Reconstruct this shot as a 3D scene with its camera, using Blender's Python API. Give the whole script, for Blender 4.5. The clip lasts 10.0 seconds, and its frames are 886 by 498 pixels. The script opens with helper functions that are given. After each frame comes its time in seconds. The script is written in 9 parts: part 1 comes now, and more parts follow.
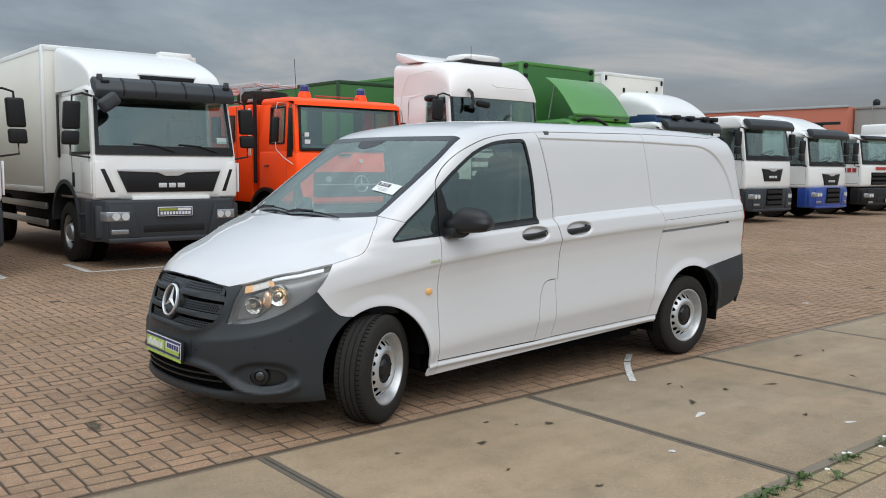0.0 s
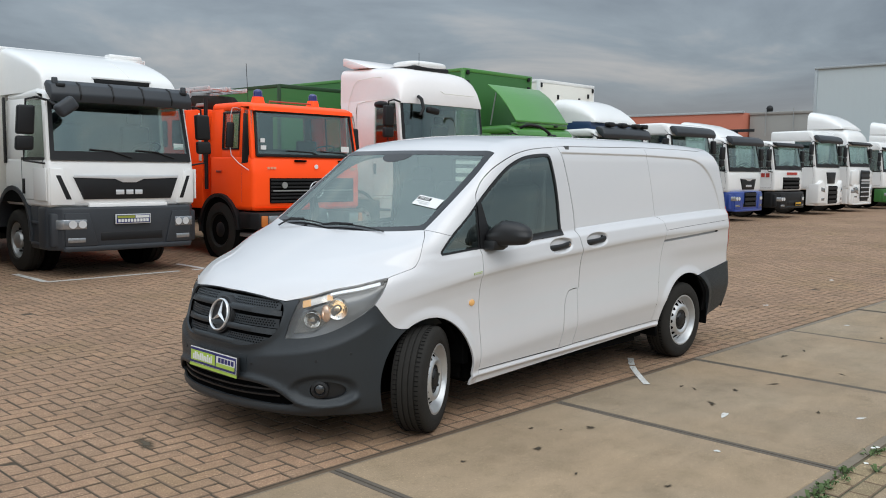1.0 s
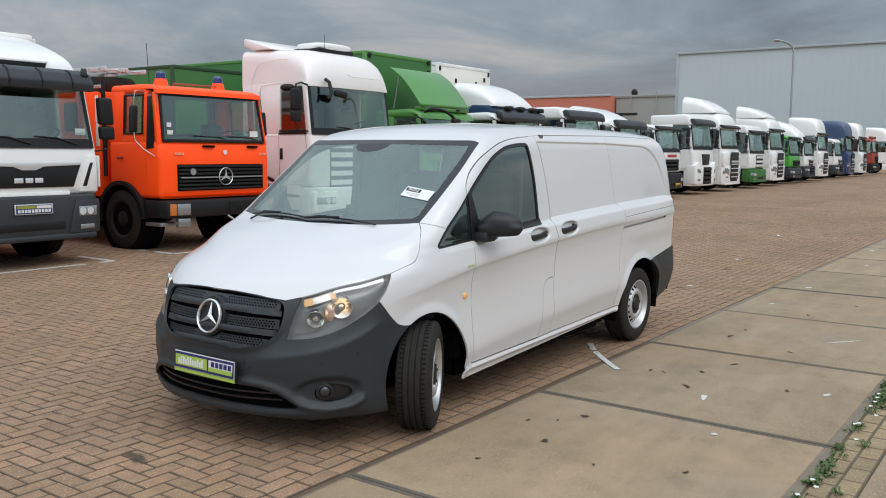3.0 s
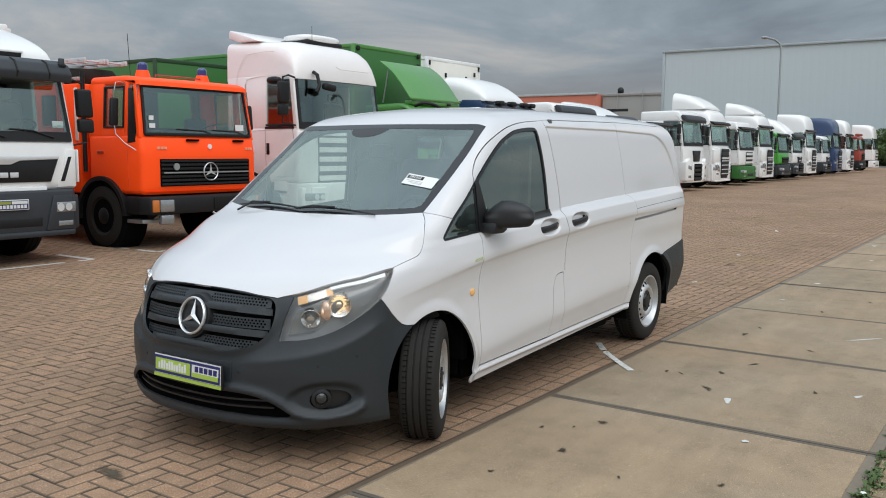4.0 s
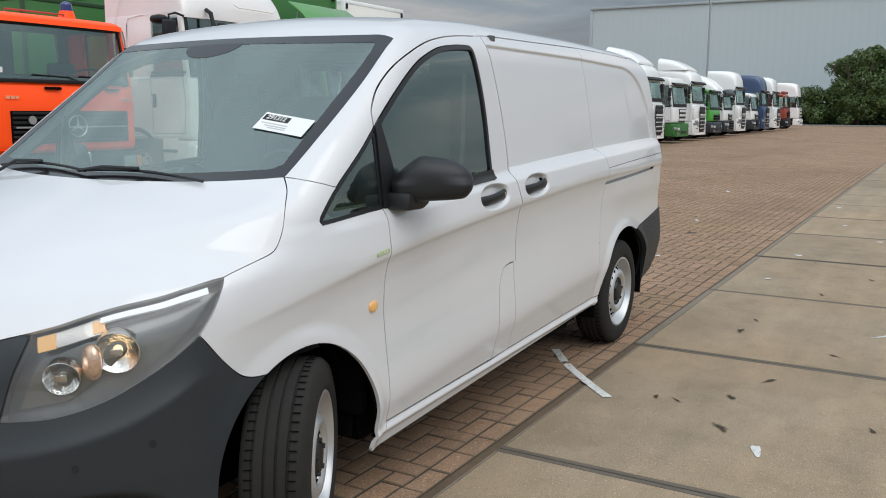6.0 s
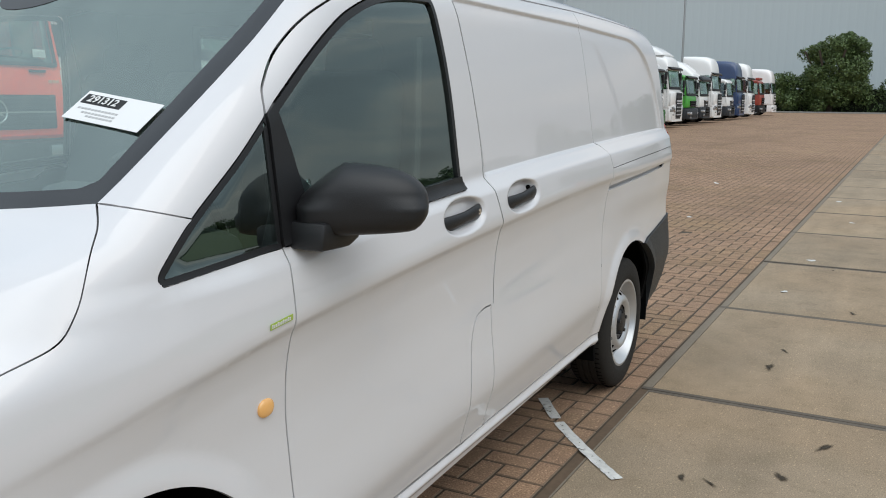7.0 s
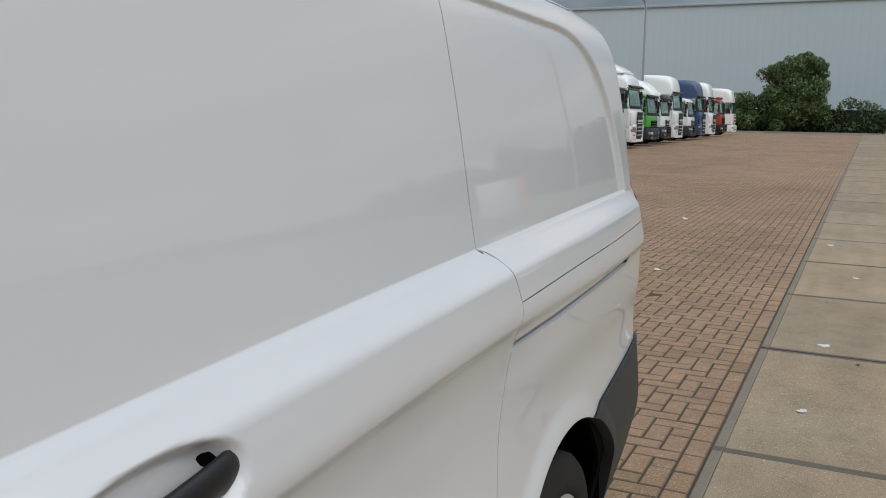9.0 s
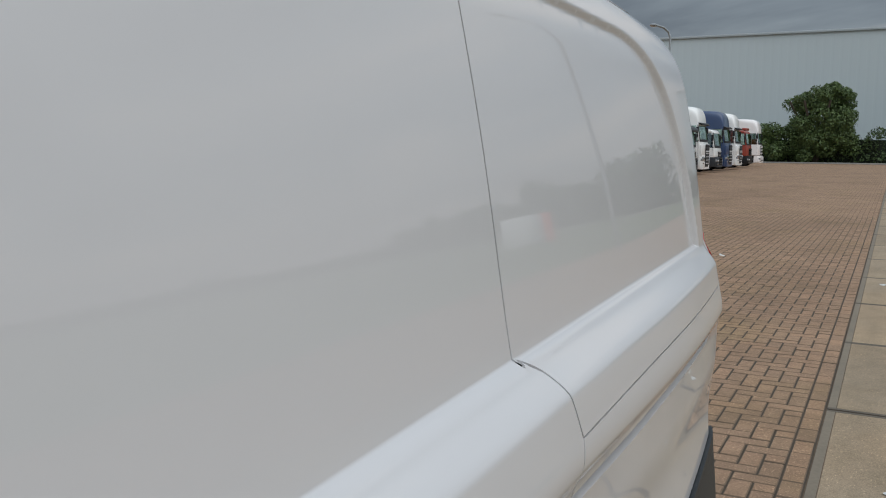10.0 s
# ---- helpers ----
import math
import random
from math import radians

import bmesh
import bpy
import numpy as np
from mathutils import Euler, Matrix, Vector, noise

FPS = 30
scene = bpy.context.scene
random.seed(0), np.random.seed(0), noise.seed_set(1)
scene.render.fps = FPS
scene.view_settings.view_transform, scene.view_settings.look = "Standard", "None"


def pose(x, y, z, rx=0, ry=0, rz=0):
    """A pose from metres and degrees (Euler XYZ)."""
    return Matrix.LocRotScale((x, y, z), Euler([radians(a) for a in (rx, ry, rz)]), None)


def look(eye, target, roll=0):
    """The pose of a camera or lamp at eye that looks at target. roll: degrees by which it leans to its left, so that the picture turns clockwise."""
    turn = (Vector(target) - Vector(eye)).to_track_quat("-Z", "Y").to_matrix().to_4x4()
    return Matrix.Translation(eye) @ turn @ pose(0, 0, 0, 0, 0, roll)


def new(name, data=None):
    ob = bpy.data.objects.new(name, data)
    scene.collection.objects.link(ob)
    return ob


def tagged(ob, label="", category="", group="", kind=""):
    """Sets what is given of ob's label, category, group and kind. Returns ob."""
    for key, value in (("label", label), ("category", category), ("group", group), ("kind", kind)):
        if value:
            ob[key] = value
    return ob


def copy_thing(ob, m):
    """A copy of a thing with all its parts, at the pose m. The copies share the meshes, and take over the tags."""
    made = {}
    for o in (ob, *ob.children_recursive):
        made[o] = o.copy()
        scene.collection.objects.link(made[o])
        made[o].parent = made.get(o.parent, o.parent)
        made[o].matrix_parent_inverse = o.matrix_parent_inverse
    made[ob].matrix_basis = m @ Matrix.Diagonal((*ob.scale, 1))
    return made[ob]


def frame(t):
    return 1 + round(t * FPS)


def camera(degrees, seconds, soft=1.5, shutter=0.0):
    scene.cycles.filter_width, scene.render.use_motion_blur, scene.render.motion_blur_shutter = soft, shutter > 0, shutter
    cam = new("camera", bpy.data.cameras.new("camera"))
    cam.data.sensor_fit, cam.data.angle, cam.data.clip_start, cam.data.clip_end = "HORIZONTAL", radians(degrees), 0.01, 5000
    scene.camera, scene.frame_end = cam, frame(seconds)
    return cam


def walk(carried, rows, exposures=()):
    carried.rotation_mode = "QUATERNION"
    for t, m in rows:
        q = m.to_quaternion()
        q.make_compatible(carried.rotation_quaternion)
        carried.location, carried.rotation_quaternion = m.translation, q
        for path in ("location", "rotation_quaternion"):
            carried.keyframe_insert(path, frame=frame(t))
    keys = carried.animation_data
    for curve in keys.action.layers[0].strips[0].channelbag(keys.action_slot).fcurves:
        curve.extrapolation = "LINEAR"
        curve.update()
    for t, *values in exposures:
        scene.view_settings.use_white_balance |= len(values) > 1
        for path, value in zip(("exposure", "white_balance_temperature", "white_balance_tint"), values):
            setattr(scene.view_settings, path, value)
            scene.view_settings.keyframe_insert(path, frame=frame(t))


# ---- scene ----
cam = camera(54.1, 10.0, soft=1.0)
PATH = [
    (0, (-0.978, -0.755, 1.553), (0.294, 0.776, 1.361), 0.5),
    (0.5, (-1.382, -0.507, 1.595), (-0.015, 0.94, 1.407), 0.6),
    (1, (-1.704, -0.278, 1.627), (-0.275, 1.109, 1.441), 0.7),
    (1.5, (-1.864, -0.024, 1.645), (-0.369, 1.289, 1.448), 0.4),
    (2, (-2.053, 0.15, 1.690), (-0.464, 1.347, 1.491), 0.5),
    (3.5, (-2.1, 0.519, 1.644), (-0.483, 1.675, 1.418), 0.5),
    (4, (-1.802, 0.726, 1.585), (-0.171, 1.861, 1.359), 0.4),
    (4.5, (-1.431, 0.978, 1.592), (0.227, 2.069, 1.348), 0.5),
    (5, (-1.019, 1.2, 1.563), (0.659, 2.256, 1.302), 0.4),
    (6.5, (0.418, 1.985, 1.436), (2.138, 2.947, 1.1), 0.4),
    (7, (0.977, 2.234, 1.443), (2.711, 3.167, 1.097), 0.5),
    (7.5, (1.536, 2.349, 1.445), (3.296, 3.23, 1.091), 0.9),
    (8, (2.104, 2.514, 1.46), (3.878, 3.372, 1.121), 1.0),
    (8.5, (2.657, 2.664, 1.499), (4.430, 3.527, 1.169), 1.0),
    (9, (3.152, 2.808, 1.509), (4.931, 3.668, 1.201), 0.9),
    (9.5, (3.525, 2.988, 1.511), (5.301, 3.866, 1.241), 0.7),
    (10, (3.704, 3.068, 1.514), (5.468, 3.982, 1.279), 0.5),
]
walk(cam, [(t, look(eye, target, roll)) for t, eye, target, roll in PATH],
     [(0.0, -0.05), (5.0, -0.04), (6.5, -0.09), (7.5, -0.13), (8.0, -0.05), (8.5, -0.05), (9.1, -0.35), (10.0, -0.45)])

# ---- light: heavy overcast, brighter overhead, a soft sun behind the clouds ----
SUN_ELEVATION, SUN_AZIMUTH = radians(52), radians(209)
world = bpy.data.worlds.new("overcast_sky")
scene.world = world
world.use_nodes = True
wn, wl = world.node_tree.nodes, world.node_tree.links
wn.clear()


def wnode(kind, **values):
    n = wn.new(kind)
    for key, value in values.items():
        n.inputs[key].default_value = value
    return n


def wmath(op, a, b=None):
    n = wn.new("ShaderNodeMath")
    n.operation = op
    for i, v in enumerate((a, b)):
        if v is None:
            continue
        if isinstance(v, (int, float)):
            n.inputs[i].default_value = v
        else:
            wl.new(v, n.inputs[i])
    return n.outputs[0]


sky = wn.new("ShaderNodeTexSky")
sky.sky_type, sky.sun_disc = "NISHITA", False
sky.sun_elevation, sky.sun_rotation = SUN_ELEVATION, SUN_AZIMUTH
coord = wn.new("ShaderNodeTexCoord")
parts_of = wn.new("ShaderNodeSeparateXYZ")
wl.new(coord.outputs["Generated"], parts_of.inputs[0])
up = wmath("MAXIMUM", parts_of.outputs[2], 0.0)
flat = wmath("ADD", up, 0.16)
deck = wn.new("ShaderNodeCombineXYZ")
wl.new(wmath("DIVIDE", parts_of.outputs[0], flat), deck.inputs[0])
wl.new(wmath("DIVIDE", parts_of.outputs[1], flat), deck.inputs[1])
big = wnode("ShaderNodeTexNoise", Scale=0.75, Detail=7.0, Roughness=0.55, Distortion=0.5)
wl.new(deck.outputs[0], big.inputs["Vector"])
cloud = wn.new("ShaderNodeValToRGB")
cloud.color_ramp.elements[0].position, cloud.color_ramp.elements[0].color = 0.37, (0.475, 0.565, 0.665, 1)
cloud.color_ramp.elements[1].position, cloud.color_ramp.elements[1].color = 0.65, (1.20, 1.20, 1.20, 1)
mid = cloud.color_ramp.elements.new(0.52)
mid.color = (0.715, 0.84, 0.95, 1)
wl.new(big.outputs["Fac"], cloud.inputs[0])
# thin bright gap low over the horizon
low = wmath("POWER", wmath("SUBTRACT", 1.0, wmath("MINIMUM", wmath("MULTIPLY", up, 7.5), 1.0)), 1.6)
glow = wn.new("ShaderNodeMix")
glow.data_type = "RGBA"
wl.new(wmath("MULTIPLY", low, 0.60), glow.inputs[0])
wl.new(cloud.outputs[0], glow.inputs[6])
glow.inputs[7].default_value = (1.78, 1.66, 1.58, 1)
# overcast rise from horizon to zenith
rise = wmath("ADD", wmath("MULTIPLY", up, 1.34), 0.318)
lit = wn.new("ShaderNodeVectorMath")
lit.operation = "SCALE"
wl.new(glow.outputs[2], lit.inputs[0])
# brighter on the side where the sun stands behind the clouds
sideways = wmath("SUBTRACT", wmath("SUBTRACT", 1.0, wmath("MULTIPLY", parts_of.outputs[1], 0.15)), wmath("MULTIPLY", parts_of.outputs[0], 0.22))
wl.new(wmath("MULTIPLY", rise, sideways), lit.inputs["Scale"])
dim = wn.new("ShaderNodeVectorMath")
dim.operation = "SCALE"
wl.new(sky.outputs[0], dim.inputs[0])
dim.inputs["Scale"].default_value = 0.05
total = wn.new("ShaderNodeMix")
total.data_type = "RGBA"
total.inputs[0].default_value = 0.92
wl.new(dim.outputs[0], total.inputs[6])
wl.new(lit.outputs[0], total.inputs[7])
ground_side = wnode("ShaderNodeBackground", Strength=1.16)
wl.new(total.outputs[2], ground_side.inputs["Color"])
wout = wn.new("ShaderNodeOutputWorld")
wl.new(ground_side.outputs[0], wout.inputs[0])

sun = new("sun", bpy.data.lights.new("sun", "SUN"))
sun.data.energy, sun.data.angle, sun.data.color = 1.02, radians(60), (1.0, 0.955, 0.885)
sun.matrix_world = look((-7, -12.4, 18.2), (0, 0, 0))
from mathutils.geometry import delaunay_2d_cdt

# ---- materials ----
MATS = {}


def mat(name, color, rough=0.5, metal=0.0, grain=0.06, scale=14.0, stain=0.06, stain_scale=1.3, bump=0.0, bump_scale=120.0,
        coat=0.0, spec=0.5, emit=None, power=0.0, rough_var=0.08, per_piece=0.0, coat_ior=1.52):
    """A procedural surface: base colour varied by fine grain and broad stains, with fine relief."""
    m = bpy.data.materials.new(name)
    m.use_nodes = True
    n, l = m.node_tree.nodes, m.node_tree.links
    b = n["Principled BSDF"]
    b.inputs["Roughness"].default_value, b.inputs["Metallic"].default_value = rough, metal
    b.inputs["Specular IOR Level"].default_value = spec
    b.inputs["Coat Weight"].default_value, b.inputs["Coat Roughness"].default_value = coat, 0.012
    b.inputs["Coat IOR"].default_value = coat_ior
    where = n.new("ShaderNodeTexCoord")
    fine, broad = n.new("ShaderNodeTexNoise"), n.new("ShaderNodeTexNoise")
    fine.inputs["Scale"].default_value, fine.inputs["Detail"].default_value = scale, 5
    broad.inputs["Scale"].default_value, broad.inputs["Detail"].default_value = stain_scale, 6
    for t in (fine, broad):
        l.new(where.outputs["Object"], t.inputs["Vector"])

    def m2(op, a, bb):
        k = n.new("ShaderNodeMath")
        k.operation = op
        for i, v in enumerate((a, bb)):
            if isinstance(v, (int, float)):
                k.inputs[i].default_value = v
            else:
                l.new(v, k.inputs[i])
        return k.outputs[0]

    g = m2("MULTIPLY", m2("SUBTRACT", fine.outputs["Fac"], 0.5), 2 * grain)
    s = m2("MULTIPLY", m2("SUBTRACT", broad.outputs["Fac"], 0.5), 2 * stain)
    f = m2("ADD", m2("ADD", g, s), 1.0)
    if per_piece:
        info = n.new("ShaderNodeObjectInfo")
        geo = n.new("ShaderNodeNewGeometry")
        r = m2("FRACT", m2("ADD", info.outputs["Random"], geo.outputs["Random Per Island"]), 0)
        f = m2("ADD", f, m2("MULTIPLY", m2("SUBTRACT", r, 0.5), 2 * per_piece))
    mul = n.new("ShaderNodeVectorMath")
    mul.operation = "SCALE"
    mul.inputs[0].default_value = color[:3]
    l.new(f, mul.inputs["Scale"])
    l.new(mul.outputs[0], b.inputs["Base Color"])
    l.new(m2("ADD", m2("MULTIPLY", m2("SUBTRACT", broad.outputs["Fac"], 0.5), 2 * rough_var), rough), b.inputs["Roughness"])
    if bump:
        relief, bn = n.new("ShaderNodeTexNoise"), n.new("ShaderNodeBump")
        relief.inputs["Scale"].default_value, relief.inputs["Detail"].default_value = bump_scale, 4
        l.new(where.outputs["Object"], relief.inputs["Vector"])
        bn.inputs["Strength"].default_value, bn.inputs["Distance"].default_value = bump, 0.004
        l.new(relief.outputs["Fac"], bn.inputs["Height"])
        l.new(bn.outputs[0], b.inputs["Normal"])
    if emit:
        b.inputs["Emission Color"].default_value, b.inputs["Emission Strength"].default_value = (*emit, 1), power
    MATS[name] = m
    return m


def glass(name, tint, gloss=(1.0, 1.0, 1.0), mirror=0.08):
    """A thin pane: tinted see-through, with a mirror on it that grows towards glancing angles."""
    m = bpy.data.materials.new(name)
    m.use_nodes = True
    n, l = m.node_tree.nodes, m.node_tree.links
    n.clear()
    clear, shine, mix, lw, out = (n.new("ShaderNodeBsdfTransparent"), n.new("ShaderNodeBsdfGlossy"), n.new("ShaderNodeMixShader"),
                                  n.new("ShaderNodeLayerWeight"), n.new("ShaderNodeOutputMaterial"))
    clear.inputs[0].default_value = (*tint, 1)
    shine.inputs["Roughness"].default_value = 0.0
    shine.inputs[0].default_value = (*gloss, 1)
    lw.inputs["Blend"].default_value = 0.5
    p5, ma = n.new("ShaderNodeMath"), n.new("ShaderNodeMath")
    p5.operation, ma.operation = "POWER", "MULTIPLY_ADD"
    p5.inputs[1].default_value = 4.0
    ma.inputs[1].default_value, ma.inputs[2].default_value = 1 - mirror, mirror
    l.new(lw.outputs["Facing"], p5.inputs[0])
    l.new(p5.outputs[0], ma.inputs[0])
    l.new(ma.outputs[0], mix.inputs[0])
    l.new(clear.outputs[0], mix.inputs[1])
    l.new(shine.outputs[0], mix.inputs[2])
    l.new(mix.outputs[0], out.inputs[0])
    MATS[name] = m
    return m


PAINT = mat("white_van_paint", (0.684, 0.672, 0.680), 0.34, grain=0.006, stain=0.012, coat=1.0, spec=0.25, rough_var=0.03, coat_ior=1.68)
PAINT.node_tree.nodes["Principled BSDF"].inputs["Coat Roughness"].default_value = 0.018
PLASTIC = mat("grey_bumper_plastic", (0.0205, 0.0250, 0.0288), 0.46, grain=0.10, scale=60, stain=0.10, bump=0.25, bump_scale=900)
BLACK = mat("black_plastic", (0.009, 0.009, 0.010), 0.42, grain=0.1, stain=0.1, bump=0.15, bump_scale=700)
RUBBER = mat("tyre_rubber", (0.024, 0.022, 0.0195), 0.85, spec=0.25, grain=0.18, scale=40, stain=0.25, stain_scale=6, bump=0.3, bump_scale=300)
# near-black colour that stands in for shade in wells, gaps and recesses
VOID = mat("cavity_shade_black", (0.005, 0.005, 0.005), 0.95, spec=0.05)
FRIT = mat("black_glass_border", (0.012, 0.011, 0.012), 0.16, grain=0.05, coat=0.25, spec=0.5)
STEEL_RIM = mat("silver_rim_paint", (0.56, 0.565, 0.57), 0.34, 0.6, grain=0.05, stain=0.10, stain_scale=9)
BADGE = mat("satin_silver_badge", (0.74, 0.75, 0.76), 0.22, 0.55, grain=0.02)
CHROME = mat("chrome", (0.85, 0.86, 0.87), 0.08, 1.0, grain=0.01, stain=0.01)
GLASS = glass("windscreen_glass", (0.86, 0.95, 0.91), (0.88, 1.0, 0.94), 0.22)
SIDE_GLASS = glass("green_tinted_side_glass", (0.72, 0.83, 0.78), (0.86, 1.0, 0.95), 0.21)
LENS = glass("clear_headlamp_lens", (0.90, 0.91, 0.92), (1, 1, 1), 0.05)
AMBER = mat("amber_lens", (0.78, 0.42, 0.14), 0.15, coat=0.6, emit=(1.0, 0.5, 0.15), power=0.10)
WARM_LAMP = mat("lit_bulb", (1, 0.85, 0.6), 0.3, emit=(1.0, 0.72, 0.38), power=1.3)
DRL = mat("daylight_strip", (0.82, 0.85, 0.87), 0.25, coat=0.5, emit=(1, 1, 1), power=0.12)
RED_LENS = mat("red_tail_lens", (0.42, 0.015, 0.012), 0.12, coat=0.8)
TRIM = mat("dark_cabin_trim", (0.040, 0.044, 0.045), 0.7, grain=0.15, stain=0.1, bump=0.2, bump_scale=500)
SEAT_CLOTH = mat("dark_seat_cloth", (0.035, 0.038, 0.040), 0.9, grain=0.25, scale=90, bump=0.3, bump_scale=800)
PAPER = mat("white_paper", (0.80, 0.80, 0.79), 0.6, grain=0.02)
INK = mat("black_ink", (0.015, 0.015, 0.015), 0.6)
GREEN_PRINT = mat("lime_green_print", (0.40, 0.55, 0.09), 0.45)
BLUE_PRINT = mat("navy_print", (0.02, 0.025, 0.14), 0.4)
WHITE_PRINT = mat("white_print", (0.75, 0.75, 0.73), 0.45)


# ---- mesh tools ----
def link_mesh(name, verts, faces, material, parent=None, label="", smooth=None):
    me = bpy.data.meshes.new(name)
    me.from_pydata([tuple(v) for v in verts], [], faces)
    me.update()
    for m in (material if isinstance(material, (list, tuple)) else [material]):
        me.materials.append(m)
    ob = new(name, me)
    if parent:
        ob.parent = parent
    if label:
        ob["label"] = label
    return ob


def part(name, bm, material, parent=None, label="", angle=38):
    """Links a bmesh as one mesh object; faces meeting at less than the angle are shaded smooth."""
    bmesh.ops.recalc_face_normals(bm, faces=bm.faces[:])
    for f in bm.faces:
        f.smooth = True
    for e in bm.edges:
        e.smooth = len(e.link_faces) == 2 and e.calc_face_angle(0) < radians(angle)
    me = bpy.data.meshes.new(name)
    bm.to_mesh(me)
    bm.free()
    me.materials.append(material)
    ob = new(name, me)
    if parent:
        ob.parent = parent
    if label:
        ob["label"] = label
    return ob


def thing(name, place, label, category, group="", kind="", turn=0.0):
    ob = new(name)
    ob.empty_display_size = 0.2
    ob.matrix_world = pose(*place, 0, 0, turn)
    return tagged(ob, label, category, group, kind)


def box(x0, x1, y0, y1, z0, z1, bevel=0.0, bm=None, segments=2, taper=None):
    """A rounded box; taper: per-axis scale (x, y) of the top face about its middle."""
    out = bm or bmesh.new()
    made = bmesh.ops.create_cube(out, size=1.0)["verts"]
    cx, cy = (x0 + x1) / 2, (y0 + y1) / 2
    for v in made:
        top = v.co.z > 0
        sx, sy = taper if (taper and top) else (1, 1)
        v.co = Vector((cx + v.co.x * (x1 - x0) * sx, cy + v.co.y * (y1 - y0) * sy, z1 if top else z0))
    if bevel:
        es = list({e for v in made for e in v.link_edges})
        bmesh.ops.bevel(out, geom=es, offset=bevel, segments=segments, affect="EDGES", profile=0.5)
    return out


def cyl(p0, p1, r0, r1=None, n=20, bm=None, caps=True):
    out = bm or bmesh.new()
    p0, p1 = Vector(p0), Vector(p1)
    d = p1 - p0
    m = Matrix.Translation((p0 + p1) / 2) @ d.to_track_quat("Z", "Y").to_matrix().to_4x4()
    bmesh.ops.create_cone(out, cap_ends=caps, segments=n, radius1=r0, radius2=r0 if r1 is None else r1, depth=d.length, matrix=m)
    return out


def tube(points, r, n=8, bm=None):
    """A pipe along points."""
    out = bm or bmesh.new()
    pts = [Vector(p) for p in points]
    rings = []
    for i, p in enumerate(pts):
        d = (pts[min(i + 1, len(pts) - 1)] - pts[max(i - 1, 0)]).normalized()
        q = d.to_track_quat("Z", "Y")
        rings.append([out.verts.new(p + q @ Vector((r * math.cos(2 * math.pi * k / n), r * math.sin(2 * math.pi * k / n), 0))) for k in range(n)])
    for a, b in zip(rings, rings[1:]):
        for k in range(n):
            out.faces.new((a[k], a[(k + 1) % n], b[(k + 1) % n], b[k]))
    out.faces.new(rings[0][::-1])
    out.faces.new(rings[-1])
    return out


def prism(poly, axis, d0, d1, bevel=0.0, bm=None, segments=2):
    """A polygon drawn in the two other axes (in order x, y, z), pushed from d0 to d1 along the axis."""
    out = bm or bmesh.new()
    rings = []
    for d in (d0, d1):
        ring = []
        for u, v in poly:
            co = {"x": (d, u, v), "y": (u, d, v), "z": (u, v, d)}[axis]
            ring.append(out.verts.new(co))
        rings.append(ring)
    n = len(poly)
    fs = [out.faces.new(rings[0]), out.faces.new(rings[1][::-1])]
    for k in range(n):
        fs.append(out.faces.new((rings[0][k], rings[0][(k + 1) % n], rings[1][(k + 1) % n], rings[1][k])))
    bmesh.ops.recalc_face_normals(out, faces=fs)
    if bevel:
        es = list({e for f in fs for e in f.edges})
        bmesh.ops.bevel(out, geom=es, offset=bevel, segments=segments, affect="EDGES", profile=0.5)
    return out


def lathe(profile, n=48, bm=None):
    """A profile of (radius, y) turned round the y axis."""
    out = bm or bmesh.new()
    rings = []
    for r, y in profile:
        rings.append([out.verts.new((r * math.cos(2 * math.pi * k / n), y, r * math.sin(2 * math.pi * k / n))) for k in range(n)])
    for a, b in zip(rings, rings[1:]):
        for k in range(n):
            out.faces.new((a[k], a[(k + 1) % n], b[(k + 1) % n], b[k]))
    return out


def moved(bm, m):
    bmesh.ops.transform(bm, matrix=m, verts=bm.verts[:])
    return bm


def blob(cx, cy, cz, rx, ry, rz, power=2.6, bm=None, n=24):
    """A rounded, boxy ellipsoid."""
    out = bm or bmesh.new()
    made = bmesh.ops.create_uvsphere(out, u_segments=n, v_segments=n // 2, radius=1.0)["verts"]
    for v in made:
        s = sum(abs(c) ** power for c in v.co) ** (1 / power)
        v.co = Vector((cx + v.co.x / s * rx, cy + v.co.y / s * ry, cz + v.co.z / s * rz))
    return out


def spline(pts, n=6):
    """Catmull-Rom through points, n steps a span."""
    p = np.array(pts, float)
    q = np.vstack((2 * p[0] - p[1], p, 2 * p[-1] - p[-2]))
    out = []
    for i in range(1, len(q) - 2):
        for k in range(n):
            t = k / n
            out.append(0.5 * (2 * q[i] + (q[i + 1] - q[i - 1]) * t + (2 * q[i - 1] - 5 * q[i] + 4 * q[i + 1] - q[i + 2]) * t * t
                              + (3 * q[i] - q[i - 1] - 3 * q[i + 1] + q[i + 2]) * t ** 3))
    out.append(p[-1])
    return np.array(out)


def resample(loop, gap):
    out = []
    for a, b in zip(loop, np.roll(loop, -1, axis=0)):
        k = max(1, int(np.linalg.norm(b - a) / gap + 0.5))
        out += [a + (b - a) * i / k for i in range(k)]
    keep = [out[0]]
    for p in out[1:]:
        if np.linalg.norm(p - keep[-1]) > gap * 0.12:
            keep.append(p)
    return np.array(keep)


def shrink(loop, by):
    """Moves a closed loop inward (outward if by < 0)."""
    x, y = loop[:, 0], loop[:, 1]
    area = np.sum(x * np.roll(y, -1) - np.roll(x, -1) * y)
    d = np.roll(loop, -1, 0) - np.roll(loop, 1, 0)
    nrm = np.stack((-d[:, 1], d[:, 0]), 1) * np.sign(area)
    return loop + by * nrm / (np.linalg.norm(nrm, axis=1)[:, None] + 1e-9)


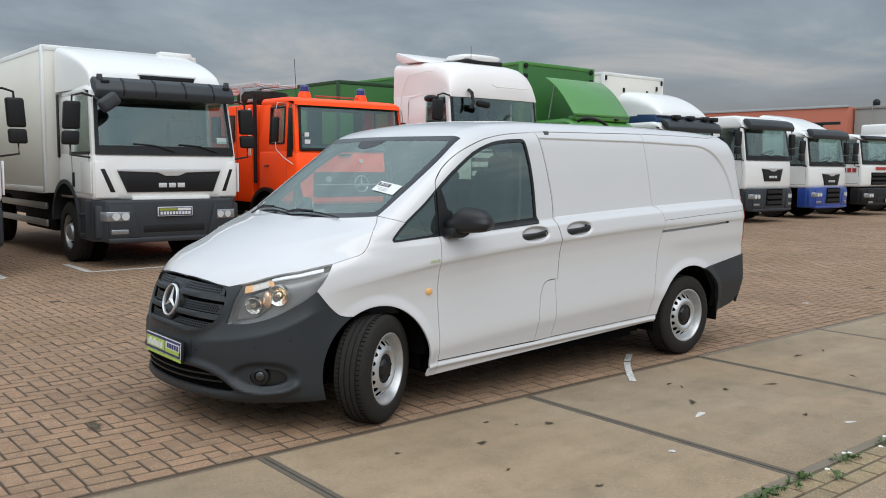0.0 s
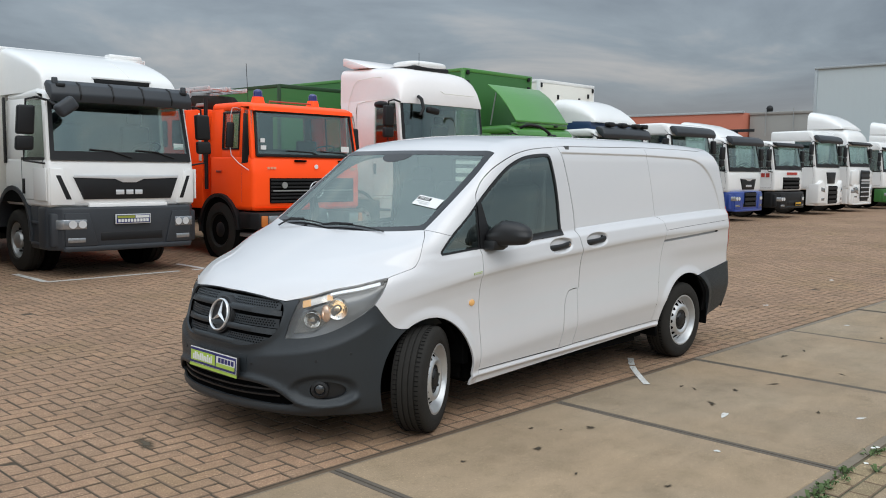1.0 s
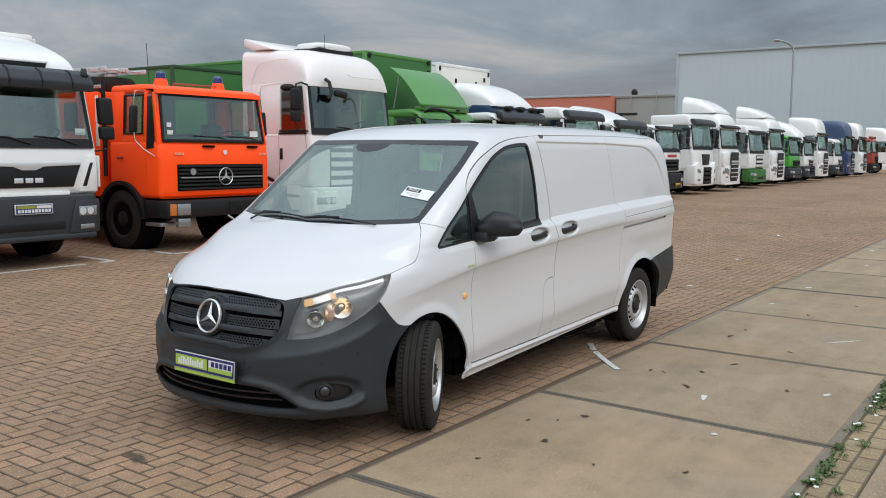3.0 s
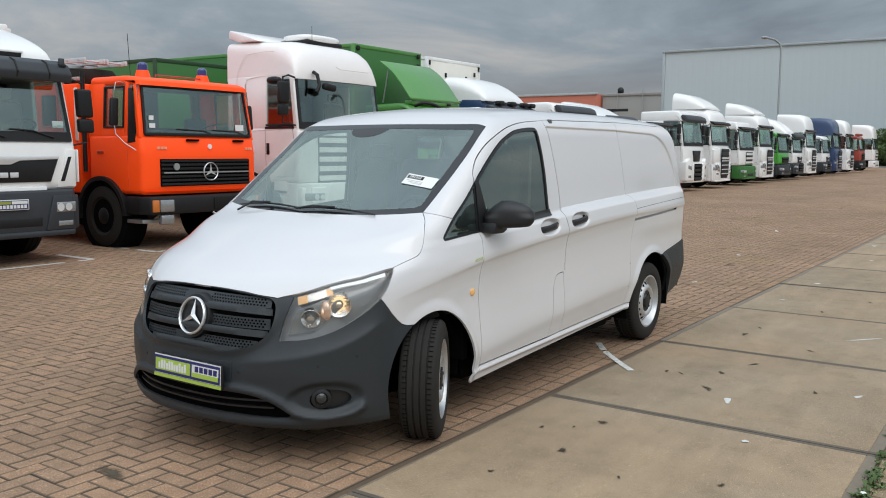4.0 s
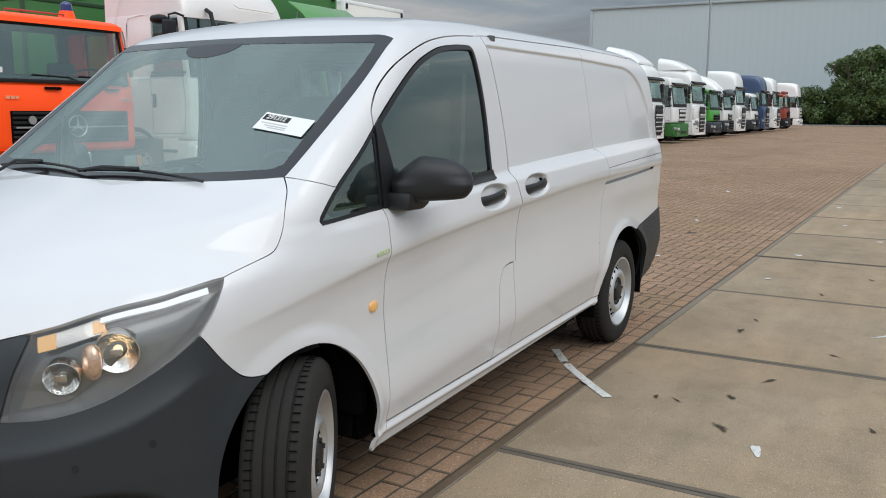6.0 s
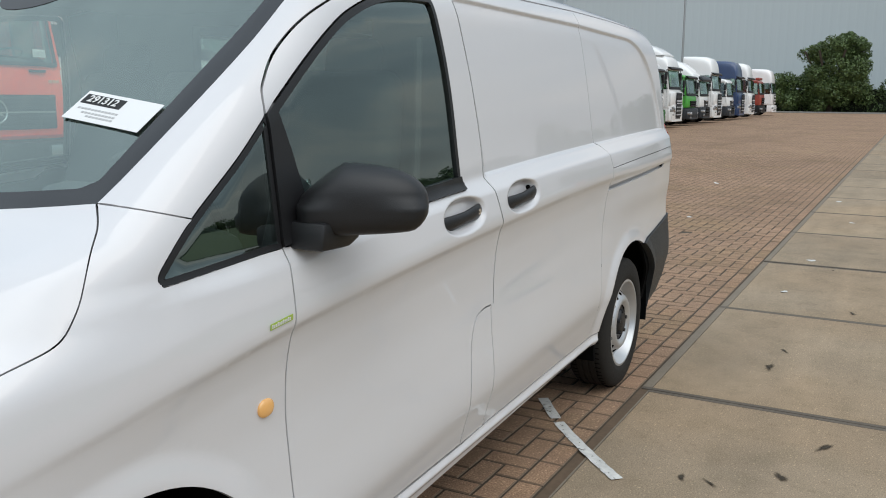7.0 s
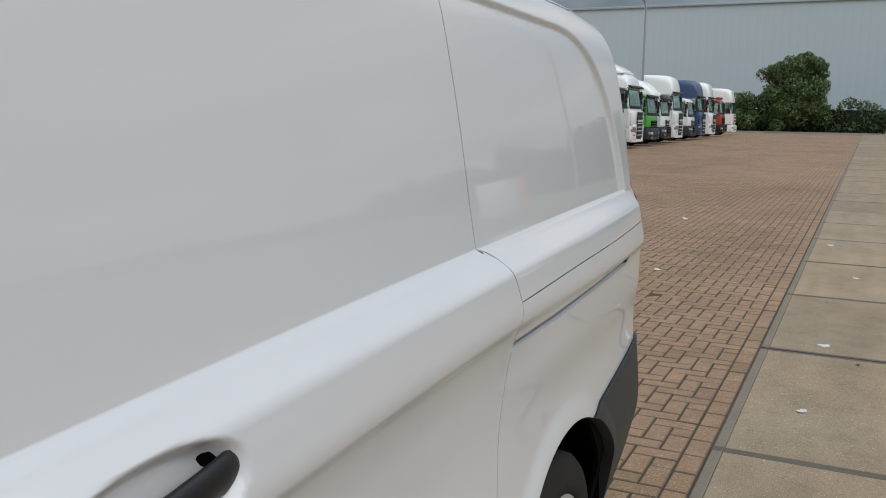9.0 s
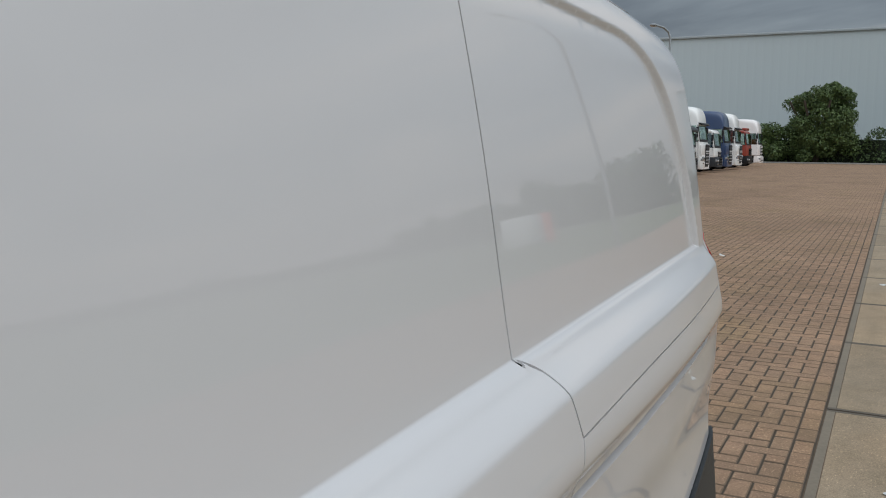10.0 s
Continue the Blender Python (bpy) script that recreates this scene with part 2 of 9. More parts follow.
def within(loop, pts):
    """Even-odd test of points against a loop."""
    x, y = pts[:, 0], pts[:, 1]
    hit = np.zeros(len(pts), bool)
    for (x0, y0), (x1, y1) in zip(loop, np.roll(loop, -1, 0)):
        if y0 == y1:
            continue
        cross = ((y0 > y) != (y1 > y)) & (x < (x1 - x0) * (y - y0) / (y1 - y0) + x0)
        hit ^= cross
    return hit


def fill(outer, holes=(), step=0.03, gap=0.0, shear=None, bend=None, finest=0.005):
    """Points and triangles that fill an outline, with holes, at about the given spacing."""
    loops = [shrink(resample(np.array(outer, float), step * 0.8), gap)]
    loops += [shrink(resample(np.array(h, float), step * 0.6), -gap) for h in holes]
    edge = np.vstack(loops)
    lo, hi = edge.min(0), edge.max(0)
    gx, gy = np.meshgrid(np.arange(lo[0], hi[0], step), np.arange(lo[1], hi[1], step))
    grid = np.stack((gx.ravel(), gy.ravel()), 1)
    spacing = np.full(len(grid), step)
    if shear:
        # rows that run along the body lines, and closer points where the surface bends
        base = shear(np.array([0.5 * (lo[0] + hi[0])]))[0]
        gx, gy = np.meshgrid(np.arange(lo[0], hi[0], step), np.arange(lo[1] - 0.3, hi[1] + 0.3, step))
        grid = np.stack((gx.ravel(), gy.ravel() + shear(gx.ravel()) - base), 1)
        spacing = np.full(len(grid), step)
        gx, gy = np.meshgrid(np.arange(lo[0], hi[0], finest * 1.6), np.arange(lo[1] - 0.3, hi[1] + 0.3, finest))
        close = np.stack((gx.ravel(), gy.ravel() + shear(gx.ravel()) - base), 1)
        close = close[bend(close[:, 0], close[:, 1])]
        flat_ = ~bend(grid[:, 0], grid[:, 1])
        grid = np.vstack((grid[flat_], close))
        spacing = np.concatenate((spacing[flat_], np.full(len(close), finest)))
        good = (grid[:, 1] > lo[1]) & (grid[:, 1] < hi[1])
        grid, spacing = grid[good], spacing[good]
    ok = within(loops[0], grid)
    for h in loops[1:]:
        ok &= ~within(h, grid)
    grid, spacing = grid[ok], spacing[ok]
    if len(grid):
        near = np.full(len(grid), 9.0)
        for i in range(0, len(edge), 64):
            near = np.minimum(near, np.min(np.hypot(grid[:, None, 0] - edge[None, i:i + 64, 0], grid[:, None, 1] - edge[None, i:i + 64, 1]), axis=1))
        grid = grid[near > spacing * 0.45]
    es, k = [], 0
    for l in loops:
        es += [(k + i, k + (i + 1) % len(l)) for i in range(len(l))]
        k += len(l)
    pts = np.vstack((edge, grid))
    vs, _, fs, *_ = delaunay_2d_cdt([Vector(p) for p in pts], es, [], 0, 1e-7)
    vs, fs = np.array([tuple(v) for v in vs]), np.array([tuple(f) for f in fs])
    mid = vs[fs].mean(1)
    ok = within(loops[0], mid)
    for h in loops[1:]:
        ok &= ~within(h, mid)
    return vs, fs[ok]
# ---- van shape: one smooth closed form, half-width a = |y|, x from nose to tail ----
def curve(xs, ys):
    """Monotone cubic through the knots."""
    xs, ys = np.array(xs, float), np.array(ys, float)
    h, d = np.diff(xs), np.diff(ys) / np.diff(xs)
    m = np.concatenate(([d[0]], np.where(d[:-1] * d[1:] > 0, 2 * d[:-1] * d[1:] / (d[:-1] + d[1:] + 1e-12), 0), [d[-1]]))

    def f(x):
        x = np.clip(x, xs[0], xs[-1])
        i = np.clip(np.searchsorted(xs, x) - 1, 0, len(h) - 1)
        t = (x - xs[i]) / h[i]
        return ((1 + 2 * t) * (1 - t) ** 2 * ys[i] + t * (1 - t) ** 2 * h[i] * m[i]
                + t * t * (3 - 2 * t) * ys[i + 1] + t * t * (t - 1) * h[i] * m[i + 1])
    return f


def smax(a, b, k):
    h = np.clip(k - np.abs(a - b), 0, None) / k
    return np.maximum(a, b) + h * h * k / 4


def step01(t):
    t = np.clip(t, 0, 1)
    return t * t * (3 - 2 * t)


TOPLINE = curve([-.2, .06, .163, .3, .5, .7, .93, 1.0, 1.2, 1.5, 1.66, 1.76, 1.9, 2.15, 2.6, 3.6, 4.4, 4.8, 5.2],
                [.74, .838, .885, .958, 1.052, 1.138, 1.228, 1.272, 1.418, 1.636, 1.748, 1.803, 1.846, 1.880, 1.900, 1.905, 1.892, 1.872, 1.84])
FRONTLINE = curve([0, .17, .23, .32, .45, .55, .7, .85, .95, 1.05, 1.12, 1.3], [.12, .09, .035, .02, .022, .036, .07, .10, .16, .36, .40, .405])
FRONTPLAN = curve([0, .14, .278, .408, .518, .628, .726, .835, .885, .925, .95, .985, 1.185], [0, .006, .028, .072, .125, .19, .275, .43, .55, .72, .95, 1.4, 3.0])
REARLINE = curve([0, .3, .5, .8, 1.1, 1.3, 1.6, 1.8, 2.0], [5.0, 5.03, 5.08, 5.08, 5.07, 5.06, 5.01, 4.95, 4.86])
CREASE = curve([.5, 1.05, 1.45, 2.05, 2.53, 3.24, 3.74, 5.1], [.80, .897, .949, 1.002, 1.035, 1.078, 1.098, 1.125])
BELT = curve([.5, 1.4, 2.55, 3.65, 4.85, 5.1], [1.06, 1.10, 1.175, 1.225, 1.262, 1.265])
LOWSIDE = curve([-.9, -.75, -.62, -.545, -.525, -.35, -.20, -.12, -.06, -.03, -.005, .006, .05, .10, .16], [.870, .892, .9190, .9345, .9352, .9205, .9100, .9118, .9192, .9262, .9368, .9375, .931, .921, .907])
UPSIDE = curve([1.0, 1.15, 1.3, 1.5, 1.7, 1.85, 2.0], [.897, .8855, .8675, .843, .812, .783, .750])
DOOR_END = curve([1.0, 1.175, 1.30, 1.48, 1.66, 1.79, 1.9], [2.552, 2.523, 2.519, 2.494, 2.459, 2.432, 2.412])


FAR = 0.965


def half_of(y):
    return np.where(y > 0, y * FAR, -y)


def arch_gap(x, z):
    """Distance outside the nearer wheel opening."""
    front = np.hypot(x - .985, z - .335) - .378
    rear = (np.hypot((x - 4.14) / .43, (z - .33) / .415) - 1) * .42
    return front, rear


def bowl(x, z, cx, cz, tilt):
    u, v = (x - cx) + 0 * z, (z - cz) - tilt * (x - cx)
    r = (np.abs(u / .143) ** 2.4 + np.abs(v / .057) ** 2.2)
    return .032 * step01((1 - r) / .75)


def side_width(x, z):
    low = LOWSIDE(z - CREASE(x))
    cargo = step01((x - DOOR_END(z) - .004) / .022)
    up = UPSIDE(z)
    b = BELT(x)
    w = low + (up - low) * step01((z - (b - .040)) / .060)
    # pressed-in cargo panel
    ramp = -smax(z - 1.756 + .02 * np.clip(x - 3.6, 0, None), x - 4.85 + .30 * (z - 1.27), .40)
    inset = np.minimum(ramp, (z - (b + .012)) * 2.2)
    w = w - .013 * step01(inset / .018) * cargo
    # the tuck under the crease flattens out behind the sliding door
    w = w + .017 * np.exp(-((z - CREASE(x) + .13) / .10) ** 2) * step01((x - 3.62) / .5)
    # wheel arch flares
    f, r = arch_gap(x, z)
    w = w + .016 * step01(1 - f / .075) * step01((x - .55) / .2) + .012 * step01(1 - r / .075)
    # sill roll
    s = z - (.286 + .026 * (x - 1.44))
    w = w + .014 * np.exp(-(s / .016) ** 2) * step01((x - 1.2) / .2) * step01((3.84 - x) / .2)
    w = w - .020 * np.clip((x - 4.25) / .75, 0, None) ** 2 * step01((b + .03 - z) / .08) - .012 * np.clip((x - 4.25) / .75, 0, None) ** 2
    w = w - bowl(x, z, 2.304, 1.085, .05) - bowl(x, z, 2.750, 1.105, .05)
    return w


def body(x, a, z):
    side = a - side_width(x, z)
    near = step01((2.0 - x) / .5)
    crown = .050 + .03 * (1 - near)
    top = (z - TOPLINE(x - .14 * a * a * near) + crown * a * a) * (1 - .15 * step01((1.95 - x) / .2))
    e = 1e-3
    slope = (FRONTPLAN(a + e) - FRONTPLAN(a - e)) / (2 * e)
    front = (FRONTPLAN(a) + FRONTLINE(z) - x) / np.sqrt(1 + slope ** 2)
    rear = x - REARLINE(z) + .06 * (a / .9) ** 6
    d = smax(side, front, .05)
    d = smax(d, top, .12 + .05 * step01((x - 1.6) / .5))
    return smax(d, rear, .12)


def solve(f, lo, hi, n=46):
    lo, hi = lo.copy(), hi.copy()
    for _ in range(n):
        mid = (lo + hi) / 2
        inside = f(mid) < 0
        lo, hi = np.where(inside, mid, lo), np.where(inside, hi, mid)
    return lo


def on_side(u, v):
    a = solve(lambda t: body(u, t, v), np.zeros_like(u), np.full_like(u, 1.2))
    return np.stack((u, a, v), 1)


def on_edge(u, q):
    """Along the diagonal of the section: q = z - a."""
    a = solve(lambda t: body(u, t, q + t), np.full_like(u, .3), np.full_like(u, 1.2))
    return np.stack((u, a, q + a), 1)


def on_top(u, v):
    z = solve(lambda t: body(u, half_of(v), t), np.full_like(u, .62), np.full_like(u, 2.1))
    return np.stack((u, v, z), 1)


def on_front(u, v):
    c, s = np.cos(u / .9), np.sin(u / .9)
    r = solve(lambda t: body(1 - t * c, half_of(t * s), v), np.zeros_like(u), np.full_like(u, 1.5))
    return np.stack((1 - r * c, r * s, v), 1)


def on_rear(u, v):
    c, s = np.cos(u / .9), np.sin(u / .9)
    r = solve(lambda t: body(4 + t * c, half_of(t * s), v), np.zeros_like(u), np.full_like(u, 1.5))
    return np.stack((4 + r * c, r * s, v), 1)


def outward(p):
    """Unit normals of the shape at points p."""
    g = np.zeros_like(p)
    for i in range(3):
        d = np.zeros(3)
        d[i] = 2e-3
        q, r = p + d, p - d
        g[:, i] = body(q[:, 0], half_of(q[:, 1]), q[:, 2]) - body(r[:, 0], half_of(r[:, 1]), r[:, 2])
    return g / np.linalg.norm(g, axis=1)[:, None]
# ---- ground ----
SAND = mat("joint_sand", (0.062, 0.046, 0.030), 0.95, grain=0.3, scale=60, stain=0.25)

# paver chamfers: grime and joint shade, both put into the colour
EDGE_GRIME_SHADE = mat("grimy_shaded_paver_edge", (0.172, 0.116, 0.077), 0.95, grain=0.4, scale=70, stain=0.2)


def paving_material(name, geometry_bricks, tint=(1.0, 1.0, 1.0)):
    """Weathered red-brown concrete pavers, with grit and broad stains; far off the courses are drawn by the material."""
    m = bpy.data.materials.new(name)
    m.use_nodes = True
    n, l = m.node_tree.nodes, m.node_tree.links
    b = n["Principled BSDF"]
    where = n.new("ShaderNodeTexCoord" if not geometry_bricks else "ShaderNodeNewGeometry")
    pos = where.outputs["Object"] if not geometry_bricks else where.outputs["Position"]

    def noise_of(scale, detail=5):
        t = n.new("ShaderNodeTexNoise")
        t.inputs["Scale"].default_value, t.inputs["Detail"].default_value = scale, detail
        l.new(pos, t.inputs["Vector"])
        return t.outputs["Fac"]

    def ramp(fac, stops):
        r = n.new("ShaderNodeValToRGB")
        r.color_ramp.elements[0].position, r.color_ramp.elements[0].color = stops[0][0], (*stops[0][1], 1)
        r.color_ramp.elements[1].position, r.color_ramp.elements[1].color = stops[-1][0], (*stops[-1][1], 1)
        for p, c in stops[1:-1]:
            r.color_ramp.elements.new(p).color = (*c, 1)
        l.new(fac, r.inputs[0])
        return r.outputs[0]

    def mixed(fac, a, bcol, kind="MIX"):
        k = n.new("ShaderNodeMix")
        k.data_type, k.blend_type = "RGBA", kind
        for sock, v in ((k.inputs[0], fac), (k.inputs[6], a), (k.inputs[7], bcol)):
            if isinstance(v, (int, float)):
                sock.default_value = v
            elif isinstance(v, tuple):
                sock.default_value = (*v, 1)
            else:
                l.new(v, sock)
        return k.outputs[2]

    broad = noise_of(0.32, 6)
    base = ramp(broad, [(0.30, (0.270, 0.170, 0.108)), (0.5, (0.314, 0.198, 0.126)), (0.72, (0.348, 0.222, 0.142))])
    grit = ramp(noise_of(150, 3), [(0.32, (0.55, 0.54, 0.52)), (0.5, (0.98, 0.98, 0.98)), (0.68, (1.45, 1.45, 1.45))])
    col = mixed(0.7, mixed(1.0, base, tint, "MULTIPLY"), grit, "MULTIPLY")
    if geometry_bricks:
        info = n.new("ShaderNodeObjectInfo")
        geo = n.new("ShaderNodeNewGeometry")
        add = n.new("ShaderNodeMath")
        add.operation = "ADD"
        l.new(info.outputs["Random"], add.inputs[0])
        l.new(geo.outputs["Random Per Island"], add.inputs[1])
        fr = n.new("ShaderNodeMath")
        fr.operation = "FRACT"
        l.new(add.outputs[0], fr.inputs[0])
        tone = ramp(fr.outputs[0], [(0.0, (0.91, 0.92, 0.93)), (0.5, (1.0, 1.0, 1.0)), (1.0, (1.09, 1.06, 1.04))])
        col = mixed(1.0, col, tone, "MULTIPLY")
    else:
        bt = n.new("ShaderNodeTexBrick")
        bt.inputs["Scale"].default_value = 1.0
        bt.inputs["Brick Width"].default_value, bt.inputs["Row Height"].default_value = 0.21, 0.105
        bt.inputs["Mortar Size"].default_value = 0.006
        bt.inputs["Color1"].default_value, bt.inputs["Color2"].default_value = (1.05, 1.03, 1, 1), (0.86, 0.87, 0.88, 1)
        bt.inputs["Mortar"].default_value = (0.45, 0.42, 0.40, 1)
        l.new(pos, bt.inputs["Vector"])
        col = mixed(0.75, col, bt.outputs["Color"], "MULTIPLY")
    fleck = ramp(noise_of(78, 2), [(0.60, (1, 1, 1)), (0.68, (1.75, 1.80, 1.82))])
    col = mixed(0.9, col, fleck, "MULTIPLY")
    dirt = ramp(noise_of(1.1, 7), [(0.46, (1, 1, 1)), (0.76, (0.74, 0.73, 0.71))])
    col = mixed(0.8, col, dirt, "MULTIPLY")
    moss = ramp(noise_of(0.75, 8), [(0.50, (1, 1, 1)), (0.68, (0.80, 0.86, 0.66))])
    col = mixed(0.45, col, moss, "MULTIPLY")
    rubbed = ramp(noise_of(9.0, 4), [(0.40, (0.90, 0.90, 0.90)), (0.62, (1.10, 1.10, 1.09))])
    col = mixed(0.8, col, rubbed, "MULTIPLY")
    l.new(col, b.inputs["Base Color"])
    b.inputs["Roughness"].default_value = 0.86
    b.inputs["Specular IOR Level"].default_value = 0.35
    bn = n.new("ShaderNodeBump")
    bn.inputs["Strength"].default_value, bn.inputs["Distance"].default_value = 0.6, 0.005
    l.new(noise_of(120, 4), bn.inputs["Height"])
    l.new(bn.outputs[0], b.inputs["Normal"])
    return m


PAVING = paving_material("brick_paving_near", True)
PAVING_FAR = paving_material("brick_paving_far", False)
PAVING_TAN = paving_material("tan_paving", True, (1.0, 1.19, 1.12))
CONCRETE = mat("worn_concrete", (0.304, 0.230, 0.159), 0.85, grain=0.14, scale=150, stain=0.16, stain_scale=0.9, bump=0.14, bump_scale=320, per_piece=0.10)


def concrete_material():
    """Worn slab concrete: exposed grit, darker patches, pale rubbed tracks."""
    m = CONCRETE
    n, l = m.node_tree.nodes, m.node_tree.links
    b = n["Principled BSDF"]
    old = b.inputs["Base Color"].links[0].from_socket
    geo = n.new("ShaderNodeNewGeometry")

    def layer(scale, detail, lo, hi, c0, c1, col, fac=1.0, stretch=None):
        t = n.new("ShaderNodeTexNoise")
        t.inputs["Scale"].default_value, t.inputs["Detail"].default_value = scale, detail
        src = geo.outputs["Position"]
        if stretch:
            mp = n.new("ShaderNodeVectorMath")
            mp.operation = "MULTIPLY"
            l.new(src, mp.inputs[0])
            mp.inputs[1].default_value = stretch
            src = mp.outputs[0]
        l.new(src, t.inputs["Vector"])
        r = n.new("ShaderNodeValToRGB")
        r.color_ramp.elements[0].position, r.color_ramp.elements[0].color = lo, (*c0, 1)
        r.color_ramp.elements[1].position, r.color_ramp.elements[1].color = hi, (*c1, 1)
        l.new(t.outputs["Fac"], r.inputs[0])
        k = n.new("ShaderNodeMix")
        k.data_type, k.blend_type = "RGBA", "MULTIPLY"
        k.inputs[0].default_value = fac
        l.new(col, k.inputs[6])
        l.new(r.outputs[0], k.inputs[7])
        return k.outputs[2]

    col = layer(170, 3, 0.36, 0.66, (0.76, 0.76, 0.75), (1.22, 1.22, 1.21), old, 0.9)
    col = layer(52, 1, 0.69, 0.75, (1.0, 1.0, 1.0), (1.45, 1.44, 1.40), col)
    col = layer(30, 3, 0.55, 0.72, (1.0, 1.0, 1.0), (0.87, 0.86, 0.84), col)
    col = layer(95, 1, 0.66, 0.73, (1.0, 1.0, 1.0), (1.7, 1.69, 1.63), col)
    col = layer(5.5, 6, 0.46, 0.66, (1.03, 1.03, 1.02), (0.90, 0.91, 0.88), col, 0.9)
    col = layer(1.6, 7, 0.40, 0.70, (1.04, 1.03, 1.02), (0.88, 0.87, 0.85), col)
    col = layer(2.2, 5, 0.40, 0.65, (0.93, 0.93, 0.92), (1.08, 1.07, 1.05), col, 0.8, (0.25, 2.2, 1))
    col = layer(3.4, 9, 0.60, 0.68, (1.0, 1.0, 1.0), (0.90, 0.895, 0.88), col)
    col = layer(0.55, 4, 0.42, 0.60, (1.02, 0.985, 0.94), (0.98, 0.995, 1.01), col)
    l.new(col, b.inputs["Base Color"])


concrete_material()
EDGE_STEEL = mat("rusty_edge_steel", (0.200, 0.163, 0.120), 0.85, 0.0, grain=0.2, scale=40, stain=0.3, stain_scale=3)
CROSS_RIM = mat("cross_joint_rim", (0.122, 0.100, 0.078), 0.9, grain=0.25, scale=40, stain=0.3, stain_scale=3)
JOINT = mat("joint_filler", (0.125, 0.083, 0.051), 0.9, grain=0.25, scale=40, stain=0.3, stain_scale=4)
ROAD_PAINT = mat("worn_road_paint", (0.60, 0.59, 0.56), 0.75, grain=0.35, scale=28, stain=0.2, stain_scale=6)


def see_through(m, scale, lo, hi, rim=False):
    """Lets the ground show through a thin coat where it is worn or runs out."""
    n, l = m.node_tree.nodes, m.node_tree.links
    geo, t, r, clear, mix = (n.new("ShaderNodeNewGeometry"), n.new("ShaderNodeTexNoise"), n.new("ShaderNodeMapRange"), n.new("ShaderNodeBsdfTransparent"), n.new("ShaderNodeMixShader"))
    t.inputs["Scale"].default_value, t.inputs["Detail"].default_value = scale, 5
    l.new(geo.outputs["Position"], t.inputs["Vector"])
    r.interpolation_type = "SMOOTHSTEP"
    r.inputs["From Min"].default_value, r.inputs["From Max"].default_value = lo, hi
    fac = t.outputs["Fac"]
    if rim:
        a, add = n.new("ShaderNodeAttribute"), n.new("ShaderNodeMath")
        a.attribute_name, add.operation = "rim", "ADD"
        l.new(a.outputs["Fac"], add.inputs[0])
        l.new(fac, add.inputs[1])
        fac = add.outputs[0]
    l.new(fac, r.inputs["Value"])
    l.new(r.outputs[0], mix.inputs[0])
    l.new(clear.outputs[0], mix.inputs[1])
    l.new(n["Principled BSDF"].outputs[0], mix.inputs[2])
    l.new(mix.outputs[0], n["Material Output"].inputs[0])


see_through(ROAD_PAINT, 45, 0.30, 0.42)
DARK_SPOT = mat("oil_spot", (0.052, 0.041, 0.029), 0.8, grain=0.3, scale=30, spec=0.2)
see_through(DARK_SPOT, 26, 0.60, 1.45, rim=True)
WEED = mat("weed_leaf", (0.075, 0.12, 0.035), 0.7, grain=0.3, scale=30, per_piece=0.25)
DAISY = mat("daisy_petal", (0.75, 0.75, 0.70), 0.7)

SLAB_EDGE, SLAB_X0, SLAB = 3.30, 1.155, 2.0
SLAB_WIDTH = 1.95

ground = tagged(link_mesh("ground", [(-700, -700, -0.014), (900, -700, -0.014), (900, 900, -0.014), (-700, 900, -0.014)], [(0, 1, 2, 3)], PAVING_FAR),
                "red-brown brick paved truck yard", "ground", kind="structure")


def herringbone(x0, x1, y0, y1, unit=0.105):
    """(x, y, along_x) of each paver of a herringbone between the limits."""
    out = []
    for i in range(int((x1 - x0) / unit)):
        for j in range(int((y1 - y0) / unit)):
            k = (i - j) % 4
            if k == 0:
                out.append((x0 + i * unit, y0 + j * unit, True))
            elif k == 3:
                out.append((x0 + i * unit, y0 + j * unit, False))
            elif k == 2 and j == 0:
                out.append((x0 + i * unit, y0 + j * unit, None))
    return out


def paver_shape(lx, ly, sink=0.010):
    """Top and chamfered sides of one paver with its corner at the origin."""
    g, c = 0.0038, 0.0050
    v = [(g, g, -sink), (lx - g, g, -sink), (lx - g, ly - g, -sink), (g, ly - g, -sink),
         (g, g, -0.004), (lx - g, g, -0.004), (lx - g, ly - g, -0.004), (g, ly - g, -0.004),
         (g + c, g + c, 0), (lx - g - c, g + c, 0), (lx - g - c, ly - g - c, 0), (g + c, ly - g - c, 0)]
    f = [(8, 9, 10, 11)]
    for a in (0, 4):
        f += [(a + k, a + (k + 1) % 4, a + 4 + (k + 1) % 4, a + 4 + k) for k in range(4)]
    # walls and chamfers are coloured dark to stand for shade and dirt in joints
    return np.array(v), f, [0] + [1] * 4 + [2] * 4


def pavers_joined(name, pieces, parent, label, material=PAVING):
    rng = np.random.default_rng(5)
    V, F, k, slots = [], [], 0, []
    for x, y, lx, ly in pieces:
        v, f, kinds = paver_shape(lx, ly)
        slots += kinds
        v = v + np.array((x, y, rng.normal(0, 0.0009)))
        v[:, 2] += (v[:, 0] - x) * rng.normal(0, 0.006) + (v[:, 1] - y) * rng.normal(0, 0.006)
        V.append(v)
        F += [tuple(a + k for a in q) for q in f]
        k += 12
    ob = link_mesh(name, np.vstack(V), F, material, parent)
    ob.data.materials.append(SAND)
    ob.data.materials.append(EDGE_GRIME_SHADE)
    ob.data.polygons.foreach_set("material_index", slots)
    return tagged(ob, label, "", kind="stuff")


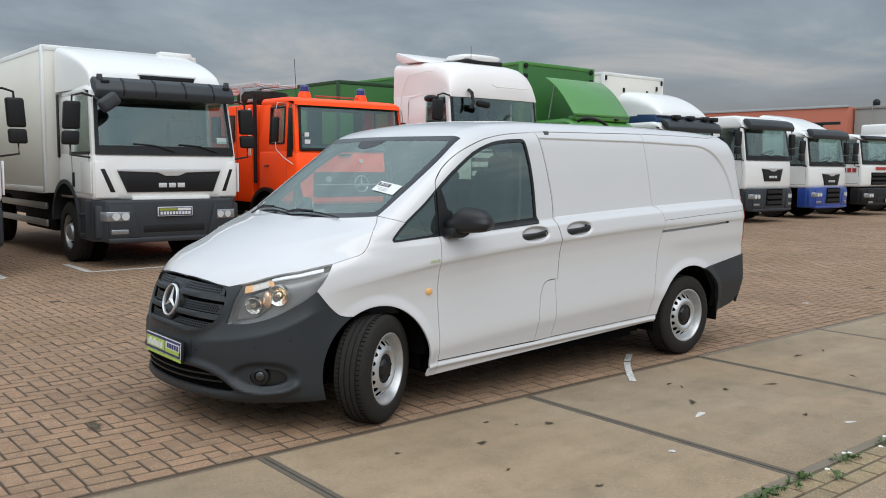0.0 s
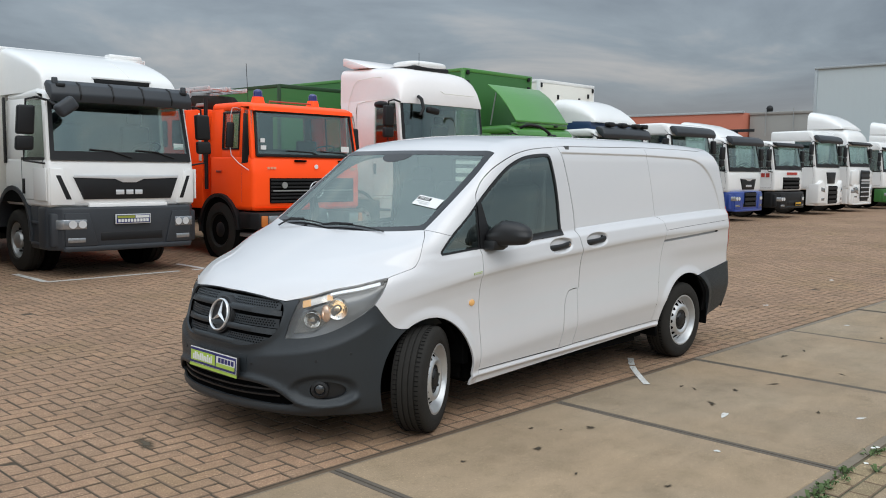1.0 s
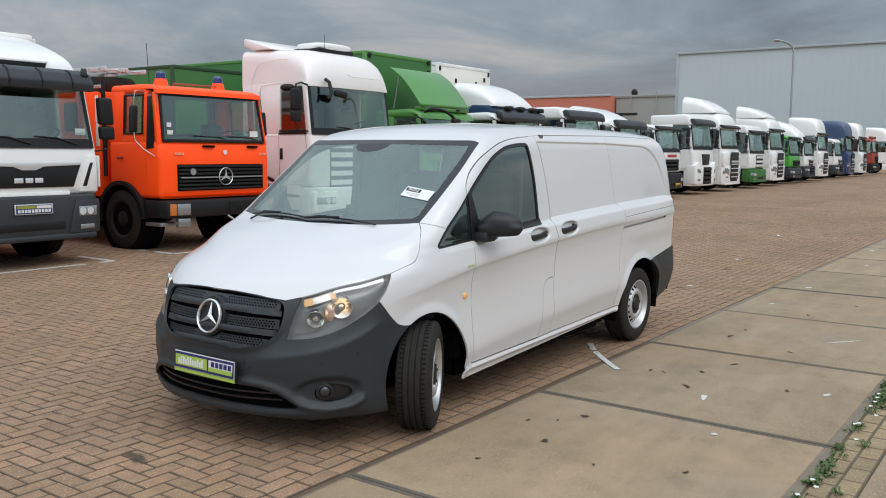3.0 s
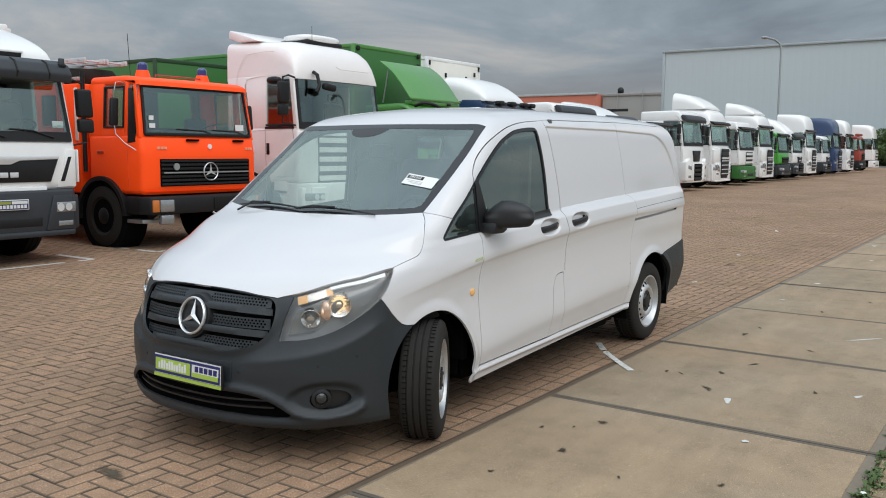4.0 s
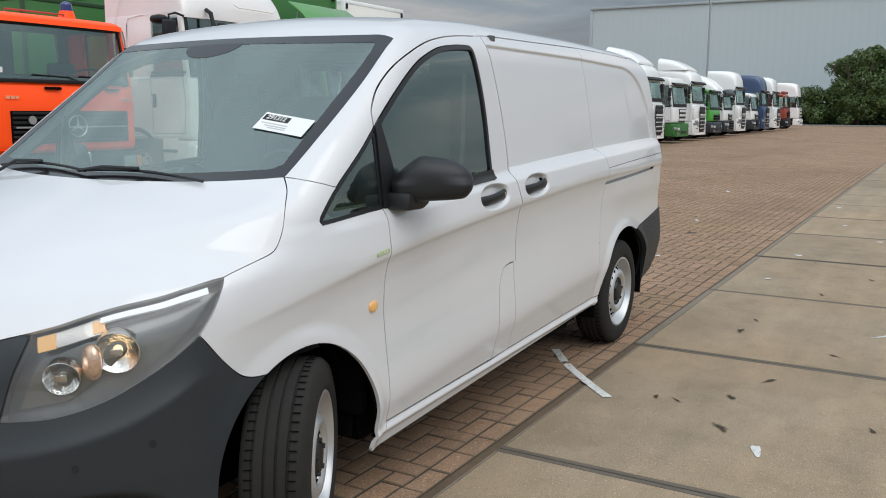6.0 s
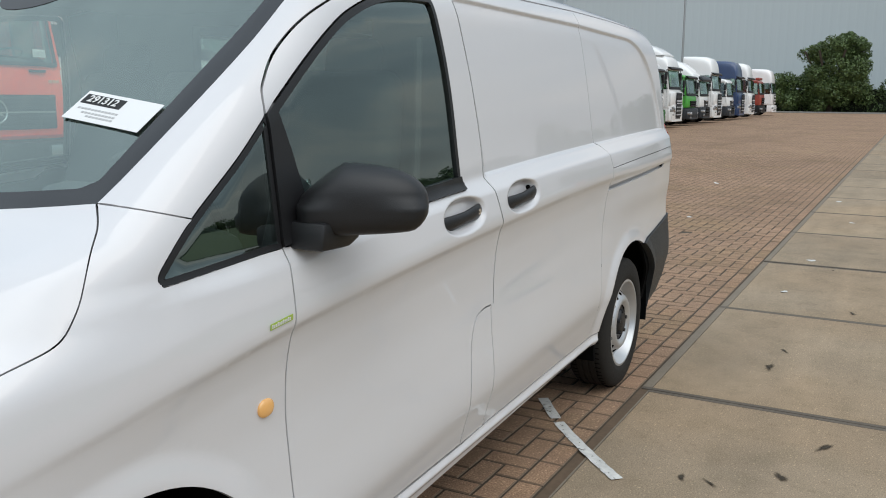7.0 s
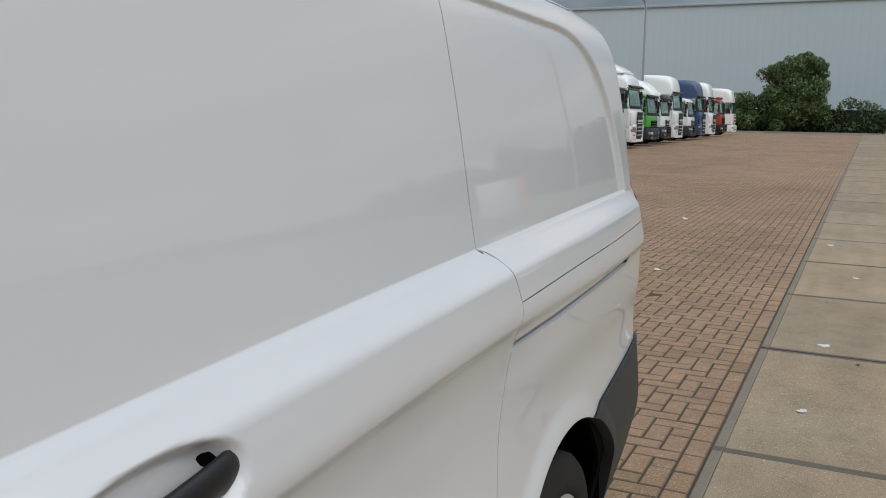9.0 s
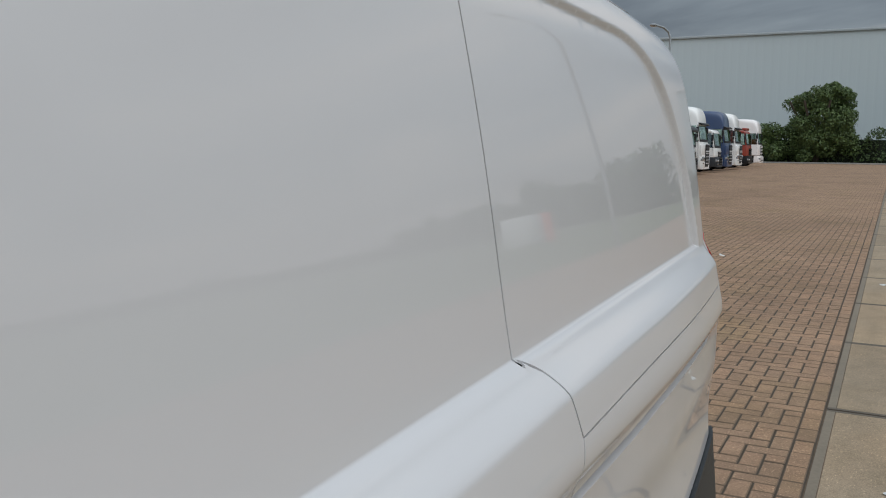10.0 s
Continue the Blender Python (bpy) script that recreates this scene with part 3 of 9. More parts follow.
BORDER_Y = SLAB_EDGE + 0.046
paving = tagged(link_mesh("brick_paving", [(-5.79, BORDER_Y - 0.004, -0.0045), (25.9, BORDER_Y - 0.004, -0.0045), (25.9, 14.9, -0.0045), (-5.79, 14.9, -0.0045)], [(0, 1, 2, 3)], SAND),
                "worn red-brown brick pavers in herringbone bond", "paving", kind="structure")
near_bricks, far_bricks = [], []
for i in range(int(32 / 0.21)):
    x = -6.01 + i * 0.21
    (near_bricks if -0.9 < x < 1.3 else far_bricks).append((x, BORDER_Y, 0.21, 0.105))
for x, y, along in herringbone(-6, 26, BORDER_Y + 0.105, 15):
    lx, ly = (0.105, 0.105) if along is None else (0.21, 0.105) if along else (0.105, 0.21)
    # the patch of yard that the path passes nearest, in front of the van
    (near_bricks if (-0.9 < x < 1.2 and 3.4 < y < 6.1 and along is not None) else far_bricks).append((x, y, lx, ly))

# ---- concrete strip ----
strip = tagged(link_mesh("concrete_pavement", [(-12.8, SLAB_EDGE - SLAB_WIDTH - 0.02, -0.006), (120, SLAB_EDGE - SLAB_WIDTH - 0.02, -0.006), (120, BORDER_Y - 0.002, -0.006), (-12.8, BORDER_Y - 0.002, -0.006)], [(0, 1, 2, 3)], JOINT),
               "strip of worn concrete slabs edged with rusty steel", "pavement", kind="structure")


def slab_meshes():
    w, e, g, e2 = SLAB, 0.030, 0.0045, 0.010
    outer = 0.062
    body_bm = box(g + e - 0.001, w - g - e + 0.001, outer + 0.001, SLAB_WIDTH - e2 - 0.001, -0.05, 0.0, 0.004, segments=1)
    me = bpy.data.meshes.new("slab")
    body_bm.to_mesh(me)
    body_bm.free()
    me.materials.append(CONCRETE)
    edges = []
    # the slabs behind the van's rear wheel have a broad edge on the brick side too
    for brick_side in (0.0, 0.039):
        bm = bmesh.new()
        far_y = SLAB_WIDTH - 0.002 + brick_side
        for x0, x1, y0, y1 in ((g, g + e - 0.002, 0.004, far_y), (w - g - e + 0.002, w - g, 0.004, far_y),
                               (g + e - 0.001, w - g - e + 0.001, 0.004, outer), (g + e - 0.001, w - g - e + 0.001, SLAB_WIDTH - e2, far_y)):
            n0 = len(bm.faces)
            box(x0, x1, y0, y1, -0.05, 0.0005, 0.0015, bm, segments=1)
            bm.faces.ensure_lookup_table()
            for f in bm.faces[n0:]:
                f.material_index = 1 if x1 - x0 < 0.1 else 0
        ed = bpy.data.meshes.new("edge")
        bm.to_mesh(ed)
        bm.free()
        ed.materials.append(EDGE_STEEL)
        ed.materials.append(CROSS_RIM)
        edges.append(ed)
    return me, edges


SLAB_MESH, EDGE_MESHES = slab_meshes()
rng = random.Random(4)
for i in range(-7, 56):
    s = new("slab", SLAB_MESH)
    s.parent = strip
    s.matrix_basis = pose(SLAB_X0 + i * SLAB, SLAB_EDGE - SLAB_WIDTH, rng.uniform(-0.003, 0.002), rng.uniform(-0.06, 0.06), rng.uniform(-0.05, 0.05), 0)
    e = new("steel_edge", EDGE_MESHES[i >= 2])
    e.parent = s
# a second strip of slabs beyond a narrow band of tan pavers
BAND_Y = 1.115
outer_strip = tagged(link_mesh("concrete_pavement", [(-6.8, BAND_Y - 1.97, -0.006), (21.2, BAND_Y - 1.97, -0.006), (21.2, BAND_Y, -0.006), (-6.8, BAND_Y, -0.006)], [(0, 1, 2, 3)], JOINT),
                     "second strip of worn concrete slabs", "pavement", kind="structure")
for i in range(-4, 10):
    s = new("slab", SLAB_MESH)
    s.parent = outer_strip
    s.matrix_basis = pose(SLAB_X0 + 0.6 + i * SLAB, BAND_Y - SLAB_WIDTH + 0.006, rng.uniform(0.0, 0.006), 0, 0, 0)
band_base = tagged(link_mesh("paver_band", [(-6.8, BAND_Y + 0.001, -0.0045), (21.2, BAND_Y + 0.001, -0.0045), (21.2, SLAB_EDGE - SLAB_WIDTH - 0.001, -0.0045), (-6.8, SLAB_EDGE - SLAB_WIDTH - 0.001, -0.0045)], [(0, 1, 2, 3)],
                             mat("mossy_sand", (0.105, 0.097, 0.055), 0.95, grain=0.35, scale=50, stain=0.3)), "band of tan pavers with moss and weeds", "paving", kind="structure")
pavers_joined("paver_rows", [(-6.8 + k * 0.21 + row * 0.09, BAND_Y + 0.004 + row * 0.112, 0.21, 0.112) for k in range(133) for row in (0, 1)], band_base, "tan pavers in two rows", PAVING_TAN)


def spot(x, y, rx, ry, turn, seed, z=0.0035):
    """An uneven flat patch."""
    r = random.Random(seed)
    pts = []
    ph = [r.uniform(0, 6.28) for _ in range(4)]
    for k in range(22):
        a = 2 * math.pi * k / 22
        w = 1 + 0.22 * math.sin(2 * a + ph[0]) + 0.16 * math.sin(3 * a + ph[1]) + 0.1 * math.sin(5 * a + ph[2])
        u, v = 1.1 * rx * w * math.cos(a), 1.1 * ry * w * math.sin(a)
        pts.append((x + u * math.cos(turn) - v * math.sin(turn), y + u * math.sin(turn) + v * math.cos(turn), z))
    return pts


def spots(name, rows, material, label):
    V, F = [], []
    rim = []
    for row in rows:
        p = spot(*row)
        i = len(V)
        V += [(row[0], row[1], p[0][2])] + p
        rim += [1.0] + [0.0] * len(p)
        F += [(i, i + 1 + k, i + 1 + (k + 1) % len(p)) for k in range(len(p))]
    ob = link_mesh(name, V, F, material)
    ob.data.attributes.new("rim", "FLOAT", "POINT").data.foreach_set("value", rim)
    return tagged(ob, label, "stain", kind="stuff")
# ---- the van ----
VAN = thing("panel_van", (1.02, 4.345, 0), "white long panel van with grey plastic bumpers, parked on brick paving", "van")


def bends(x, z):
    """Where the side's section turns sharply."""
    e = 0.006
    w = side_width(x, z)
    return (np.abs(side_width(x, z + e) + side_width(x, z - e) - 2 * w) + np.abs(side_width(x + e, z) + side_width(x - e, z) - 2 * w)) > 0.00045


def panel(name, proj, outer, material, parent, sgn=1, holes=(), step=0.03, gap=0.0024, flange=0.014, lift=0.0, label="", relief=None):
    """A piece of the van's skin: an outline in a projection, filled, laid on the shape, with a folded edge."""
    skin = material is PAINT and proj is on_side and sgn < 0
    uv, fs = fill(outer, holes, step, gap, BELT if skin else None, bends)
    p = proj(uv[:, 0], uv[:, 1])
    nrm = outward(p * (1, -1, 1)) * (1, -1, 1) if proj in (on_side, on_edge) else outward(p)
    p = p + nrm * (lift if relief is None else relief(uv[:, 0], uv[:, 1])[:, None])
    if proj in (on_side, on_edge):
        p[:, 1] *= sgn / (FAR if sgn > 0 else 1)
        nrm[:, 1] *= sgn
    a, b, c = p[fs[:, 0]], p[fs[:, 1]], p[fs[:, 2]]
    wrong = np.einsum("ij,ij->i", np.cross(b - a, c - a), nrm[fs[:, 0]]) < 0
    fs[wrong] = fs[wrong][:, ::-1]
    if relief is not None:
        facet = np.cross(p[fs[:, 1]] - p[fs[:, 0]], p[fs[:, 2]] - p[fs[:, 0]])
        nrm = np.zeros_like(p)
        for i in range(3):
            np.add.at(nrm, fs[:, i], facet)
        nrm /= np.linalg.norm(nrm, axis=1)[:, None] + 1e-12
    count = {}
    for f in fs:
        for i in range(3):
            e = (int(f[i]), int(f[(i + 1) % 3]))
            count[e] = count.get(e, 0) + 1
    rim = [e for e in count if (e[1], e[0]) not in count]
    faces = [tuple(int(i) for i in f) for f in fs]
    ids = sorted({i for e in rim for i in e})
    n0 = len(p)
    outer_of = {i: n0 + k for k, i in enumerate(ids)}
    inner_of = {i: n0 + len(ids) + k for k, i in enumerate(ids)}
    verts = np.vstack((p, p[ids], p[ids] - nrm[ids] * flange))
    quads = [(outer_of[e[1]], outer_of[e[0]], inner_of[e[0]], inner_of[e[1]]) for e in rim]
    ob = link_mesh(name, verts, faces + quads, material, parent, label)
    me = ob.data
    me.polygons.foreach_set("use_smooth", [True] * len(me.polygons))
    normals = [tuple(nrm[i]) for f in faces for i in f] + [(0, 0, 0)] * (4 * len(quads))
    me.normals_split_custom_set(normals)
    return ob


def xz(points3):
    return points3[:, [0, 2]]


def edge_uv(c):
    """Side-view points (x, z) carried to the diagonal projection."""
    p = on_side(c[:, 0].copy(), c[:, 1].copy())
    return np.stack((p[:, 0], p[:, 2] - p[:, 1]), 1)


def edge3(p):
    return np.stack((p[:, 0], p[:, 2] - p[:, 1]), 1)


def front_uv(p):
    p = np.array(p, float)
    return np.stack((0.9 * np.arctan2(p[:, 1], 1 - p[:, 0]), p[:, 2]), 1)


def rear_uv(p):
    p = np.array(p, float)
    return np.stack((0.9 * np.arctan2(p[:, 1], p[:, 0] - 4), p[:, 2]), 1)


def mirror_join(half):
    """A curve from the middle out to +y, joined to its mirror image: runs from -y to +y."""
    half = np.array(half)
    other = half[::-1].copy()
    other[:, 1] *= -1
    return np.vstack((other[:-1], half / (1, FAR)))


def far_u(loop):
    """A front or rear outline carried over to the far half."""
    return np.stack((0.9 * np.arctan(np.tan(loop[:, 0] / 0.9) / FAR), loop[:, 1]), 1)


# seams shared by neighbouring panels
t = np.linspace(0, 1, 13)
ws_base_xy = np.stack((0.897 + 0.307 * (0.765 * t) ** 2, 0.765 * t), 1)
ws_top_xy = np.stack((1.668 + 0.17 * (0.745 * t) ** 2, 0.745 * t), 1)
ws_edge_xy = np.stack((1.0767 + (1.7624 - 1.0767) * t, 0.765 - 0.02 * t + 0.012 * np.sin(math.pi * t)), 1)
hood_front_xy = spline([(0.164, 0), (0.170, 0.15), (0.180, 0.27), (0.2, 0.39), (0.229, 0.485)])
hood_lamp_xy = spline([(0.229, 0.485), (0.29, 0.575), (0.356, 0.647), (0.501, 0.764), (0.60, 0.818), (0.697, 0.856)])
hood_seam_xy = spline([(0.697, 0.856), (0.812, 0.873), (0.88, 0.880), (0.925, 0.874), (0.965, 0.857), (1.01, 0.828), (1.045, 0.803), (1.0767, 0.765)])
roof_edge_xy = spline([(1.7624, 0.745), (1.9, 0.742), (2.4, 0.742), (3.4, 0.74), (4.3, 0.735), (4.6, 0.72), (4.80, 0.69)])


def top3(c):
    return on_top(c[:, 0].copy(), -c[:, 1]) * (1, -1, 1)


hood_seam, hood_lamp, ws_edge, roof_edge = top3(hood_seam_xy), top3(hood_lamp_xy), top3(ws_edge_xy), top3(roof_edge_xy)
window = np.vstack((spline([(1.40, 1.104), (1.14, 1.086), (1.108, 1.090), (1.105, 1.104), (1.125, 1.128), (1.21, 1.203), (1.36, 1.311), (1.475, 1.405), (1.63, 1.525),
                            (1.75, 1.607), (1.85, 1.660), (1.99, 1.707), (2.13, 1.728), (2.262, 1.735), (2.290, 1.726), (2.303, 1.70), (2.33, 1.56), (2.345, 1.40), (2.349, 1.20)]),
                    [(2.37, 1.172), (2.15, 1.154), (1.9, 1.135)]))
DOOR_X = 1.468
quarter_win = np.vstack((window[window[:, 0] < DOOR_X - 0.004], [(DOOR_X - 0.004, 1.398), (DOOR_X - 0.004, 1.107)]))
quarter_win = quarter_win[np.argsort(np.arctan2(quarter_win[:, 1] - 1.17, quarter_win[:, 0] - 1.36))]
door_win = np.vstack(([(DOOR_X + 0.01, 1.109), (DOOR_X + 0.01, 1.402)], window[window[:, 0] > DOOR_X + 0.012]))
door_win = np.vstack((door_win[:2], window[9 * 6 - 12:][window[9 * 6 - 12:, 0] > DOOR_X + 0.012]))
door_front = spline([(1.443, 0.316), (1.442, 0.463), (1.440, 0.752), (1.452, 0.963), (1.464, 1.104), (1.468, 1.20), (1.468, 1.32), (1.470, 1.43), (1.50, 1.485), (1.572, 1.556),
                     (1.698, 1.640), (1.881, 1.716), (2.047, 1.755), (2.214, 1.776), (2.432, 1.790)])
door_rear = spline([(2.432, 1.790), (2.459, 1.66), (2.494, 1.48), (2.519, 1.30), (2.516, 1.19), (2.520, 1.175), (2.533, 1.13), (2.552, 1.06), (2.562, 1.0), (2.545, 0.757)])
door_low = spline([(2.545, 0.757), (2.47, 0.755), (2.41, 0.735), (2.37, 0.67), (2.347, 0.55), (2.337, 0.434), (2.325, 0.334)])
slide_front = spline([(2.545, 0.757), (2.521, 0.735), (2.513, 0.50), (2.49, 0.343)])
slide_top = np.array([(2.432, 1.790), (2.52, 1.795), (3.635, 1.812)])
slide_rear = spline([(3.635, 1.812), (3.632, 1.749), (3.652, 1.536), (3.676, 1.265), (3.69, 1.243), (3.722, 1.222), (3.74, 1.18), (3.755, 1.133)])
slide_rear_low = spline([(3.755, 1.133), (3.737, 1.03), (3.692, 0.824), (3.642, 0.557), (3.612, 0.377)])
ang = np.linspace(0, 1, 30)
arch_f = np.stack((0.985 + 0.378 * np.cos(-0.28 + ang * (2.07 + 0.28)), 0.335 + 0.378 * np.sin(-0.28 + ang * (2.07 + 0.28))), 1)
arch_f_low = np.stack((0.985 + 0.378 * np.cos(2.07 + ang * 1.46), 0.335 + 0.378 * np.sin(2.07 + ang * 1.46)), 1)
arch_r = np.stack((4.14 + 0.43 * np.cos(1.16 + ang * (3.02 - 1.16)), 0.33 + 0.415 * np.sin(1.16 + ang * (3.02 - 1.16))), 1)
arch_r_low = np.stack((4.14 + 0.43 * np.cos(1.16 - ang * 1.21), 0.33 + 0.415 * np.sin(1.16 - ang * 1.21)), 1)
bump_seam = spline([arch_f[-1], (0.750, 0.672), (0.705, 0.691), (0.645, 0.750), (0.588, 0.829)])
lamp_outer = spline([(0.588, 0.829), (0.625, 0.875), (0.665, 0.935), (0.697, 0.979)])
quarter_rear = spline([(4.80, roof_edge[-1, 2]), (4.865, 1.63), (4.915, 1.45), (4.95, 1.25), (4.965, 1.0), (4.965, 0.795)])
bump_r_top = spline([(4.965, 0.795), (4.841, 0.778), (4.60, 0.748), (4.42, 0.724), (arch_r[0, 0], arch_r[0, 1])])
slot = np.array([(3.738, 1.034), (4.684, 1.080), (4.684, 1.097), (3.738, 1.052)])
fuel_seam = spline([(3.755, 1.133), (4.2, 1.155), (4.6, 1.170), (4.955, 1.182)])

far_win = np.array([(2.72, 1.33), (2.75, 1.30), (3.47, 1.33), (3.51, 1.36), (3.525, 1.67), (3.50, 1.70), (2.76, 1.695), (2.72, 1.67)])

for sgn in (-1, 1):
    fine = 0.016 if sgn < 0 else 0.05
    hood_xz, lamp_out = xz(hood_seam), lamp_outer
    brow = np.stack((np.linspace(1.0767, 1.21, 9), np.linspace(hood_xz[-1, 1], 1.201, 9)), 1)
    fender = np.vstack((hood_xz, brow[1:], quarter_win[(quarter_win[:, 1] < 1.195) & (quarter_win[:, 0] < 1.3)][np.argsort(-quarter_win[(quarter_win[:, 1] < 1.195) & (quarter_win[:, 0] < 1.3)][:, 1])],
                        [(1.40, 1.104), (1.4635, 1.1065)], door_front[:25][::-1], [(1.425, 0.226)], arch_f, bump_seam[1:], lamp_out[1:-1]))
    panel("fender", on_side, fender, PAINT, VAN, sgn, step=fine, gap=0.0012)
    upto = door_front[door_front[:, 1] > 1.405]
    top_part = quarter_win[(quarter_win[:, 1] > 1.2)]
    top_part = top_part[np.argsort(-top_part[:, 0])]
    rail = np.vstack((edge3(ws_edge), edge3(roof_edge)[1:13], edge3(top3(np.array([(2.44, 0.742)]))), edge_uv(np.vstack(([(2.432, 1.790)], upto[::-1][1:], top_part, brow[::-1][:-1])))))
    panel("roof_pillar", on_edge, rail, PAINT, VAN, sgn, step=fine)
    door = panel("front_door", on_side, np.vstack((door_front, door_rear[1:], door_low[1:])), PAINT, VAN, sgn, holes=[door_win], step=0.0125 if sgn < 0 else 0.05, gap=0.0036)
    panel("lower_pillar", on_side, np.vstack((door_low, [(2.49, 0.341)], slide_front[::-1][1:])), PAINT, VAN, sgn, step=fine)
    if sgn < 0:
        panel("sliding_door", on_side, np.vstack((slide_top, slide_rear[1:], slide_rear_low[1:], slide_front[::-1], door_rear[::-1][1:-1])), PAINT, VAN, sgn, step=0.0125)
        panel("rear_quarter_panel", on_side, np.vstack((slide_rear, fuel_seam[1:], quarter_rear[quarter_rear[:, 1] > 1.19][::-1],
                                                        [(4.55, 1.803), (4.2, 1.81)])), PAINT, VAN, sgn, step=0.014, gap=0.0015)
        panel("lower_quarter_panel", on_side, np.vstack((fuel_seam, quarter_rear[quarter_rear[:, 1] < 1.17], bump_r_top[1:], arch_r, slide_rear_low[::-1][:-1])),
              PAINT, VAN, sgn, holes=[slot], step=0.014, gap=0.0015)
        panel("rail_slot", on_side, shrink(slot, -0.012), mat("slot_grey", (0.30, 0.305, 0.31), 0.4, 0.2), VAN, sgn, step=0.02, lift=-0.015, gap=0)
        panel("slot_end_stop", on_side, np.array([(4.664, 1.079), (4.684, 1.080), (4.684, 1.097), (4.664, 1.096)]), BLACK, VAN, sgn, step=0.03, lift=-0.004, gap=0)
    else:
        panel("side_panel", on_side, np.vstack((slide_top, [(4.2, 1.81), (4.55, 1.803)], quarter_rear, bump_r_top[1:], arch_r, slide_front[::-1], door_rear[::-1][1:-1])), PAINT, VAN, sgn, holes=[far_win], step=0.05)
        panel("cargo_window", on_side, shrink(resample(far_win, 0.03), -0.008), SIDE_GLASS, VAN, sgn, step=0.05, gap=0, lift=-0.004, flange=0.004, label="tinted window in the far sliding door")
    panel("cant_rail", on_edge, np.vstack((edge_uv(np.array([(2.425, 1.791), (2.52, 1.797), (3.0, 1.8045), (3.635, 1.814), (4.2, 1.812), (4.55, 1.805)])),
                                           edge3(roof_edge)[roof_edge[:, 0] > 2.44][::-1], edge3(top3(np.array([(2.425, 0.742)]))))), PAINT, VAN, sgn, step=0.03, gap=0.0012, lift=0.0008)
    panel("sill", on_side, np.array([(1.425, 0.226), (1.443, 0.314), (2.325, 0.332), (2.49, 0.341), (3.708, 0.378), (3.69, 0.325), (2.5, 0.272)]), PAINT, VAN, sgn, step=0.014)
    rb = np.vstack((bump_r_top[::-1], [(4.978, 0.78), (4.972, 0.58), (4.93, 0.45), (4.83, 0.37), (4.72, 0.345), (4.61, 0.326)], arch_r_low[::-1]))
    panel("rear_bumper_corner", on_side, rb, PLASTIC, VAN, sgn, step=0.025, lift=0.010, flange=0.034)
    panel("seam_filler", on_side, np.array([(2.39, 1.762), (2.50, 1.772), (2.50, 1.812), (2.39, 1.806)]), PAINT, VAN, sgn, step=0.02, lift=-0.004, gap=0)
    joint = np.vstack((edge_uv(np.array([(2.37, 1.765), (2.44, 1.772), (2.52, 1.778)])), edge3(top3(np.array([(2.52, 0.733), (2.37, 0.733)])))))
    panel("roof_joint", on_edge, joint, PAINT, VAN, sgn, step=0.03, lift=-0.003, gap=0)
    # near-black skin behind the panels, painted as the shade in wheel openings and seams
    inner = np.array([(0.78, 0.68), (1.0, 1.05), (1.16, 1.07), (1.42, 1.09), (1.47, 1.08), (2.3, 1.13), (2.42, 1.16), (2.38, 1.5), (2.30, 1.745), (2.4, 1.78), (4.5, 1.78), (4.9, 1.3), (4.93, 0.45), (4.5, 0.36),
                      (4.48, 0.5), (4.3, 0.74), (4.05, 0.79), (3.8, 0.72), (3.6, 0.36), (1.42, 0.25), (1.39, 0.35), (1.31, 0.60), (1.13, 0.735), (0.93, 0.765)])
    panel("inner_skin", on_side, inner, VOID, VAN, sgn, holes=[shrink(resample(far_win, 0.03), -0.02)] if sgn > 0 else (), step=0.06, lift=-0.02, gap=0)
    # windows
    def ring(outline, width):
        return shrink(resample(outline, 0.02), width)
    panel("window_seal", on_side, door_win, BLACK, door, sgn, holes=[ring(door_win, 0.020)], step=0.018, lift=0.004, gap=0.001, label="black rubber window seal")
    panel("side_window", on_side, ring(door_win, 0.018), SIDE_GLASS, door, sgn, step=0.04, gap=0, lift=-0.004, flange=0.004, label="green-tinted side window")
    panel("mirror_base", on_side, np.array([(DOOR_X - 0.0015, 1.108), (1.61, 1.122), (1.565, 1.20), (1.532, 1.32), (1.495, 1.425), (DOOR_X - 0.001, 1.400)]), BLACK, door, sgn, step=0.03, lift=0.008, gap=0)
    panel("waist_moulding", on_side, np.array([(1.50, 1.103), (2.357, 1.1555), (2.347, 1.199), (1.55, 1.146)]), BLACK, door, sgn, step=0.02, lift=0.010, gap=0)
    panel("quarter_window", on_side, ring(quarter_win, 0.002), SIDE_GLASS, VAN, sgn, step=0.04, gap=0, lift=-0.001, flange=0.006, label="small triangular quarter window")
    panel("quarter_window_seal", on_side, quarter_win, BLACK, VAN, sgn, holes=[ring(quarter_win, 0.014)], step=0.018, lift=0.002, gap=0.0005)

# black strip painted as the shade between front door and sliding door
gap_line = door_rear[door_rear[:, 1] < 1.76]
panel("door_gap_seal", on_side, np.vstack((gap_line - (0.006, 0), (gap_line + (0.006, 0))[::-1])), BLACK, VAN, -1, step=0.012, lift=-0.0025, gap=0)
# seam backing where three panels meet
for sgn in (-1, 1):
    panel("seam_backing", on_edge, np.vstack((edge_uv(np.array([(2.38, 1.770), (2.48, 1.775)])), edge3(top3(np.array([(2.48, 0.735), (2.38, 0.735)]))))), PAINT, VAN, sgn, step=0.03, lift=-0.005, gap=0)
panel("seam_backing", on_side, np.array([(3.62, 1.20), (3.78, 1.20), (3.76, 1.30), (3.63, 1.30)]), PAINT, VAN, -1, step=0.02, lift=-0.005, gap=0)

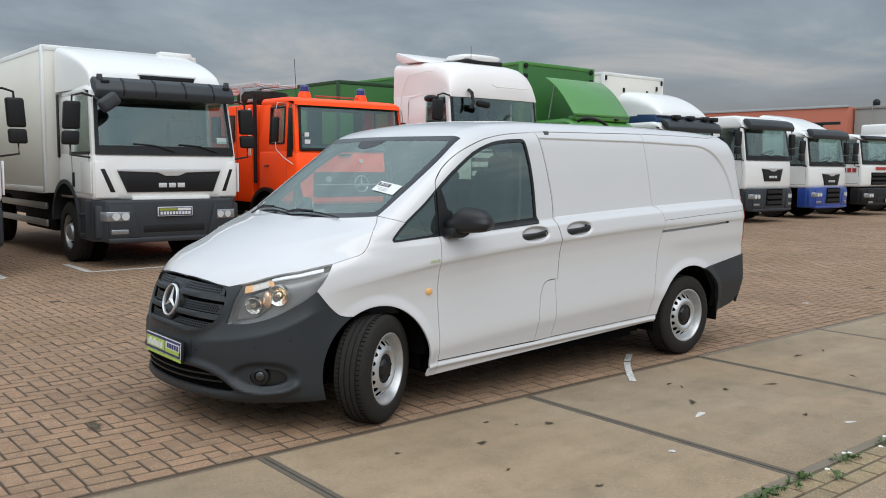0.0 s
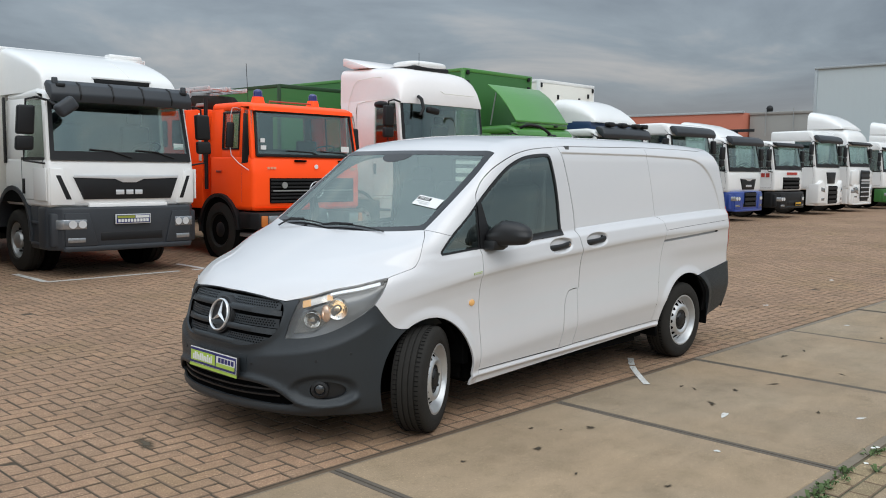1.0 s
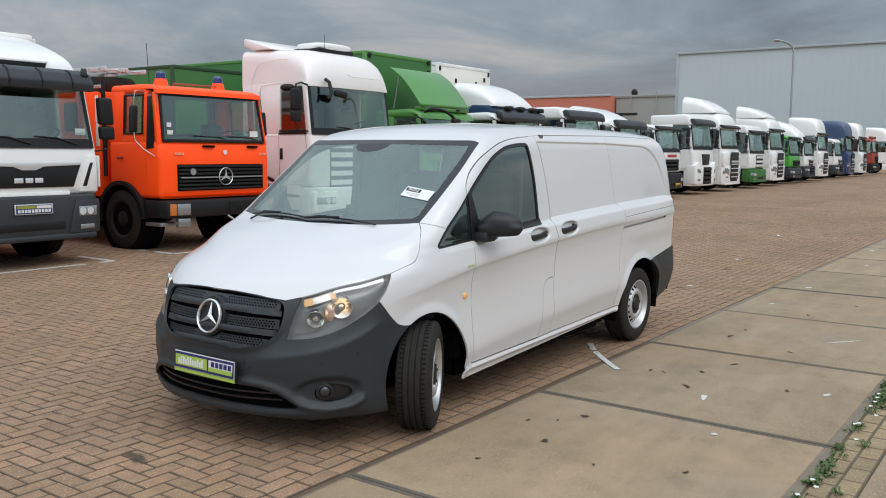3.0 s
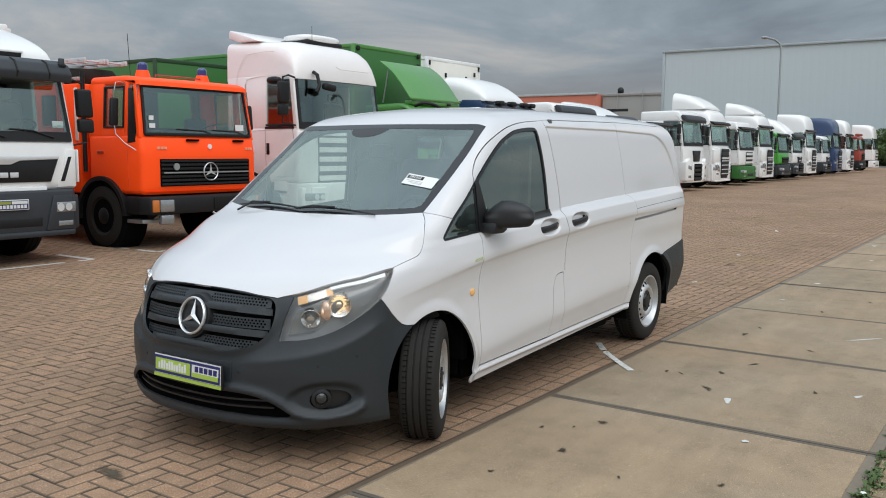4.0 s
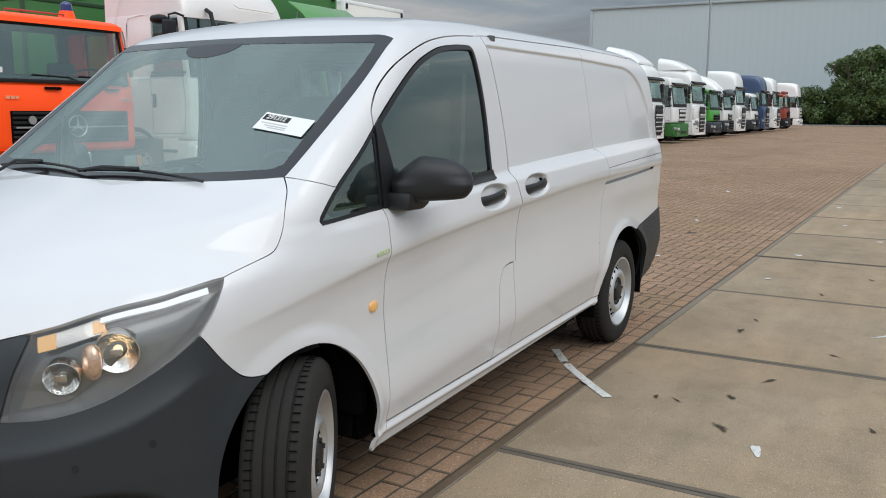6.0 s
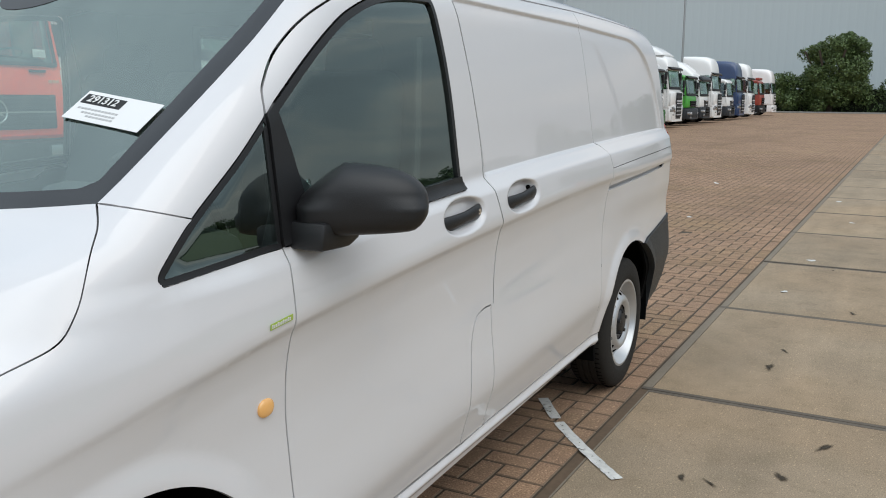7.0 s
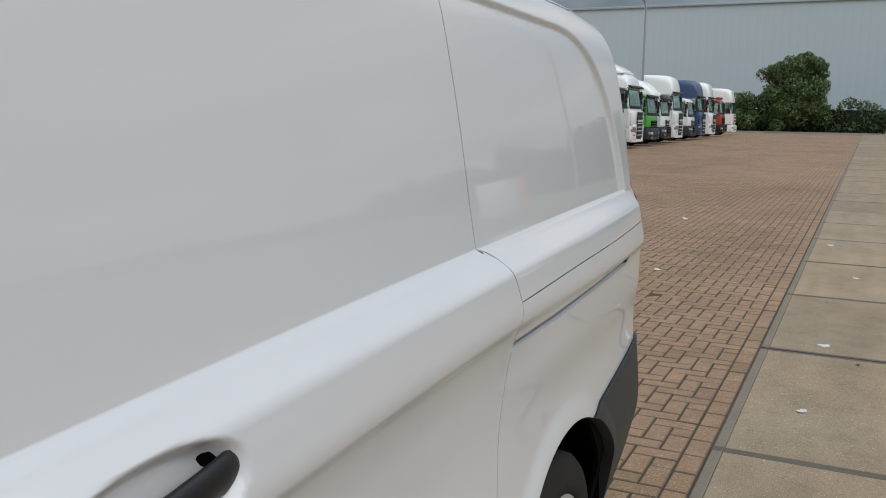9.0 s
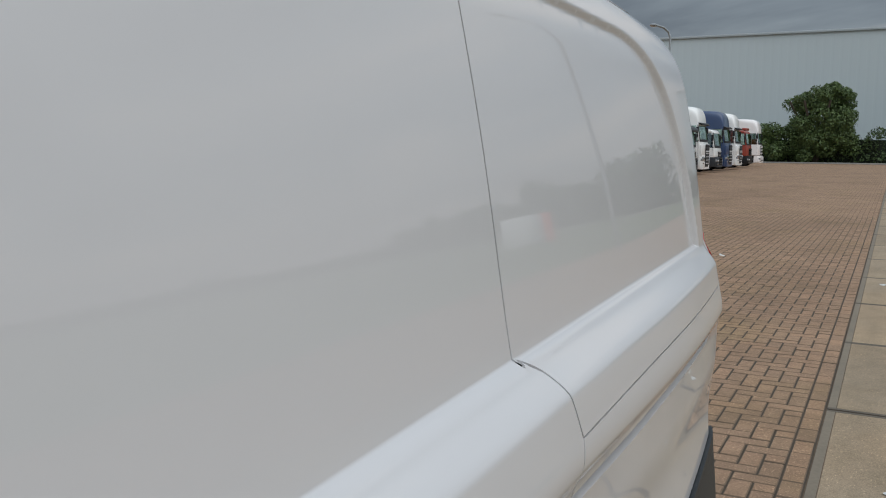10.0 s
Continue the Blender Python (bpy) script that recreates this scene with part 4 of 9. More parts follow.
# roof, bonnet, windscreen, tail
roof_line = np.vstack((mirror_join(ws_top_xy), roof_edge_xy[1:] / (1, FAR), mirror_join(np.stack((4.82 - 0.02 * t ** 2, 0.69 * t), 1))[::-1][1:], (roof_edge_xy * (1, -1))[::-1][1:-1]))
panel("roof", on_top, roof_line, PAINT, VAN, step=0.03, gap=-0.012, lift=-0.0035)
bonnet_line = np.vstack((mirror_join(np.vstack((hood_front_xy, hood_lamp_xy[1:], hood_seam_xy[1:]))), mirror_join(ws_base_xy)[::-1][1:-1]))
panel("bonnet", on_top, bonnet_line, PAINT, VAN, step=0.018, gap=0.001)
screen = np.vstack((mirror_join(ws_base_xy), ws_edge_xy[1:] / (1, FAR), mirror_join(ws_top_xy)[::-1][1:], (ws_edge_xy * (1, -1))[::-1][1:-1]))
base_i = mirror_join(np.stack((0.945 + 0.30 * (0.70 * t) ** 2, 0.70 * t), 1))
top_i = mirror_join(np.stack((1.622 + 0.16 * (0.70 * t) ** 2, 0.70 * t), 1))
clear = np.vstack((base_i, [(1.12, 0.725), (1.66, 0.712)], top_i[::-1], [(1.66, -0.712), (1.12, -0.725)]))
panel("windscreen_border", on_top, screen, FRIT, VAN, holes=[clear], step=0.014, gap=0.0, lift=-0.002, label="black border of the windscreen")
panel("windscreen", on_top, clear, GLASS, VAN, step=0.035, gap=-0.001, lift=-0.003, flange=0.004, label="windscreen reflecting the trucks opposite")
qr = on_side(quarter_rear[:, 0].copy(), quarter_rear[:, 1].copy())
qr, qr_far = qr / (1, FAR, 1), qr * (1, -1, 1)
tail = np.vstack((rear_uv(qr), [(0.60, 0.36), (-0.60, 0.36)], rear_uv(qr_far)[::-1], rear_uv(np.array([on_top(np.array([q[0]]), np.array([q[1]]))[0] for q in mirror_join(np.stack((4.82 - 0.02 * t ** 2, 0.69 * t), 1))]))[1:-1]))
panel("tailgate", on_rear, tail, PAINT, VAN, step=0.05, gap=0.0)
for s in (-1, 1):
    u = abs(rear_uv(qr if s > 0 else qr_far)[np.argmin(np.abs(qr[:, 2] - 1.1)), 0])
    panel("tail_lamp", on_rear, np.array([(s * (u - 0.012), 0.93), (s * (u - 0.006), 0.95), (s * (u - 0.008), 1.25), (s * (u - 0.02), 1.30), (s * (u - 0.11), 1.29), (s * (u - 0.10), 0.93)]), RED_LENS, VAN, step=0.03, lift=0.004, gap=0)
    panel("tail_lamp_side", on_side, np.array([(4.976, 0.86), (4.99, 0.86), (4.992, 1.05), (4.985, 1.16), (4.977, 1.16)]), RED_LENS, VAN, s, step=0.015, lift=0.0015, gap=0)
    panel("rear_bumper_end", on_rear, np.array([(0, 0.36), (s * 0.66, 0.36), (s * (u - 0.02), 0.48), (s * (u - 0.01), 0.80), (0, 0.72)]), PLASTIC, VAN, step=0.05, lift=0.004, gap=0)

# front bumper with grille and lamp openings
def f3(rows):
    return front_uv(rows)


lamp_low = [(0.590, 0.865, 0.829), (0.50, 0.825, 0.765), (0.373, 0.752, 0.691), (0.27, 0.655, 0.650), (0.189, 0.533, 0.638)]
lamp_in = [(0.189, 0.533, 0.638), (0.219, 0.548, 0.745), (0.268, 0.566, 0.852)]
hl = top3(hood_lamp_xy)
lamp_top = [tuple(p) for p in hl if p[0] > 0.275]
LAMP = np.vstack((spline(f3(lamp_low)), spline(f3(lamp_in))[1:], f3(lamp_top), f3(on_side(lamp_outer[:, 0].copy(), lamp_outer[:, 1].copy()))[::-1][1:-1]))
bs = on_side(bump_seam[:, 0].copy(), bump_seam[:, 1].copy())
al = on_side(arch_f_low[:, 0].copy(), arch_f_low[:, 1].copy())
hf = top3(hood_front_xy)
hood_in = np.array([p for p in hl if p[0] <= 0.275])
half = np.vstack((f3(hf), f3(hood_in)[1:], spline(f3(lamp_in))[::-1], spline(f3(lamp_low))[::-1][1:-1], f3(bs)[::-1][:-1], f3(al)))
low_edge = spline([(f3(al)[-1][0], f3(al)[-1][1]), (0.80, 0.190), (0.62, 0.195), (0.40, 0.205), (0.2, 0.212), (0.0, 0.214)])
half = np.vstack((half, low_edge[1:]))
BUMPER_LINE = np.vstack((far_u(half), (half * (-1, 1))[::-1][1:-1]))
gr = spline([(0.0, 0.868), (0.20, 0.864), (0.40, 0.847), (0.485, 0.828), (0.500, 0.765), (0.472, 0.672), (0.395, 0.610), (0.27, 0.578), (0.12, 0.577), (0.0, 0.578)])
GRILLE_LINE = np.vstack((gr, (gr * (-1, 1))[::-1][1:-1]))
lg = spline([(0.0, 0.375), (0.30, 0.372), (0.44, 0.352), (0.555, 0.290), (0.575, 0.262), (0.50, 0.254), (0.25, 0.262), (0.0, 0.264)])
LOW_LINE = np.vstack((lg, (lg * (-1, 1))[::-1][1:-1]))


def pod_outline(s):
    pod = np.array([(s * (0.735 + 0.095 * math.cos(a) * (1.25 if math.cos(a) > 0 else 0.75)), 0.340 + 0.050 * math.sin(a)) for a in np.linspace(0, 2 * math.pi, 28)[:-1]])
    return far_u(pod) if s > 0 else pod


INTAKE_ARCH = spline([(0.0, 0.398), (0.20, 0.397), (0.34, 0.390), (0.45, 0.370), (0.53, 0.330), (0.585, 0.287), (0.64, 0.262), (0.74, 0.254), (0.84, 0.262), (0.90, 0.29)], 6)
BUMPER_CREASE = curve([0.3, 0.42, 0.55, 0.65, 0.78, 0.9, 1.0], [0.520, 0.532, 0.548, 0.566, 0.600, 0.652, 0.71])


def near_line(u, z, line):
    d = np.full(len(u), 9.0)
    for q, w in zip(line, line[1:]):
        e = w - q
        k = np.clip(((u - q[0]) * e[0] + (z - q[1]) * e[1]) / (e @ e), 0, 1)
        d = np.minimum(d, np.hypot(u - q[0] - k * e[0], z - q[1] - k * e[1]))
    return d


def bumper_relief(u, z):
    """Shoulder under the lamps, raised arch round the intake, sunk fog lamp bays, chin lip, rim of the grille."""
    a = np.abs(u)
    over = z - BUMPER_CREASE(a)
    r = 0.024 * np.where(over > 0, np.exp(-over / 0.055), np.exp(over / 0.15)) * step01((a - 0.30) / 0.16) * step01((1.08 - a) / 0.16)
    r = r + 0.018 * np.exp(-(near_line(a, z, INTAKE_ARCH) / 0.020) ** 2)
    bay = ((a - 0.735) / 0.185) ** 2 + ((z - 0.345) / 0.088) ** 2
    r = r - 0.022 * step01((1 - bay) / 0.45)
    r = r + 0.012 * step01((0.246 - z) / 0.016) * step01((0.80 - a) / 0.15)
    r = r + 0.012 * np.exp(-(near_line(a, z, gr[:, :]) / 0.022) ** 2) * step01((0.80 - z) / 0.1)
    return r


BUMPER = panel("front_bumper", on_front, BUMPER_LINE, PLASTIC, VAN, holes=[GRILLE_LINE, LOW_LINE, pod_outline(1), pod_outline(-1)], step=0.0125, relief=bumper_relief, label="dark grey unpainted plastic front bumper")
panel("grille_backing", on_front, shrink(resample(GRILLE_LINE, 0.02), -0.02), VOID, BUMPER, step=0.05, lift=-0.05, gap=0, flange=-0.045)
panel("lower_grille_backing", on_front, shrink(resample(LOW_LINE, 0.02), -0.018), VOID, BUMPER, step=0.05, lift=-0.045, gap=0, flange=-0.042)


def band(points, up_w, dn_w):
    """Outline of a bar along a curve of (u, z)."""
    c = spline(points, 5)
    return np.vstack((c + (0, up_w), (c - (0, dn_w))[::-1]))


# grille bars: perforated strips between sculpted louvres
for zc_, w_, u0 in ((0.834, 0.026, 0.475), (0.726, 0.027, 0.475), (0.622, 0.022, 0.415)):
    pts = [(u0 * k, zc_ - 0.012 * k * k) for k in np.linspace(-1, 1, 9)]
    holes = []
    for row in range(3):
        for k in range(int(2 * u0 / 0.019)):
            u = -u0 + 0.018 + k * 0.019 + (0.0095 if row % 2 else 0)
            if abs(u) > u0 - 0.02 or abs(u) < 0.105:
                continue
            zz = zc_ - 0.012 * (u / u0) ** 2 + (row - 1) * 0.014
            holes.append(np.array([(u + 0.0066 * math.cos(q), zz + 0.0052 * math.sin(q)) for q in np.linspace(0, 2 * math.pi, 7)[:-1]]))
    panel("grille_strip", on_front, band(pts, w_, w_), PLASTIC, BUMPER, holes=holes, step=0.03, lift=-0.016, gap=0, flange=0.006, label="perforated dark grey grille strip")
for zc_, u0 in ((0.787, 0.482), (0.677, 0.462), (0.588, 0.34)):
    pts = [(u0 * k, zc_ - 0.014 * k * k) for k in np.linspace(-1, 1, 9)]
    panel("grille_louvre", on_front, band(pts, 0.020, 0.014), PLASTIC, BUMPER, step=0.03, gap=0, flange=0.035,
          relief=lambda u, z, zc_=zc_, u0=u0: 0.017 - 0.75 * np.abs(z - zc_ + 0.014 * (u / u0) ** 2 - 0.002) - 0.03 * step01((np.abs(u) - u0 + 0.06) / 0.07))
for zc_ in (0.335, 0.298):
    pts = [(0.50 * k, zc_) for k in np.linspace(-1, 1, 9)]
    panel("lower_louvre", on_front, band(pts, 0.005, 0.005), BLACK, BUMPER, step=0.03, lift=-0.012, gap=0, flange=0.02)
panel("number_plate_recess", on_front, np.array([(-0.30, 0.525), (-0.30, 0.385), (0.30, 0.385), (0.30, 0.525)]), PLASTIC, BUMPER, step=0.05, lift=0.004, gap=0)

# star badge
STAR_AT = (0.078, -0.034, 0.728)
ringm = lathe([(0.087, -0.006), (0.093, -0.012), (0.099, -0.006), (0.099, 0.004), (0.087, 0.004), (0.087, -0.006)], 48)
for k in range(3):
    a = math.pi / 2 + k * 2 * math.pi / 3
    tip = (0.09 * math.cos(a), 0.09 * math.sin(a))
    l_, r_ = (0.017 * math.cos(a + math.pi / 3), 0.017 * math.sin(a + math.pi / 3)), (0.017 * math.cos(a - math.pi / 3), 0.017 * math.sin(a - math.pi / 3))
    vs = [ringm.verts.new(p) for p in ((tip[0], 0.002, tip[1]), (l_[0], 0.002, l_[1]), (0, -0.014, 0), (r_[0], 0.002, r_[1]), (0, 0.004, 0))]
    for f in ((0, 1, 2), (0, 2, 3), (0, 3, 4), (0, 4, 1)):
        ringm.faces.new([vs[i] for i in f])
face_front = Matrix.Rotation(radians(-90), 4, "Z") @ Matrix.Rotation(radians(0), 4, "X")
tilt = Matrix.Rotation(radians(14), 4, "Y")
b_disc = moved(cyl((0, 0.004, 0), (0, 0.05, 0), 0.112, 0.125, 40), face_front)
part("badge_dish", moved(b_disc, Matrix.Translation((STAR_AT[0] - 0.004, STAR_AT[1], STAR_AT[2])) @ tilt), BLACK, BUMPER)
part("star_badge", moved(moved(ringm, face_front), Matrix.Translation((STAR_AT[0] - 0.012, STAR_AT[1], STAR_AT[2])) @ tilt), BADGE, BUMPER, "round chrome star badge")

# plate with a dealer's coloured panel
PLATE = Matrix.Translation((0.012, -0.056, 0.455)) @ Matrix.Rotation(radians(3), 4, "Y")


def plate_piece(name, y0, y1, z0, z1, depth, material, bevel=0.0):
    ob = part(name, moved(box(-depth, 0.0, y0, y1, z0, z1, bevel), PLATE), material, plate_root)
    return ob


plate_root = part("number_plate_holder", moved(box(-0.008, 0.012, -0.262, 0.262, -0.064, 0.060, 0.004), PLATE), BLACK, VAN, "dealer's plate holder with green and blue print")
plate_piece("plate_face", -0.257, 0.257, -0.044, 0.056, 0.0105, WHITE_PRINT)
plate_piece("blue_panel", -0.254, 0.254, -0.041, 0.050, 0.0125, BLUE_PRINT)
plate_piece("green_panel", -0.03, 0.245, -0.026, 0.036, 0.0145, GREEN_PRINT)
plate_piece("green_band", -0.26, 0.26, -0.063, -0.046, 0.0115, GREEN_PRINT)
plate_piece("white_panel", -0.245, -0.045, -0.026, 0.036, 0.0145, WHITE_PRINT)
plate_piece("green_corner", -0.245, -0.045, -0.026, -0.004, 0.0165, GREEN_PRINT)
def print_bars(y0, y1, z0, z1, n, depth, material, seed, m, parent):
    """A line of unreadable print as plain upright bars."""
    r = random.Random(seed)
    bm = bmesh.new()
    w = (y1 - y0) / n
    for k in range(n):
        top = z1 if r.random() < 0.45 else z0 + (z1 - z0) * 0.72
        box(-depth, -depth + 0.002, y0 + k * w, y0 + (k + 0.72) * w, z0, top, 0, bm)
    return part("print_bar", moved(bm, m), material, parent)


print_bars(0.0, 0.225, -0.018, 0.026, 11, 0.0165, WHITE_PRINT, 3, PLATE, plate_root)
print_bars(-0.235, -0.06, 0.002, 0.030, 5, 0.0165, BLUE_PRINT, 4, PLATE, plate_root)

# head lamps
LAMP_SILVER = mat("lamp_housing_grey", (0.31, 0.305, 0.295), 0.30, 0.45, grain=0.10, scale=40)
LAMP_BEZEL = mat("lamp_bezel_silver", (0.24, 0.225, 0.20), 0.25, 0.6, grain=0.12, scale=30)
AMBER_DULL = mat("amber_reflector", (0.78, 0.56, 0.42), 0.15, 0.75, grain=0.3, scale=45, coat=0.6, emit=(1.0, 0.55, 0.28), power=0.10)
CHAMBER = mat("indicator_chamber_silver", (0.66, 0.60, 0.53), 0.22, 0.7, grain=0.25, scale=50)
FACET = mat("faceted_reflector", (0.86, 0.84, 0.80), 0.14, 1.0, grain=0.05, stain=0.05, bump=0.6, bump_scale=55)
for s in (-1, 1):
    def side_line(loop):
        return far_u(loop) if s > 0 else loop * (-1, 1)
    line = side_line(LAMP)
    hlamp = panel("headlamp", on_front, line, LENS, VAN, step=0.03, gap=0.001, lift=0.0, flange=0.006, label="clear headlamp with lit dipped beam and amber indicator")
    hlamp.visible_shadow = False
    panel("lamp_housing", on_front, line, LAMP_SILVER, hlamp, step=0.025, gap=-0.012, lift=-0.060, flange=-0.055)
    top = f3(lamp_top)
    outer_top, inner_top = top[len(top) * 36 // 100:len(top) * 92 // 100], top[:len(top) * 42 // 100]
    k_ = np.linspace(0, 1, len(outer_top))[:, None]
    panel("daylight_strip", on_front, side_line(np.vstack((outer_top + (0, -0.009), (outer_top - np.hstack((0 * k_, 0.022 + 0.006 * k_)))[::-1]))), DRL, hlamp, step=0.015, gap=0, lift=-0.012, flange=0.012)
    panel("indicator_chamber", on_front, side_line(np.vstack((inner_top + (0.006, -0.004), (inner_top + (0.012, -0.044))[::-1]))), CHAMBER, hlamp, step=0.015, gap=0, lift=-0.022, flange=0.02)
    for piece, d0, d1 in ((inner_top[:len(inner_top) // 5 + 2], -0.006, -0.046), (inner_top[-len(inner_top) // 5:], -0.010, -0.040)):
        panel("indicator_glint", on_front, side_line(np.vstack((piece + (0.008, d0), (piece + (0.013, d1))[::-1]))), AMBER, hlamp, step=0.01, gap=0, lift=-0.019, flange=0.006)
    panel("lamp_bezel", on_front, side_line(np.array([(0.555, 0.665), (0.60, 0.790), (0.72, 0.845), (0.82, 0.862), (0.835, 0.82), (0.78, 0.755), (0.68, 0.685)])), LAMP_BEZEL, hlamp, step=0.02, gap=0, lift=-0.044, flange=0.01)
    for u_, z_, r, lit_ in ((0.668, 0.750, 0.047, False), (0.806, 0.812, 0.060, True)):
        c = on_front(np.array([s * u_ if s < 0 else far_u(np.array([[u_, z_]]))[0, 0]]), np.array([z_]))[0]
        d = outward(c[None])[0]
        at = Matrix.Translation(c - d * 0.028) @ Matrix.Rotation(radians(-90 - s * 40), 4, "Z") @ Matrix.Rotation(radians(12), 4, "X")
        bm = lathe([(0.006, 0.030), (r * 0.35, 0.022), (r * 0.62, 0.010), (r * 0.86, -0.004), (r, -0.014), (r + 0.002, -0.013), (r + 0.002, 0.02)], 26)
        part("reflector", moved(bm, at), FACET, hlamp, "bright reflector bowl", 50)
        part("bulb", moved(blob(0, 0.006, 0, 0.013, 0.018, 0.013, 2), at), WARM_LAMP if lit_ else CHROME, hlamp)
        part("bulb_shield", moved(box(-0.016, 0.016, -0.018, -0.012, -0.009, 0.012, 0.004), at), FACET, hlamp)
    mid_c = on_front(np.array([s * 0.742]), np.array([0.785]))[0]
    mid_d = outward(mid_c[None])[0]
    q_ = mid_c - mid_d * 0.034
    part("indicator_bowl", blob(q_[0], q_[1], q_[2], 0.022, 0.031, 0.050, 2.4, n=16), AMBER_DULL, hlamp, "amber indicator bowl")
    # fog lamp pods
    pod = panel("fog_lamp_pod", on_front, pod_outline(s), BLACK, BUMPER, step=0.02, gap=-0.004, lift=-0.040, flange=-0.022)
    c = on_front(np.array([s * 0.715]), np.array([0.347]))[0]
    d = outward(c[None])[0]
    at = Matrix.Translation(c - d * 0.018) @ Vector(d).to_track_quat("-Y", "Z").to_matrix().to_4x4()
    fog = part("fog_lamp", moved(lathe([(0.0, 0.0), (0.022, -0.004), (0.030, 0.0), (0.034, -0.010), (0.050, -0.006), (0.054, 0.02)], 28), at), BLACK, pod)
    part("fog_lens", moved(lathe([(0.001, -0.010), (0.015, -0.009), (0.026, -0.003)], 24), at), mat("fog_lens_glass", (0.02, 0.021, 0.022), 0.08, 0.0, coat=1.0), fog)
for u, z in ((0.335, 0.475), (-0.335, 0.475), (0.70, 0.515), (-0.70, 0.515), (0.875, 0.555), (-0.875, 0.555)):
    c = on_front(np.array([u]), np.array([z]))[0]
    d = outward(c[None])[0]
    c = c + d * bumper_relief(np.array([u]), np.array([z]))[0]
    part("parking_sensor", cyl(c - d * 0.004, c + d * 0.0025, 0.0085, n=14), BLACK, BUMPER)

# side marker, sticker, mirrors, handles, wipers
for s in (-1, 1):
    c = on_side(np.array([1.371]), np.array([0.767]))[0]
    bm = blob(c[0], s * (c[1] + 0.002), c[2], 0.026, 0.009, 0.021, 2.2)
    part("side_indicator", bm, AMBER, VAN, "round amber side indicator")
st = on_side(np.array([1.40]), np.array([0.958]))[0]
badge = part("dealer_sticker", moved(box(-0.038, 0.038, -0.0015, 0.0, -0.007, 0.007), Matrix.Translation((st[0], -st[1] - 0.002, st[2])) @ Matrix.Rotation(radians(-6), 4, "Y") @ Matrix.Rotation(radians(8), 4, "X")), GREEN_PRINT, VAN, "small lime green dealer sticker")
bm = bmesh.new()
for k in range(11):
    box(-0.035 + k * 0.006, -0.031 + k * 0.006, -0.0025, -0.0012, -0.004, 0.003 if k % 3 else 0.005, 0, bm)
part("sticker_print", moved(bm, Matrix.Translation((st[0], -st[1] - 0.002, st[2])) @ Matrix.Rotation(radians(-6), 4, "Y") @ Matrix.Rotation(radians(8), 4, "X")), WHITE_PRINT, badge)


def door_mirror(s):
    """Rounded black housing on a foot, swept back, with its mirror pane."""
    m = Matrix.Translation((1.634, s * 1.000, 1.208)) @ Matrix.Rotation(radians(s * -28), 4, "Z")
    bm = bmesh.new()
    made = bmesh.ops.create_uvsphere(bm, u_segments=36, v_segments=20, radius=1.0)["verts"]
    for v in made:
        e = 2.5 if v.co.z > 0 else 5.0
        q = sum(abs(c) ** e for c in v.co) ** (1 / e)
        c = v.co / q
        x = c.x * 0.082
        if c.x > 0.58:
            x = 0.0476 + (c.x - 0.58) * 0.02
        inner = max(0.0, -s * c.y - 0.30) / 0.70
        tall = 0.092 * (1 - 0.13 * s * c.y) * (1 - 0.62 * inner) if c.z > 0 else 0.067 * (1 - 0.13 * s * c.y)
        cut = max(0.0, s * c.y - 0.80) * max(0.0, -c.z - 0.3)
        v.co = Vector((x - 0.01, c.y * 0.150 - s * cut * 0.10, c.z * tall - 0.010 + cut * 0.03))
    root = part("door_mirror", moved(bm, m), BLACK, VAN, "large black door mirror housing", 60)
    pane = box(0.034, 0.048, -0.10, 0.10, -0.066, 0.045, 0.004)
    part("mirror_pane", moved(pane, m), CHROME, root, "mirror glass")
    foot = prism([(1.49, 1.100), (1.60, 1.098), (1.65, 1.118), (1.62, 1.150), (1.50, 1.165)], "y", s * 0.845, s * 0.985, 0.012)
    part("mirror_foot", foot, BLACK, root)


for s in (-1, 1):
    door_mirror(s)


